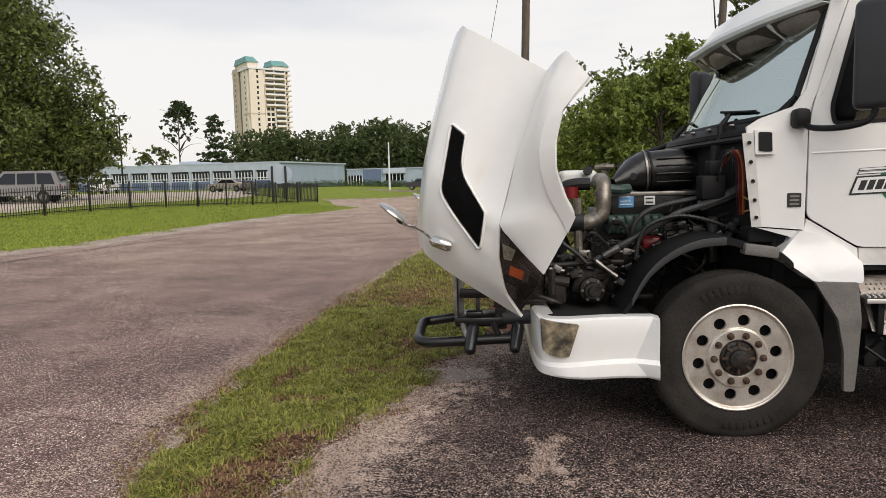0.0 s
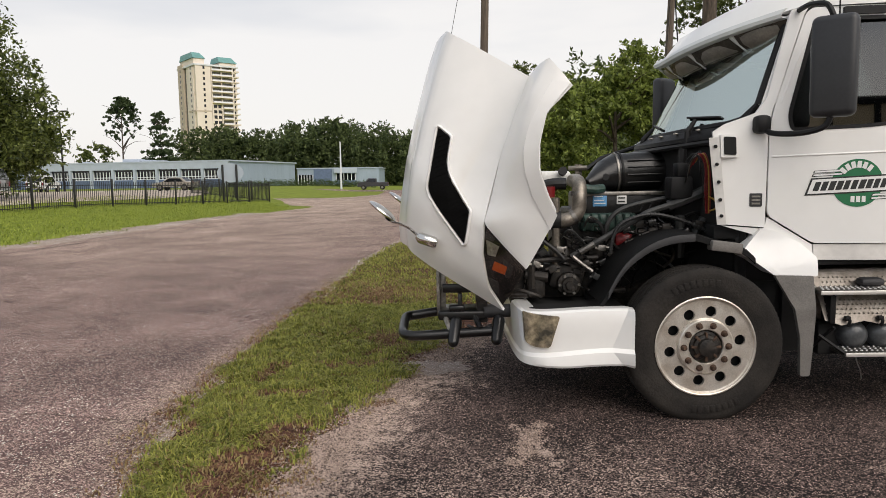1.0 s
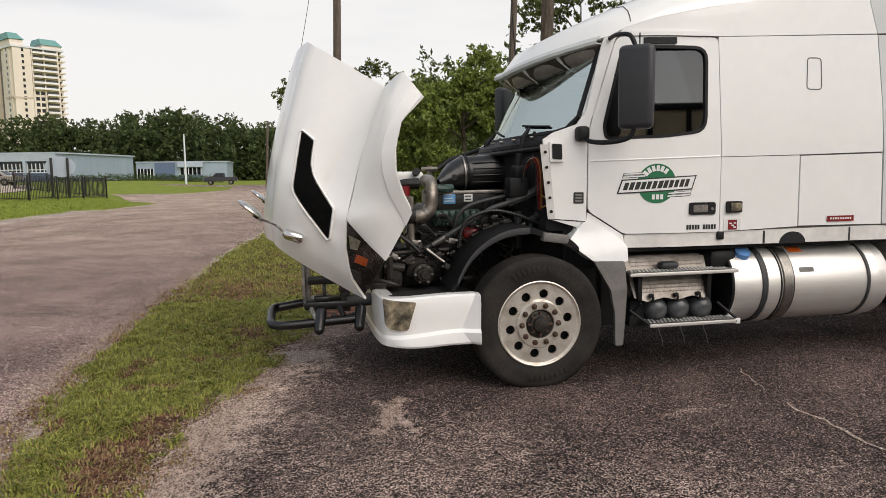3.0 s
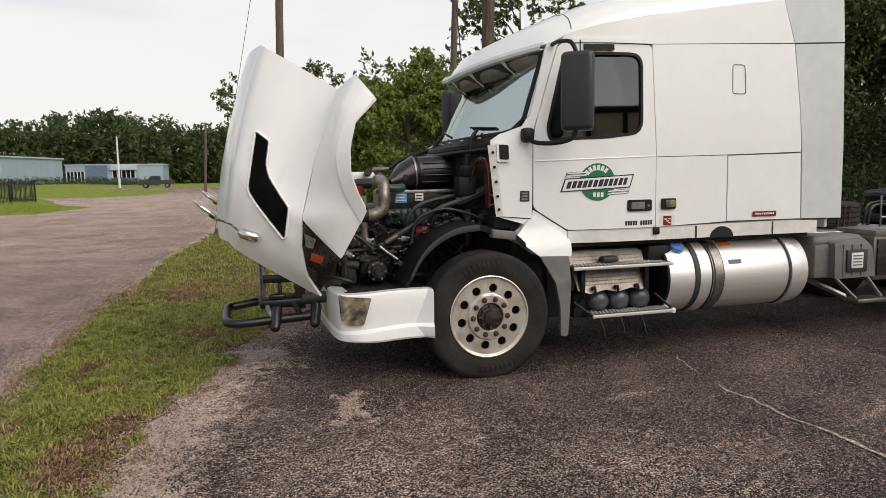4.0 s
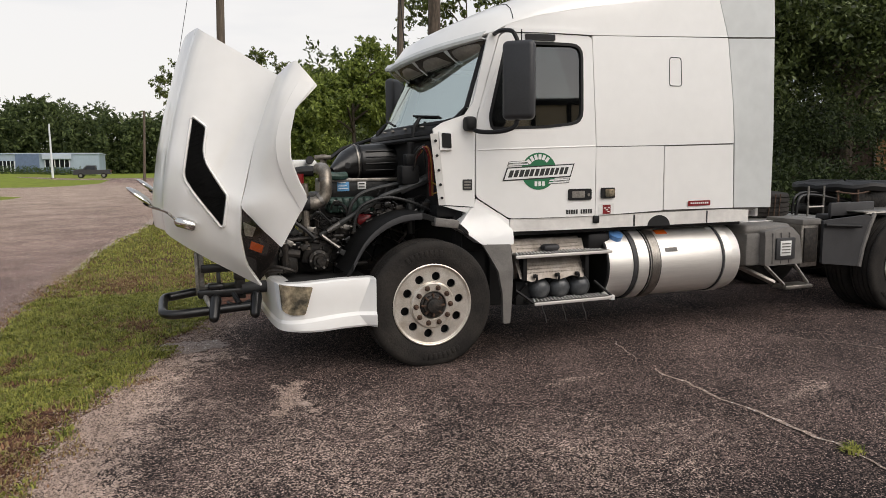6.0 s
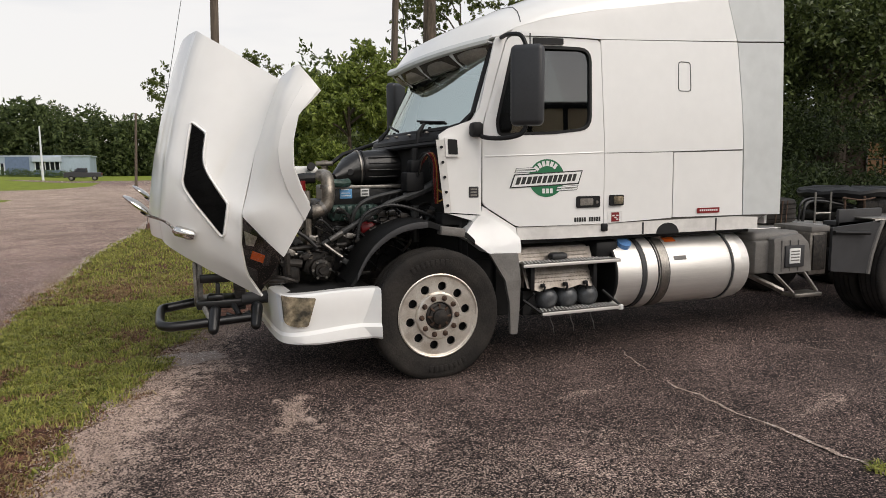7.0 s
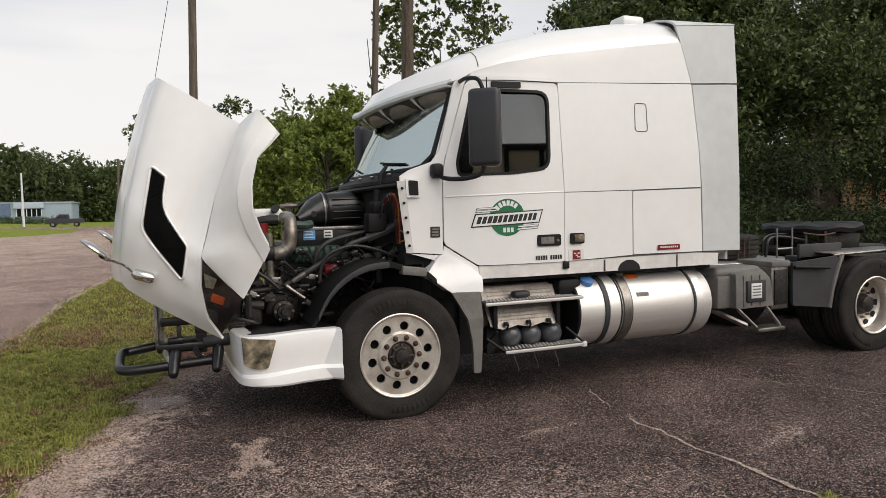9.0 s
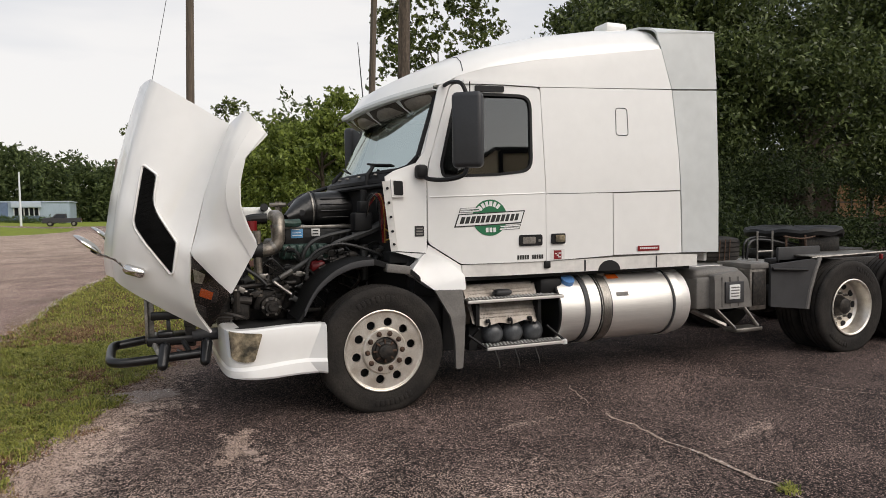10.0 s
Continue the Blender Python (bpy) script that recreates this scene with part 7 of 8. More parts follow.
for z, x in ((1.84, 0.118), (1.72, 0.13), (1.60, 0.145), (1.48, 0.158), (1.37, 0.17)):
    bm = bmesh.new()
    tube(bm, [(x, 0.232, z), (x - 0.004, 0.205, z)], 0.012, 8)
    part("bolt", bm, M_BLACK, jamb)
bm = bmesh.new()
panel(bm, rounded([(0.165, 1.905), (0.245, 1.90), (0.25, 1.78), (0.17, 1.785)], 0.012), cab_y, 0.03, (), 0, 0.035)
bump_stop = part("hood_latch_cup", bm, M_BLACK, truck, "black rubber latch cup in a white bracket")
bm = bmesh.new()
o = rounded([(0.145, 1.92), (0.265, 1.915), (0.27, 1.765), (0.15, 1.765)], 0.01)
panel(bm, o, cab_y, 0.03, [inset(o, 0.016)], 0, 0.028)
part("latch_bracket", bm, M_WHITE, bump_stop)

# black inner fender over the front wheel
ARCH = [(-0.68, 0.80), (-0.625, 0.88), (-0.56, 1.0), (-0.48, 1.10), (-0.35, 1.195), (-0.20, 1.25), (-0.05, 1.262), (0.10, 1.215), (0.27, 1.17), (0.36, 1.10)]
for far in (0, 1):
    bm = bmesh.new()
    line = bend([(x, 0, z) for x, z in ARCH], 3)
    rows = []
    for y, drop in ((0.10, 0.05), (0.105, 0.012), (0.13, 0.0), (0.40, -0.005), (0.62, 0.0), (0.64, 0.35)):
        rows.append([Vector((p.x, y if not far else 2 * MID - y, p.z - drop)) for p in line])
    sheet(bm, rows)
    solid(bm, 0.012)
    inner = part("inner_fender", bm, M_INNER, truck, "black plastic inner fender over the front wheel")
# Flange lighter than the liner: the edge highlight is put into its colour.
bm = bmesh.new()
line = bend([(x, 0, z) for x, z in ARCH[1:7]], 3)
sheet(bm, [[Vector((p.x, 0.094, p.z - 0.055)) for p in line], [Vector((p.x, 0.088, p.z - 0.03)) for p in line], [Vector((p.x, 0.094, p.z - 0.004)) for p in line]])
solid(bm, 0.01)
part("flange_highlight", bm, M_DKGREY, inner)
bm = bmesh.new()
box(bm, 0.05, 0.26, 0.06, 0.16, 1.135, 1.205, 0.012, Matrix.Translation((0.15, 0, 1.17)) @ Matrix.Rotation(radians(8), 4, "Y") @ Matrix.Translation((-0.15, 0, -1.17)))
part("fender_clip", bm, M_GREYPL, inner)
# Black boxes below the cab, shade put into their colour.
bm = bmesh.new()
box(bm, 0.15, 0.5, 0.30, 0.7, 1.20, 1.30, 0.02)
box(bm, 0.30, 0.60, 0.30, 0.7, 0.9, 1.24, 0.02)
part("cab_underside_shade", bm, M_DARK, truck)
# Added black sheet for the shade low in the engine bay.
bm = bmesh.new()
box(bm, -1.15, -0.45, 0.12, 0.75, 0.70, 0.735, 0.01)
part("bay_shade_sheet", bm, M_DARK, truck)
bm = bmesh.new()
tube(bm, bend([(-1.30, 0.30, 0.82), (-1.22, 0.25, 0.87), (-1.12, 0.22, 0.85), (-1.06, 0.25, 0.82)], 4), 0.014, 6)
tube(bm, [(-1.26, 0.28, 0.84), (-1.15, 0.24, 0.84)], 0.022, 8)
part("hood_hinge", bm, M_IRON, truck)


# ---- school, fence, cars, tower ----
def frame_at(x, y, z, deg):
    return Matrix.Translation((x, y, z)) @ Matrix.Rotation(radians(deg), 4, "Z")


SCH = frame_at(-38.5, 115.0, gz(-39, 115) - 0.3, -13.0)
school = thing("school_building", -39.2, 115, gz(-39, 115), "long low blue-grey school building with strip windows", "building")


def lbox(bm, m, *a, bevel=0.0):
    return box(bm, *a, bevel, m)


bm = bmesh.new()
lbox(bm, SCH, -44.4, 0, 0.25, 26, 0, 4.75)
part("wall", bm, M_BLUEWALL, school, "blue-grey clad end wall")
bm = bmesh.new()
lbox(bm, SCH, -44.7, 0.3, -0.35, 26.3, 4.72, 4.95)
part("roof", bm, M_FASCIA, school)
bm = bmesh.new()
lbox(bm, SCH, -44.6, 0.04, -0.30, 0.28, 3.55, 4.73)
part("fascia", bm, M_FASCIA, school, "pale blue fascia band")
bm = bmesh.new()
lbox(bm, SCH, -44.5, 0.02, -0.10, 0.26, 0, 1.75)
part("lower_wall", bm, M_BLUEDEEP, school, "deep blue wall below the windows")
BAY = 4.45
for k in range(10):
    x1 = -0.5 - k * BAY
    bm = bmesh.new()
    lbox(bm, SCH, x1 - 0.22, x1 + 0.22, -0.42, 0.26, 0, 3.6)
    part("pilaster", bm, M_FASCIA, school)
    if k > 8:
        break
    bm = bmesh.new()
    lbox(bm, SCH, x1 - BAY + 0.22, x1 - 0.22, 0.10, 0.24, 1.75, 3.55)
    wnd = part("window", bm, M_WINDARK, school, "dark strip window with white bars")
    for i in range(7):
        bm = bmesh.new()
        xx = x1 - 0.28 - i * (BAY - 0.56) / 6
        lbox(bm, SCH, xx - 0.06, xx + 0.06, 0.02, 0.11, 1.78, 3.2)
        part("mullion", bm, M_FRAMEWHITE, wnd)
    bm = bmesh.new()
    lbox(bm, SCH, x1 - BAY + 0.22, x1 - 0.22, 0.01, 0.10, 2.15, 2.27)
    lbox(bm, SCH, x1 - BAY + 0.22, x1 - 0.22, 0.01, 0.10, 1.75, 1.85)
    part("transom", bm, M_FRAMEWHITE, wnd)
for x0, x1, h in ((-27, -23.5, 0.8), (-22.8, -21.0, 0.6), (-20.5, -18.5, 0.45), (-36, -35, 0.5)):
    bm = bmesh.new()
    lbox(bm, SCH, x0, x1, 8, 10, 4.95, 4.95 + h, bevel=0.05)
    part("roof_unit", bm, M_FASCIA, school, "grey rooftop unit")

annex = thing("school_annex", -22, 150, 0, "low blue-grey school wing with a glazed entrance", "building")
A0 = frame_at(-34.2, 150.0, 0.0, 0)
bm = bmesh.new()
lbox(bm, A0, 0, 18.1, 0.2, 14, 0, 4.2)
part("wall", bm, M_BLUEWALL, annex)
bm = bmesh.new()
lbox(bm, A0, -0.2, 18.3, 0.0, 14, 4.2, 4.4)
part("roof", bm, M_FASCIA, annex)
for x0, x1, z0, z1, mat, nm in ((0.2, 3.4, 0, 2.9, M_WINDARK, "entrance"), (3.6, 7.6, 0, 4.19, M_BLUEDEEP, "dark_wall"), (8.6, 12.8, 1.6, 3.1, M_WINDARK, "window"), (8.4, 13.0, 0, 1.55, M_BLUEDEEP, "dark_wall")):
    bm = bmesh.new()
    lbox(bm, A0, x0, x1, 0.06, 0.22, z0, z1)
    w = part(nm, bm, mat, annex)
    if nm != "dark_wall":
        for i in range(6):
            bm = bmesh.new()
            xx = x0 + (x1 - x0) * i / 5
            lbox(bm, A0, xx - 0.07, xx + 0.07, -0.02, 0.07, z0, z1)
            part("mullion", bm, M_FRAMEWHITE, w)
bm = bmesh.new()
lbox(bm, A0, 8.2, 13.2, -0.5, 0.2, 3.2, 4.19)
part("fascia", bm, M_FASCIA, annex)

hedge = []
rnd = random.Random(8)
for k in range(40):
    x = -38 + 22 * k / 39
    hedge.append((x, 114 + 33 * max(0, (x + 36) / 20) * 0.6 + rnd.uniform(-0.4, 0.4), 0.55 + gz(x, 115) * 0.6, 0.8, 0.7, 0.75 * rnd.uniform(0.7, 1.1)))
foliage("hedge_row", crown_spots(hedge, 9000, 61, 0.4, 2, 0.0), 0.14, M_BUSH, seed=61, thing_tags=("low clipped green hedge along the school wall", "hedge", "", "stuff"))

# tower far behind
tower = thing("apartment_tower", -149.2, 415, 0, "tall cream apartment tower with green metal roofs", "building")
T0 = frame_at(-147.9, 415.0, -2.0, 40.0)  # its corner; x along the balcony front, y along the narrow side
FL, SD, FLOOR = 25.0, 27.4, 3.2


def tower_part(name, mat, *boxes, label="", parent=None):
    b = bmesh.new()
    for q in boxes:
        lbox(b, T0, *q)
    return part(name, b, mat, parent or tower, label)


tower_part("wall", M_TOWER, (0.0, FL, 0.0, SD, 0, 73.5))
tower_part("side_wing", M_TOWERSHADE, (-1.4, 0.4, 17.5, SD - 1.5, 0, 75.0), label="buff side wing with shade put into its colour")
tower_part("bay", M_TOWER, (-1.0, 1.6, 2.5, 10.0, 0, 72.0))
tower_part("corner_bay", M_TOWER, (-0.5, 8.6, -0.9, 0.4, 0, 72.4))
# Grey strips on the wall face stand for shade in upright recesses.
tower_part("gap_shade_strip", M_GREYPL, (8.7, 9.4, -0.12, 0.1, 0, 50.5))
tower_part("side_shade_strip", M_GREYPL, (-0.12, 0.1, 15.6, 17.4, 0, 73.0))
tower_part("cornice", M_FRAMEWHITE, (-1.2, FL + 0.9, -1.3, SD + 0.5, 72.6, 73.6), label="pale projecting roof cornice")
for z in (27.0, 45.5):
    tower_part("band", M_TOWERSHADE, (-1.15, 8.7, -1.0, -0.85, z, z + 0.9), (-1.15, -1.02, -0.95, 10.1, z, z + 0.9))
for x0, x1, y0, y1, lo, hi in ((-1.2, 6.5, 0.6, SD - 4, 73.6, 77.0), (14.2, FL + 0.7, -0.8, 14.0, 73.6, 75.4)):
    tower_part("penthouse", M_TOWER, (x0 + 0.6, x1 - 0.6, y0 + 0.6, y1 - 0.6, lo, hi))
    bm = bmesh.new()
    r0 = [T0 @ Vector(p) for p in ((x0, y0, hi), (x1, y0, hi), (x1, y1, hi), (x0, y1, hi))]
    r1 = [T0 @ Vector(p) for p in ((x0 + 0.5, y0 + 3.0, hi + 3.6), (x1 - 2.5, y0 + 3.0, hi + 3.6), (x1 - 2.5, y1 - 2, hi + 3.6), (x0 + 0.5, y1 - 2, hi + 3.6))]
    vs = sheet(bm, [r0, r1], True)
    bm.faces.new(vs[1])
    part("roof", bm, M_COPPER, tower, "green metal hip roof", 5)
for f in range(22):
    z = 3.4 + f * FLOOR
    for q in ((-1.06, -0.98, 5.0, 6.4), (-1.46, -1.38, 21.0, 22.2)):
        tower_part("window", M_WINDARK, (*q, z, z + 1.7))
    tower_part("window", M_WINDARK, (3.9, 5.1, -0.98, -0.88, z, z + 1.7))
    if f < 15:
        for x0 in (10.2, 12.9):
            tower_part("window", M_WINDARK, (x0, x0 + 1.9, -0.08, 0.05, z, z + 1.9))
    b0 = 15.6 if f < 15 else 9.2
    for x0, x1 in ((b0, 22.4),):
        # Grey plate on the wall, painted shade behind the balcony.
        tower_part("recess", M_GREYPL, (x0, x1, -0.07, 0.05, z - 0.1, z + 2.1))
        bal = tower_part("balcony", M_TOWER, (x0, x1 - 0.6, -2.0, 0.0, z - 0.55, z - 0.15), (x0 + 0.4, x1 - 1.2, -2.5, -1.9, z - 0.55, z - 0.2))
        tower_part("railing", M_FRAMEWHITE, (x0 + 0.1, x1 - 0.7, -2.0, -1.9, z - 0.15, z + 0.65), parent=bal)
    tower_part("end_balcony", M_TOWER, (23.4, FL + 1.6, -1.0, 2.6, z - 0.5, z + 0.3))
    tower_part("window", M_WINDARK, (22.9, 24.2, -0.06, 0.05, z, z + 1.7))
for x in (9.2, 15.3, 22.5):
    tower_part("pier", M_TOWER, (x - 0.35, x + 0.35, -0.9, 0.02, 0, 72.5))

# fence: rails, posts and pickets in runs
FENCE = [(-31.0, 12.5), (-24.3, 25.8), (-15.3, 49.5), (-25.1, 60.0)]
fence = thing("fence", -24.3, 25.8, gz(-24.3, 25.8), "black metal picket fence along the school lawn", "fence")
PIT = finish((lambda b: (box(b, -0.012, 0.012, -0.012, 0.012, 0.06, 1.42), b)[1])(bmesh.new()), M_FENCE, "picket")
POST = finish((lambda b: (box(b, -0.05, 0.05, -0.05, 0.05, -0.1, 1.56, 0.01), b)[1])(bmesh.new()), M_FENCE, "post")
made = 0
far_pickets = bmesh.new()
for (xa, ya), (xb, yb) in zip(FENCE, FENCE[1:]):
    a, b = Vector((xa, ya, 0)), Vector((xb, yb, 0))
    ln = (b - a).length
    n = int(ln / 2.4)
    for k in range(n + 1):
        p = a.lerp(b, k / n)
        ob = new("post", POST)
        ob.parent = fence
        ob.location = p + Vector((0, 0, gz(p.x, p.y))) - fence.location
    m = int(ln / 0.13)
    for k in range(m):
        p = a.lerp(b, (k + 0.5) / m)
        z = gz(p.x, p.y)
        if 24 < p.y < 46 and made < 290 and xa < -20 and yb > 25.8 or (made < 290 and 24 < p.y < 26):
            ob = new("picket", PIT)
            ob.parent = fence
            ob.location = p + Vector((0, 0, z)) - fence.location
            made += 1
        else:
            box(far_pickets, p.x - 0.012, p.x + 0.012, p.y - 0.012, p.y + 0.012, z + 0.06, z + 1.42)
    for h in (0.16, 1.22):
        bm = bmesh.new()
        tube(bm, [(p.x, p.y, gz(p.x, p.y) + h) for p in [a.lerp(b, k / 8) for k in range(9)]], 0.024, 6)
        part("rail", bm, M_FENCE, fence)
tagged(part("far_picket", far_pickets, M_FENCE, fence), kind="stuff")

# round sign seen from behind
sg = thing("round_sign", -18.0, 48.4, gz(-18, 48.4), "pale round sign board on two dark posts, seen from behind", "sign")
for x in (-18.5, -17.45):
    bm = bmesh.new()
    box(bm, x - 0.07, x + 0.07, 48.33, 48.47, 0.0, 2.95, 0.01)
    part("post", bm, M_FENCE, sg)
bm = bmesh.new()
spin(bm, [(0.0, 0.0), (1.0, 0.0), (1.0, 0.05), (0.0, 0.05)], 0, 0, 0, 40)
for v in bm.verts:
    v.co = Vector((-17.95 + v.co.x * 1.0, 48.5 + v.co.y, 2.32 + v.co.z * 0.72))
part("board", bm, M_FASCIA, sg)

# street lamp behind the oak
lm = thing("street_lamp", -47.8, 80, gz(-47, 80), "tall dark double-headed parking lot lamp", "street lamp")
bm = bmesh.new()
tube(bm, [(-47.8, 80, 0), (-47.8, 80, 10.3)], [0.12, 0.08], 8)
part("pole", bm, M_BLACK, lm)
for s in (-1, 1):
    bm = bmesh.new()
    box(bm, -47.8 + s * 0.65 - 0.4, -47.8 + s * 0.65 + 0.4, 79.8, 80.2, 10.25, 10.45, 0.03)
    part("lamp_head", bm, M_BLACK, lm)


def car(name, x, y, deg, kind, paint, label):
    """A parked car built along its own x, front at +x."""
    m = frame_at(x, y, gz(x, y) + 0.03, deg)
    L, H, W = {"suv": (5.1, 1.92, 1.95), "sedan": (4.7, 1.45, 1.8), "pickup": (4.9, 1.7, 1.8)}[kind]
    hl = L / 2
    prof = {"suv": [(-hl, 0.45), (-hl, 1.15), (-hl + 0.25, 1.85), (-hl + 0.5, 1.92), (0.55, 1.90), (1.15, 1.25), (hl - 0.1, 1.12), (hl, 0.9), (hl, 0.45)],
            "sedan": [(-hl, 0.4), (-hl, 0.95), (-hl + 0.8, 1.0), (-hl + 1.35, 1.42), (0.35, 1.45), (1.1, 0.98), (hl - 0.1, 0.8), (hl, 0.4)],
            "pickup": [(-hl, 0.55), (-hl, 1.18), (-0.55, 1.18), (-0.5, 1.80), (0.65, 1.82), (1.25, 1.28), (hl - 0.1, 1.18), (hl, 0.95), (hl, 0.5)]}[kind]
    glassp = {"suv": [(-hl + 0.3, 1.14), (-hl + 0.5, 1.84), (0.5, 1.84), (1.02, 1.18)], "sedan": [(-hl + 1.05, 1.0), (-hl + 1.45, 1.36), (0.3, 1.38), (0.9, 1.0)], "pickup": [(-0.40, 1.25), (-0.38, 1.72), (0.58, 1.73), (1.0, 1.28)]}[kind]
    t = thing(name, x, y, gz(x, y), label, "car" if kind != "pickup" else "pickup truck", "parked cars")
    bm = bmesh.new()
    n = len(prof)
    rows = []
    for yy, k in ((-W / 2, 0.94), (-W / 2 + 0.1, 1.0), (W / 2 - 0.1, 1.0), (W / 2, 0.94)):
        rows.append([m @ Vector((px_ * (0.985 if k < 1 else 1), yy * (1 - 0.12 * max(0, pz - 1.1) / 0.8), 0.45 + (pz - 0.45) * k)) for px_, pz in prof])
    vs = sheet(bm, rows, True)
    bm.faces.new(vs[0])
    bm.faces.new(vs[-1])
    body = part("body", bm, paint, t, "", 30)
    panes = [glassp]
    if kind == "suv":
        panes = [[(-hl + 0.28, 1.14), (-hl + 0.48, 1.80), (-hl + 1.25, 1.82), (-hl + 1.25, 1.15)], [(-hl + 1.35, 1.15), (-hl + 1.35, 1.82), (-hl + 2.3, 1.82), (-hl + 2.3, 1.16)], [(-hl + 2.4, 1.16), (-hl + 2.4, 1.82), (0.42, 1.82), (0.95, 1.18)]]
    for s, glassp in [(s, g) for s in (-1, 1) for g in panes]:
        bm = bmesh.new()
        pts = [m @ Vector((gx, s * (W / 2 * (1 - 0.12 * max(0, gzz - 1.1) / 0.8) + 0.012), gzz * 0.97)) for gx, gzz in glassp]
        bm.faces.new([bm.verts.new(p) for p in pts])
        solid(bm, 0.01)
        part("side_window", bm, M_WINDARK, body)
    bm = bmesh.new()
    ends = {"suv": [(-hl - 0.01, 1.2), (-hl + 0.22, 1.8)], "sedan": [(-hl + 0.85, 1.03), (-hl + 1.33, 1.4)], "pickup": [(0.72, 1.78), (1.2, 1.33)]}[kind]
    bm.faces.new([bm.verts.new(m @ Vector((ex - 0.012, sy * (W / 2 - 0.25), ez + 0.02))) for ex, ez, sy in ((*ends[0], -1), (*ends[0], 1), (*ends[1], 1), (*ends[1], -1))])
    part("end_window", bm, M_WINDARK, body)
    for wx in (-hl + 0.95, hl - 0.95):
        for s in (-1, 1):
            bm = bmesh.new()
            spin(bm, [(0.0, -0.10), (0.2, -0.10), (0.24, -0.11), (0.34, -0.11), (0.36, -0.09), (0.36, 0.1), (0.0, 0.1)], 0, 0, 0, 20)
            bmesh.ops.transform(bm, matrix=m @ Matrix.Translation((wx, s * (W / 2 - 0.08), 0.36)) @ (Matrix.Rotation(math.pi, 4, "Z") if s > 0 else Matrix.Identity(4)), verts=bm.verts)
            wh = part("wheel", bm, M_TYRE, t)
            bm = bmesh.new()
            spin(bm, [(0.0, -0.115), (0.19, -0.115), (0.21, -0.10)], 0, 0, 0, 16)
            bmesh.ops.transform(bm, matrix=m @ Matrix.Translation((wx, s * (W / 2 - 0.08), 0.36)) @ (Matrix.Rotation(math.pi, 4, "Z") if s > 0 else Matrix.Identity(4)), verts=bm.verts)
            part("rim", bm, M_STEEL, wh)
    bm = bmesh.new()
    box(bm, -hl - 0.06, -hl + 0.05, -W / 2 + 0.05, W / 2 - 0.05, 0.42, 0.62, 0.03, m)
    part("bumper", bm, M_CHROME if kind != "sedan" else paint, t)
    for s in (-1, 1):
        bm = bmesh.new()
        box(bm, -hl - 0.02, -hl + 0.03, s * (W / 2 - 0.14) - 0.07, s * (W / 2 - 0.14) + 0.07, 0.8, 1.1, 0.01, m)
        part("tail_lamp", bm, M_RED, t)
    return t


car("parked_suv", -29.9, 35.6, 196, "suv", M_CARSILVER, "dusty silver sport utility vehicle parked behind the fence")
car("parked_suv", -35.9, 39.5, 200, "suv", M_CARGREY, "dark sport utility vehicle parked behind the fence")
car("parked_car", -31.2, 72.0, 175, "sedan", M_CARTAN, "pale tan sedan parked before the school")
car("parked_pickup", -13.2, 108.0, 181, "pickup", M_CARGREY, "dark grey pickup truck parked at the road end")
car("parked_van", -48.0, 76.0, 100, "suv", M_LABEL, "white van parked by the school")

# house behind the oaks
house = thing("brick_house", 47, 33, 0, "brick house with warmly lit windows among the oaks", "building")
bm = bmesh.new()
box(bm, 42.0, 58, 31.0, 40, -0.3, 3.6)
part("wall", bm, M_BRICK, house)
bm = bmesh.new()
sheet(bm, [[(41.5, 30.4, 3.55), (58.5, 30.4, 3.55)], [(41.5, 35.5, 6.0), (58.5, 35.5, 6.0)], [(41.5, 40.6, 3.55), (58.5, 40.6, 3.55)]])
solid(bm, 0.15)
part("roof", bm, M_ROOFDARK, house)
M_LIT = bpy.data.materials.new("lit_window")
M_LIT.use_nodes = True
lb = M_LIT.node_tree.nodes["Principled BSDF"]
lb.inputs["Base Color"].default_value = (0.12, 0.055, 0.02, 1)
lb.inputs["Emission Color"].default_value = (1.0, 0.45, 0.12, 1)
lb.inputs["Emission Strength"].default_value = 0.05
for x0, x1 in ((45.2, 48.6), (49.2, 52.6)):
    bm = bmesh.new()
    box(bm, x0, x1, 30.93, 31.02, 0.7, 3.2)
    w = part("window", bm, M_LIT, house, "warm orange lit window")
    for x in (x0, (x0 + x1) / 2, x1):
        bm = bmesh.new()
        box(bm, x - 0.07, x + 0.07, 30.86, 30.95, 0.7, 3.2)
        part("mullion", bm, M_GREYPL, w)
    for z in (0.72, 1.9, 3.18):
        bm = bmesh.new()
        box(bm, x0, x1, 30.87, 30.94, z - 0.05, z + 0.05)
        part("transom", bm, M_ROOFDARK, w)

# depot behind the camera, mirrored in the cab glass
depot = thing("depot_building", 16, -16, 0, "tan depot building with large gridded windows", "building")
bm = bmesh.new()
box(bm, 5.1, 40, -26, -15.2, -0.2, 4.55)
part("wall", bm, M_TANWALL, depot)
bm = bmesh.new()
box(bm, 5.0, 40.4, -26.3, -15.1, 4.55, 4.65)
part("roof", bm, M_ROOFDARK, depot)
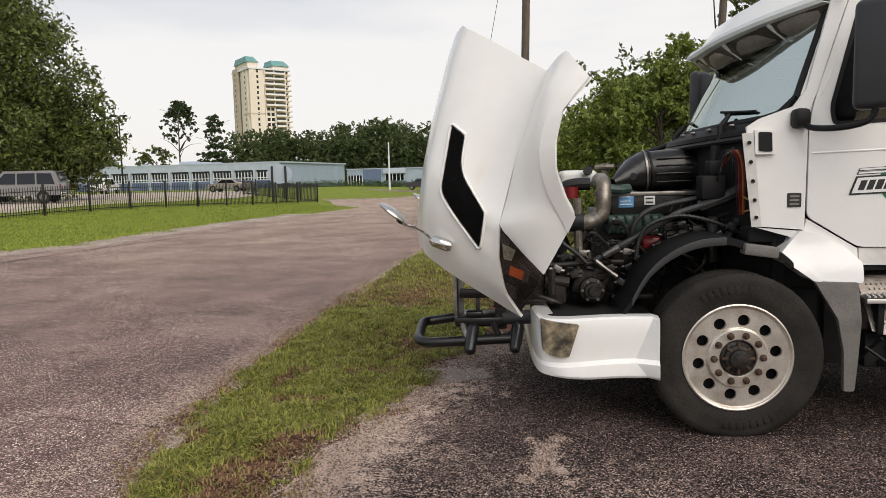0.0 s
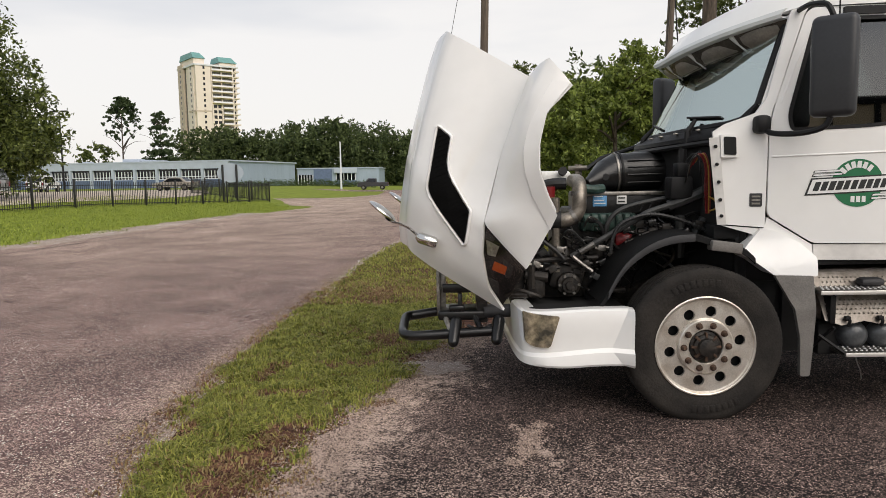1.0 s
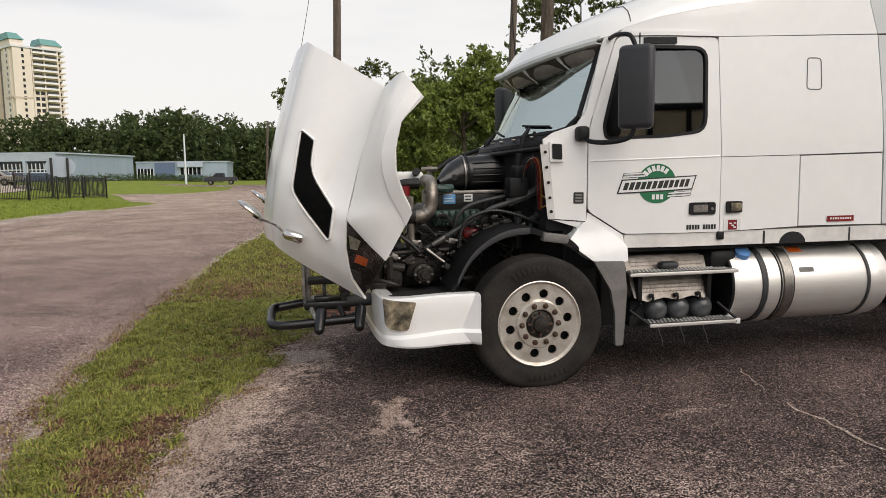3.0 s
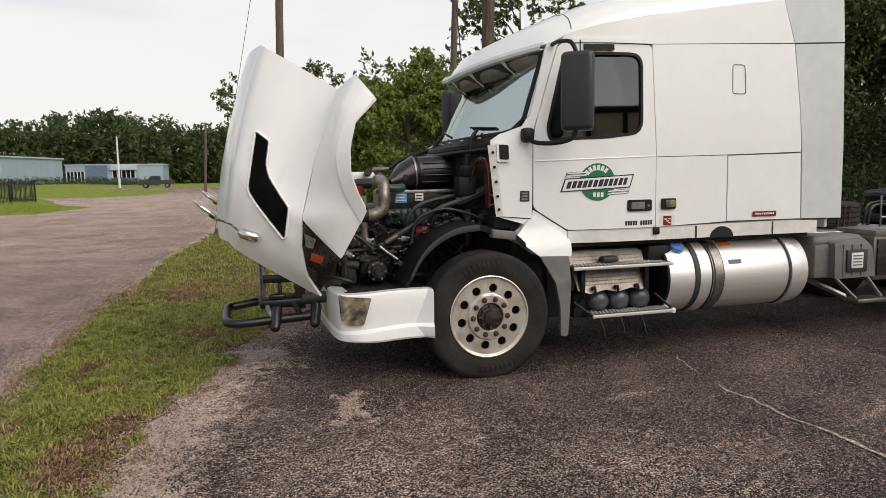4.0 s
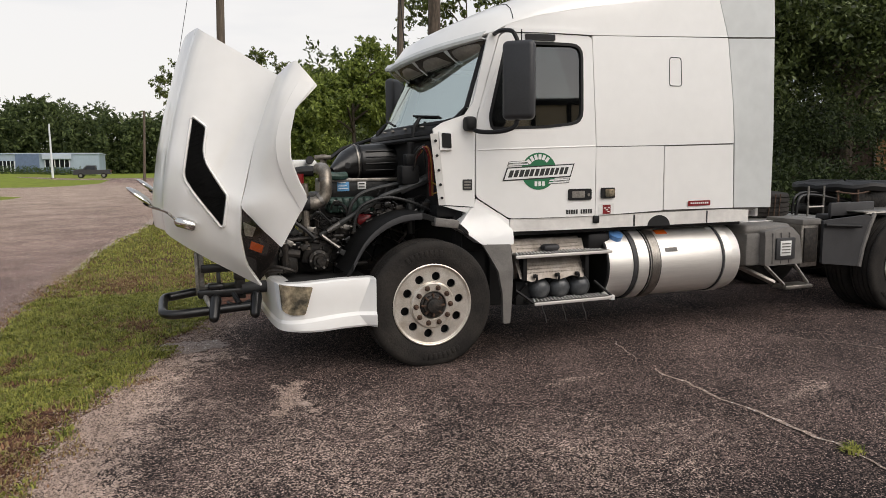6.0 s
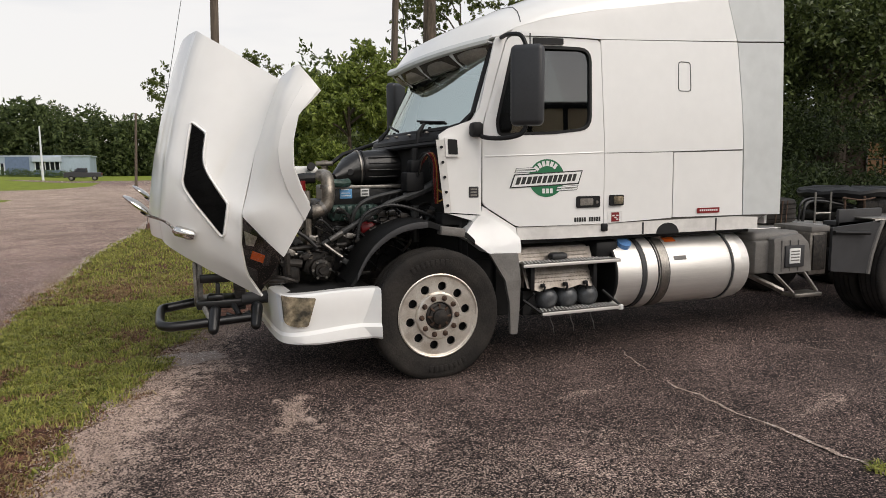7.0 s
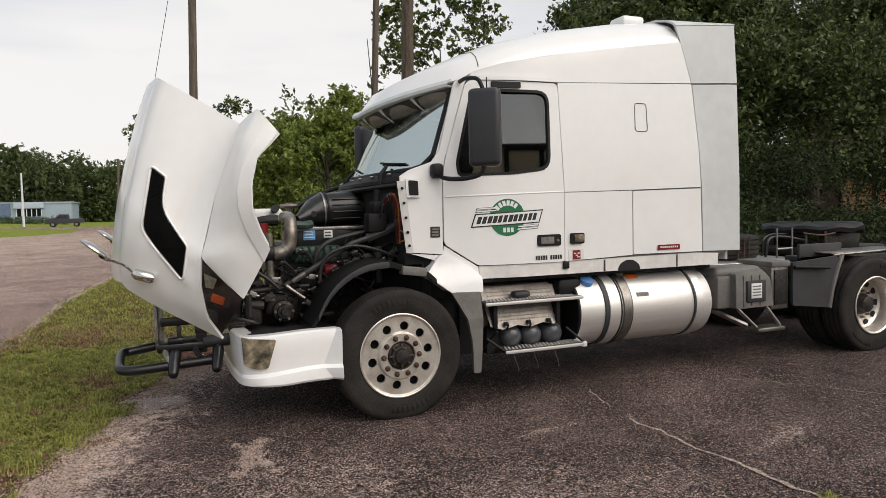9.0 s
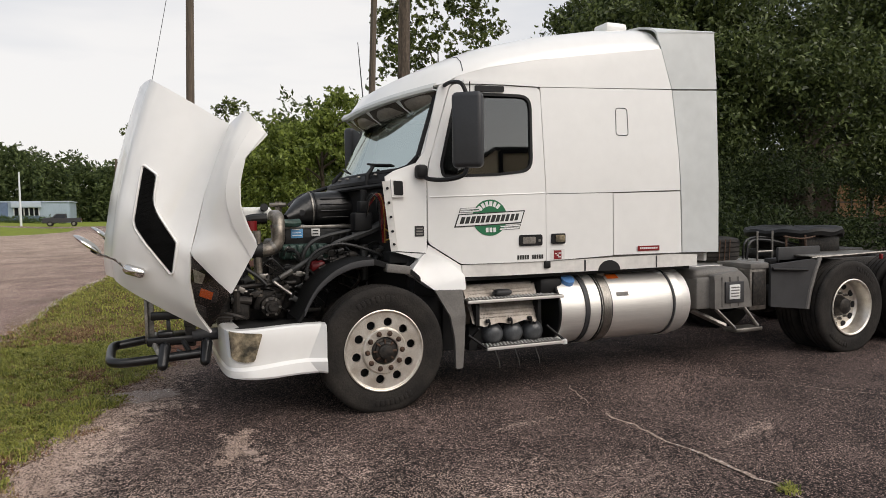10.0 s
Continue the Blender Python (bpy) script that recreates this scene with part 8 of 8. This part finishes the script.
for k in range(12):
    x = 5.2 + k * 2.6
    bm = bmesh.new()
    box(bm, x, x + 2.3, -15.22, -15.12, 1.4, 4.5)
    w = part("window", bm, M_TANWALL, depot)
    for xx in (x, x + 1.15, x + 2.3):
        bm = bmesh.new()
        box(bm, xx - 0.07, xx + 0.07, -15.13, -15.05, 1.4, 4.5)
        part("mullion", bm, M_BLACK, w)
    for z in (1.4, 2.5, 3.5, 4.5):
        bm = bmesh.new()
        box(bm, x, x + 2.3, -15.13, -15.06, z - 0.06, z + 0.06)
        part("transom", bm, M_BLACK, w)


# ---- trees and poles ----
def trunk_mesh(base, height, r, lean, limbs, seed, spread):
    rnd = random.Random(seed)
    bm, out = bmesh.new(), []
    b = Vector(base)
    top = b + Vector((lean[0], lean[1], height))
    pts = bend([b - Vector((0, 0, 0.2)), b.lerp(top, 0.35) + Vector((rnd.uniform(-0.1, 0.1), rnd.uniform(-0.1, 0.1), 0)) * height * 0.1, b.lerp(top, 0.7), top], 5)
    n = len(pts)
    tube(bm, pts, [r * (1.35 if i == 0 else 1) * (1 - 0.8 * i / (n - 1)) for i in range(n)], 10)
    for k in range(limbs):
        f = rnd.uniform(0.35, 0.92)
        p = b.lerp(top, f)
        a = rnd.uniform(0, math.tau)
        ln = spread * rnd.uniform(0.6, 1.0) * (1.1 - 0.5 * f)
        q = p + Vector((math.cos(a) * ln, math.sin(a) * ln, ln * rnd.uniform(0.25, 0.8)))
        m = p.lerp(q, 0.5) + Vector((0, 0, ln * 0.12))
        lp = bend([p, m, q], 4)
        limb = bmesh.new()
        out.append(limb)
        tube(limb, lp, [r * 0.42 * (1 - 0.85 * i / (len(lp) - 1)) for i in range(len(lp))], 6)
    return bm, out


def dome(cx, cy, z0, z1, rx, ry, n, seed, size=0.36):
    """Clumps that fill an uneven dome."""
    rnd = random.Random(seed)
    out = []
    for _ in range(n):
        a, u = rnd.uniform(0, math.tau), rnd.random()
        h = rnd.random() ** 0.85
        w = math.sqrt(max(0.05, 1 - (abs(h - 0.38) / 0.66) ** 2)) * (0.45 + 0.55 * math.sqrt(u))
        s = size * rnd.uniform(0.6, 1.15)
        out.append((cx + math.cos(a) * rx * w, cy + math.sin(a) * ry * w, z0 + (z1 - z0) * h, rx * s, ry * s, (rx + ry) / 2 * s * 0.7))
    return out


def tree(name, x, y, height, r, crown, leaves, leaf, material, label, seed, lean=(0, 0), limbs=14, trunk_h=0.7, category="tree", shell=0.5, group=""):
    t = thing(name, x, y, gz(x, y), label, category, group)
    stem, boughs = trunk_mesh((x, y, gz(x, y)), height * trunk_h, r, lean, limbs, seed, height * 0.35)
    trunk = part("trunk", stem, M_BARK, t)
    for b in boughs:
        part("limb", b, M_BARK, trunk)
    foliage("crown", crown_spots(crown, leaves, seed, shell), leaf, material, t, seed=seed)
    return t


# oak on the lawn beside the school
tree("oak_tree", -41.5, 43, 15, 0.45, dome(-42.5, 43, 2.4, 16.8, 10.2, 8, 90, 11, 0.23) + dome(-38.0, 41, 2.2, 10.5, 9.5, 6, 70, 12, 0.24) + [(-29.6, 42, 4.2, 2.0, 2.0, 1.3), (-29.8, 42, 6.2, 1.9, 1.8, 1.4), (-30.0, 42, 8.2, 1.9, 2.0, 1.4), (-31.8, 42, 10.2, 2.0, 2.0, 1.4), (-33.6, 43, 12.4, 2.0, 2.0, 1.2), (-27.8, 42, 4.6, 1.0, 1.0, 0.7)], 150000, 0.17, M_LEAF, "broad dark-green oak tree with drooping leafy boughs", 11)
# small light-green tree behind the engine
tree("young_tree", 2.6, 13.2, 5.4, 0.10, dome(2.75, 13.2, 0.4, 4.2, 1.75, 1.5, 60, 5, 0.22) + [(3.2, 13.2, 4.3, 0.50, 0.5, 0.45), (3.0, 13.0, 4.65, 0.30, 0.3, 0.24), (2.6, 13.2, 3.95, 0.5, 0.5, 0.4), (1.55, 13.3, 3.6, 0.45, 0.45, 0.4), (1.35, 13.2, 4.0, 0.22, 0.2, 0.2), (3.9, 13.2, 3.4, 0.7, 0.7, 0.7), (0.75, 13.3, 3.0, 0.5, 0.5, 0.45), (3.75, 13.2, 3.95, 0.45, 0.45, 0.35), (0.2, 13.4, 2.0, 0.8, 0.7, 0.7), (1.3, 13.4, 1.6, 0.9, 0.8, 0.9)], 60000, 0.062, M_LEAFLIGHT, "young tree with light-green foliage behind the truck", 5, group="young trees behind the truck", limbs=10, shell=0.1)
tree("young_tree", 5.6, 14.6, 5.0, 0.09, dome(5.6, 14.6, 0.3, 4.8, 2.2, 1.6, 70, 7, 0.18), 40000, 0.065, M_LEAFLIGHT, "young tree with light-green foliage behind the truck", 7, group="young trees behind the truck", limbs=8, shell=0.12)
tree("understorey_tree", -0.4, 31, 7.2, 0.10, dome(1.6, 31, 0.6, 5.6, 3.4, 2.4, 40, 17, 0.22) + [(-2.2, 31, 5.6, 0.55, 0.6, 0.40), (-1.7, 31, 4.9, 0.6, 0.6, 0.4), (-1.9, 31, 6.3, 0.35, 0.4, 0.3), (1.5, 31, 6.6, 0.5, 0.5, 0.35), (2.3, 31, 7.0, 0.55, 0.6, 0.3), (3.2, 31, 6.5, 0.4, 0.4, 0.3)], 20000, 0.085, M_LEAF, "thin understorey tree beyond the verge", 17, limbs=14, shell=0.1)
tree("understorey_tree", 6.5, 33, 7.0, 0.12, dome(6.8, 33, 0.6, 6.4, 3.8, 2.4, 40, 18, 0.24), 30000, 0.10, M_LEAF, "thin understorey tree beyond the verge", 18, limbs=12)
# dark live oaks behind the trailer end
for k, (x, y, z1, rx, ry, sd) in enumerate(((23.0, 25, 12.5, 7.0, 5.5, 21), (33.0, 23.5, 15.5, 10.0, 6.5, 22), (46.0, 26, 16.0, 10.0, 6.5, 23))):
    tree("live_oak", x, y, z1, 0.5, dome(x, y, 2.2 if k == 0 else 4.0, z1, rx, ry, 80, sd, 0.24), 115000, 0.135, M_LEAFDARK, "large dark live oak with dense foliage", sd, group="live oaks behind the lot", limbs=16, trunk_h=0.6)
tree("pine_tree", 6.97, 19.0, 32, 0.27, [(9.5, 19, 30.5, 3, 3, 1.2), (7, 19, 31.5, 2.5, 2.5, 1.2)], 3500, 0.22, M_NEEDLE, "tall pine with a bare straight brown trunk", 31, lean=(1.2, 0), limbs=0, trunk_h=0.97)
tree("slender_tree", 17.2, 40, 18, 0.18, dome(17.4, 40, 9.8, 20.5, 4.8, 3.4, 420, 33, 0.15), 20000, 0.15, M_LEAF, "slender tree with thin open foliage", 33, limbs=16, shell=0.0)
# far pines by the school
def pine_tufts(x, h, tiers, seed):
    rr = random.Random(seed)
    out = []
    for z, reach, n, q in tiers:
        for k in range(n):
            a = rr.uniform(0, math.tau)
            d = reach * math.sqrt(rr.random())
            out.append((x + math.cos(a) * d, 147 + math.sin(a) * d, z + rr.uniform(-0.4, 0.4), q * rr.uniform(0.7, 1.2), q, q * rr.uniform(0.45, 0.7)))
    return out


tree("pine_tree", -71, 147, 19.6, 0.22, pine_tufts(-70.8, 19, ((19.3, 1.4, 14, 0.7), (18.2, 2.4, 20, 0.65), (17.0, 3.0, 20, 0.6), (15.6, 3.4, 12, 0.6), (14.2, 4.0, 12, 0.55), (12.8, 4.2, 10, 0.5), (11.6, 2.8, 5, 0.5)), 41), 6500, 0.30, M_NEEDLE, "tall thin pine with open tufts of needles at the top", 41, limbs=14, trunk_h=0.97, shell=0.0, group="pines by the school")
tree("pine_tree", -62.8, 147, 16.4, 0.20, pine_tufts(-63.0, 16, ((16.2, 1.0, 9, 0.7), (15.0, 1.8, 12, 0.7), (13.4, 2.0, 12, 0.7), (11.8, 2.2, 14, 0.7), (10.0, 2.4, 16, 0.8), (8.2, 2.8, 20, 0.9), (6.4, 3.4, 24, 1.0), (4.6, 3.6, 24, 1.0)), 42), 8500, 0.34, M_NEEDLE, "narrow pine with ragged boughs down its trunk", 42, limbs=12, trunk_h=0.95, shell=0.0, group="pines by the school")
tree("oak_tree", -77, 148, 9, 0.2, dome(-77, 148, 2, 9.6, 4.0, 4, 40, 43, 0.26), 4200, 0.34, M_LEAF, "small dark tree behind the school roof", 43)
tree("oak_tree", -86, 140, 12, 0.2, dome(-86, 140, 2, 12.5, 5.5, 4, 50, 44, 0.22), 4600, 0.34, M_LEAF, "small dark tree behind the school roof", 44)

# woods that close the view
rnd = random.Random(5)
wood = []
for k in range(200):
    x = -68 + 126 * k / 199 + rnd.uniform(-0.8, 0.8)
    y = 176 + rnd.uniform(-6, 10)
    h = 14.6 + 1.0 * math.sin(x * 0.17) + 0.9 * math.sin(x * 0.61) + rnd.uniform(-1.6, 1.3) + (1.5 if -42 < x < -27 else 0) - (1.2 if x < -58 else 0)
    h *= y / 178
    wood.append((x, y, h - 1.6, rnd.uniform(1.6, 2.6), 2.4, rnd.uniform(1.2, 1.7)))
    for z in (h - 4.2, h - 6.8, h - 9.6, 3.6, 1.4):
        wood.append((x + rnd.uniform(-1.0, 1.0), y + rnd.uniform(-2, 2), z, rnd.uniform(1.8, 3.2), 2.6, rnd.uniform(1.4, 2.3)))
foliage("far_woods", crown_spots(wood, 220000, 51, 0.35, 10), 0.44, M_LEAFFAR, seed=51, thing_tags=("dark-green wood behind the school buildings", "woods", "", "stuff"))
side_wood = []
for k in range(60):
    x = 11 + 90 * k / 59
    y = 52 - 0.12 * x + rnd.uniform(-4, 4)
    for z in ((12.0 + rnd.uniform(-2, 2),) if x > 32 else ()) + (8.5 + rnd.uniform(-2, 2), 5.0, 2.0):
        side_wood.append((x, y, z, rnd.uniform(2.5, 4), 3, rnd.uniform(1.8, 2.6)))
foliage("side_woods", crown_spots(side_wood, 100000, 52, 0.4), 0.26, M_LEAFDARK, seed=52, thing_tags=("dark wood behind the live oaks", "woods", "", "stuff"))
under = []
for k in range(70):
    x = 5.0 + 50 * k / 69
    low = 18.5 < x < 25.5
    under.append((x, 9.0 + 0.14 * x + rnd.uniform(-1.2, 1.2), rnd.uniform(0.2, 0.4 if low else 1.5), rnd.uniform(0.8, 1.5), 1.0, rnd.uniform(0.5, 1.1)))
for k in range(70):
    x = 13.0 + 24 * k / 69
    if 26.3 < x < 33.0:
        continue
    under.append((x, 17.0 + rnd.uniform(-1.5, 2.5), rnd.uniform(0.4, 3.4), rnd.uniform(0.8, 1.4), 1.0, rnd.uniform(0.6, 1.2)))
# The dark leaf colour holds the shade here.
foliage("undergrowth", crown_spots(under, 95000, 53, 0.3), 0.085, M_UNDER, seed=53, thing_tags=("tangled green undergrowth below the oaks, deep shade put into its colour", "undergrowth", "", "stuff"))


def wood_pole(name, x, y, height, r, label, lean=(0, 0), arm=False):
    t = thing(name, x, y, gz(x, y), label, "utility pole", "utility poles")
    bm = bmesh.new()
    z = gz(x, y)
    pts = [(x + lean[0] * k / 5, y + lean[1] * k / 5, z - 0.1 + height * k / 5) for k in range(6)]
    tube(bm, pts, [r * (1.1 - 0.25 * k / 5) for k in range(6)], 14)
    part("shaft", bm, M_POLE, t)
    if not arm:
        return t
    bm = bmesh.new()
    box(bm, x - 0.9, x + 0.9, y - 0.06, y + 0.06, z + height - 0.9, z + height - 0.76, 0.01)
    part("crossarm", bm, M_POLE, t)
    return t


wood_pole("utility_pole", -0.758, 14.0, 11.0, 0.105, "weathered brown wooden utility pole", lean=(0.275, 0), arm=True)
wood_pole("utility_pole", 8.3, 28.0, 17.0, 0.165, "reddish-brown bare wooden utility pole beside the trees", lean=(0.72, 0), arm=True)
wood_pole("utility_pole", -4.65, 65.0, 6.8, 0.12, "thin far wooden pole beside the road", lean=(0.34, 0))

bm = bmesh.new()
tube(bm, [(-17.9, 105, gz(-17.9, 105) - 0.1), (-17.9, 105, 7.6)], [0.16, 0.10], 10)
solo("flagpole", bm, M_FRAMEWHITE, "bare white flagpole on the school lawn", "flagpole", at=(-17.9, 105, gz(-17.9, 105)))


def wire(name, pts, r, label):
    bm = bmesh.new()
    tube(bm, pts, r, 5)
    return solo(name, bm, M_BLACK, label, "wire")


wire("guy_wire", [(-2.55, 14.9, 0.0), (-1.05, 14.2, 7.6), (-0.50, 14.0, 10.2)], 0.007, "thin steel guy wire of a utility pole")
wire("power_line", [(-0.50, 14.0, 10.1), (4.0, 21.0, 12.5), (9.0, 28.0, 16.1)], 0.012, "black power line between two poles")
wire("guy_wire", [(7.6, 26.2, 0.0), (8.95, 27.9, 16.3)], 0.012, "thin steel guy wire of a utility pole")


# ---- decals and small fittings on the cab ----
def decal(name, outline, mat, parent, out, label="", step=0.12):
    bm = bmesh.new()
    panel(bm, outline, cab_y, 0.0012, (), step, out)
    return part(name, bm, mat, parent, label)


logo = decal("company_decal", [(1.015 + 0.158 * math.cos(k * math.tau / 40), 1.582 + 0.158 * math.sin(k * math.tau / 40)) for k in range(40)], M_GREEN, door, 0.0025, "round green company emblem with a slanted white banner")
SL = 0.33  # slant of the banner


def bar(x0, x1, z0, z1, mat, out, drop=0.016):
    """A slanted bar of the emblem."""
    def at(x, z):
        return (x + SL * (z - 1.575), z + drop * (x - 1.02) / 0.34)
    return decal("banner_bar", [at(x0, z0), at(x1, z0), at(x1, z1), at(x0, z1)], mat, logo, out)


bar(0.715, 1.335, 1.515, 1.63, M_INK, 0.004)
bar(0.727, 1.323, 1.525, 1.62, M_DECALWHITE, 0.0055)
for x0, x1, z in ((0.715, 0.90, 1.640), (0.715, 0.90, 1.662), (1.13, 1.335, 1.487), (1.13, 1.335, 1.465)):
    bar(x0, x1, z, z + 0.018, M_INK, 0.003)
    bar(x0 + 0.006, x1 - 0.006, z + 0.004, z + 0.015, M_DECALWHITE, 0.0045)
for k, (w, top) in enumerate(((0.034, 1.603), (0.034, 1.603), (0.036, 1.603), (0.036, 1.603), (0.032, 1.603), (0.033, 1.603), (0.037, 1.603), (0.034, 1.603), (0.033, 1.603), (0.031, 1.603), (0.034, 1.603), (0.032, 1.603))):
    x = 0.752 + k * 0.0455
    bar(x, x + w, 1.543, top, M_INK, 0.007)
for k in range(6):
    a = radians(138 - k * 17)
    cx, cz = 1.015 + 0.122 * math.cos(a), 1.582 + 0.122 * math.sin(a)
    t = a - math.pi / 2
    q = []
    for dx, dz in ((-0.013, -0.022), (0.013, -0.022), (0.013, 0.022), (-0.013, 0.022)):
        q.append((cx + dx * math.cos(t) - dz * math.sin(t), cz + dx * math.sin(t) + dz * math.cos(t)))
    decal("emblem_bar", q, M_DECALWHITE, logo, 0.0045)
for k in range(3):
    decal("emblem_bar", [(0.975 + k * 0.034, 1.455), (0.999 + k * 0.034, 1.455), (0.999 + k * 0.034, 1.495), (0.975 + k * 0.034, 1.495)], M_DECALWHITE, logo, 0.0045)
for k in range(11):
    if k != 5:
        decal("number_bar", [(1.275 + k * 0.0245, 1.205), (1.293 + k * 0.0245, 1.205), (1.293 + k * 0.0245, 1.243), (1.275 + k * 0.0245, 1.243)], M_INK, door, 0.003)

bm = bmesh.new()
o = rounded([(1.293, 1.325), (1.527, 1.325), (1.527, 1.424), (1.293, 1.424)], 0.02)
panel(bm, o, cab_y, 0.02, (), 0.1, 0.012)
handle = part("door_handle", bm, M_BLACK, door, "black recessed door handle")
bm = bmesh.new()
panel(bm, rounded([(1.325, 1.345), (1.455, 1.345), (1.455, 1.405), (1.325, 1.405)], 0.012), cab_y, 0.01, (), 0.1, 0.016)
part("pull", bm, M_STEEL, handle)
bm = bmesh.new()
spin(bm, [(0.0, -0.006), (0.012, -0.006), (0.014, 0.0)], 1.495, cab_y(1.49, 1.37) - 0.012, 1.37, 12)
part("lock", bm, M_STEEL, handle)

bm = bmesh.new()
panel(bm, rounded([(1.625, 1.335), (1.765, 1.335), (1.765, 1.428), (1.625, 1.428)], 0.015), cab_y, 0.02, (), 0.1, 0.02)
mk = part("marker_lamp", bm, M_BLACK, truck, "side marker lamp with a clear dusty lens")
bm = bmesh.new()
panel(bm, rounded([(1.66, 1.35), (1.755, 1.35), (1.755, 1.415), (1.66, 1.415)], 0.01), cab_y, 0.01, (), 0.1, 0.028)
part("lens", bm, M_FOG, mk)
bm = bmesh.new()
panel(bm, [(1.61, 1.19), (1.765, 1.19), (1.765, 1.285), (1.61, 1.285)], cab_y, 0.004, (), 0.1, 0.003)
pl = part("placard", bm, M_LABEL, truck, "small white placard with a red square")
bm = bmesh.new()
c, r = (1.69, 1.235), 0.04
panel(bm, [(c[0] - r, c[1] - r), (c[0] + r, c[1] - r), (c[0] + r, c[1] + r), (c[0] - r, c[1] + r)], cab_y, 0.002, (), 0.1, 0.006)
part("red_square", bm, M_RED, pl)
for dx, dz in ((-0.02, 0.012), (0.0, -0.004), (0.02, 0.014), (0.018, -0.02)):
    bm = bmesh.new()
    panel(bm, [(c[0] + dx - 0.012, c[1] + dz - 0.005), (c[0] + dx + 0.012, c[1] + dz - 0.005), (c[0] + dx + 0.012, c[1] + dz + 0.005), (c[0] + dx - 0.012, c[1] + dz + 0.005)], cab_y, 0.001, (), 0, 0.0085)
    part("mark_bar", bm, M_LABEL, pl)
bm = bmesh.new()
box(bm, 1.555, 1.615, 0.07, 0.12, 1.115, 1.18, 0.008)
part("door_bumper", bm, M_BLACK, truck)
tag = decal("red_sticker", [(2.585, 1.238), (2.845, 1.238), (2.845, 1.286), (2.585, 1.286)], M_RED, locker, 0.0095, "red sticker with pale lettering bars")
for k in range(9):
    decal("text_bar", [(2.612 + 0.024 * k, 1.255), (2.628 + 0.024 * k, 1.255), (2.628 + 0.024 * k, 1.271), (2.612 + 0.024 * k, 1.271)], M_LABEL, tag, 0.0115)
o = rounded([(2.345, 2.335), (2.492, 2.335), (2.48, 2.597), (2.345, 2.597)], 0.035)
bm = bmesh.new()
panel(bm, o, cab_y, 0.004, [inset(o, 0.007)], 0.1, 0.0025)
part("vent_outline", bm, M_DKGREY, truck, "thin dark seam of a blanked sleeper window")
bm = bmesh.new()
panel(bm, rounded([(0.355, 1.43), (0.435, 1.43), (0.435, 1.52), (0.355, 1.52)], 0.008), cab_y, 0.01, (), 0.1, 0.005)
bd = part("side_badge", bm, M_DKGREY, truck, "small dark badge with pale bars")
for k in range(3):
    bm = bmesh.new()
    z = 1.445 + 0.024 * k
    panel(bm, [(0.368, z), (0.422, z), (0.422, z + 0.012), (0.368, z + 0.012)], cab_y, 0.002, (), 0, 0.0075)
    part("badge_bar", bm, M_STEEL, bd)
# black half-disc on the sill: painted shade of a round cut-out over the tank filler
bm = bmesh.new()
panel(bm, [(2.27 + 0.125 * math.cos(math.pi * k / 14), 1.062 + 0.10 * math.sin(math.pi * k / 14)) for k in range(15)], cab_y, 0.01, (), 0, -0.006)
part("filler_recess_shade", bm, M_DARK, truck, "black half-disc painted as the shade of a round sill recess")
# Black slab: the shade under the sill as a colour.
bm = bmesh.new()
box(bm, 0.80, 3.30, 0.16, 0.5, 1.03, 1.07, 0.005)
part("sill_underside_shade", bm, M_DARK, truck)
bm = bmesh.new()
box(bm, 1.99, 2.005, 0.086, 0.094, 1.07, 1.175)
box(bm, 2.82, 2.832, 0.086, 0.094, 1.07, 1.185)
stuff(part("sill_seam", bm, M_DKGREY, truck))
# red tail of a far trailer part on the deck
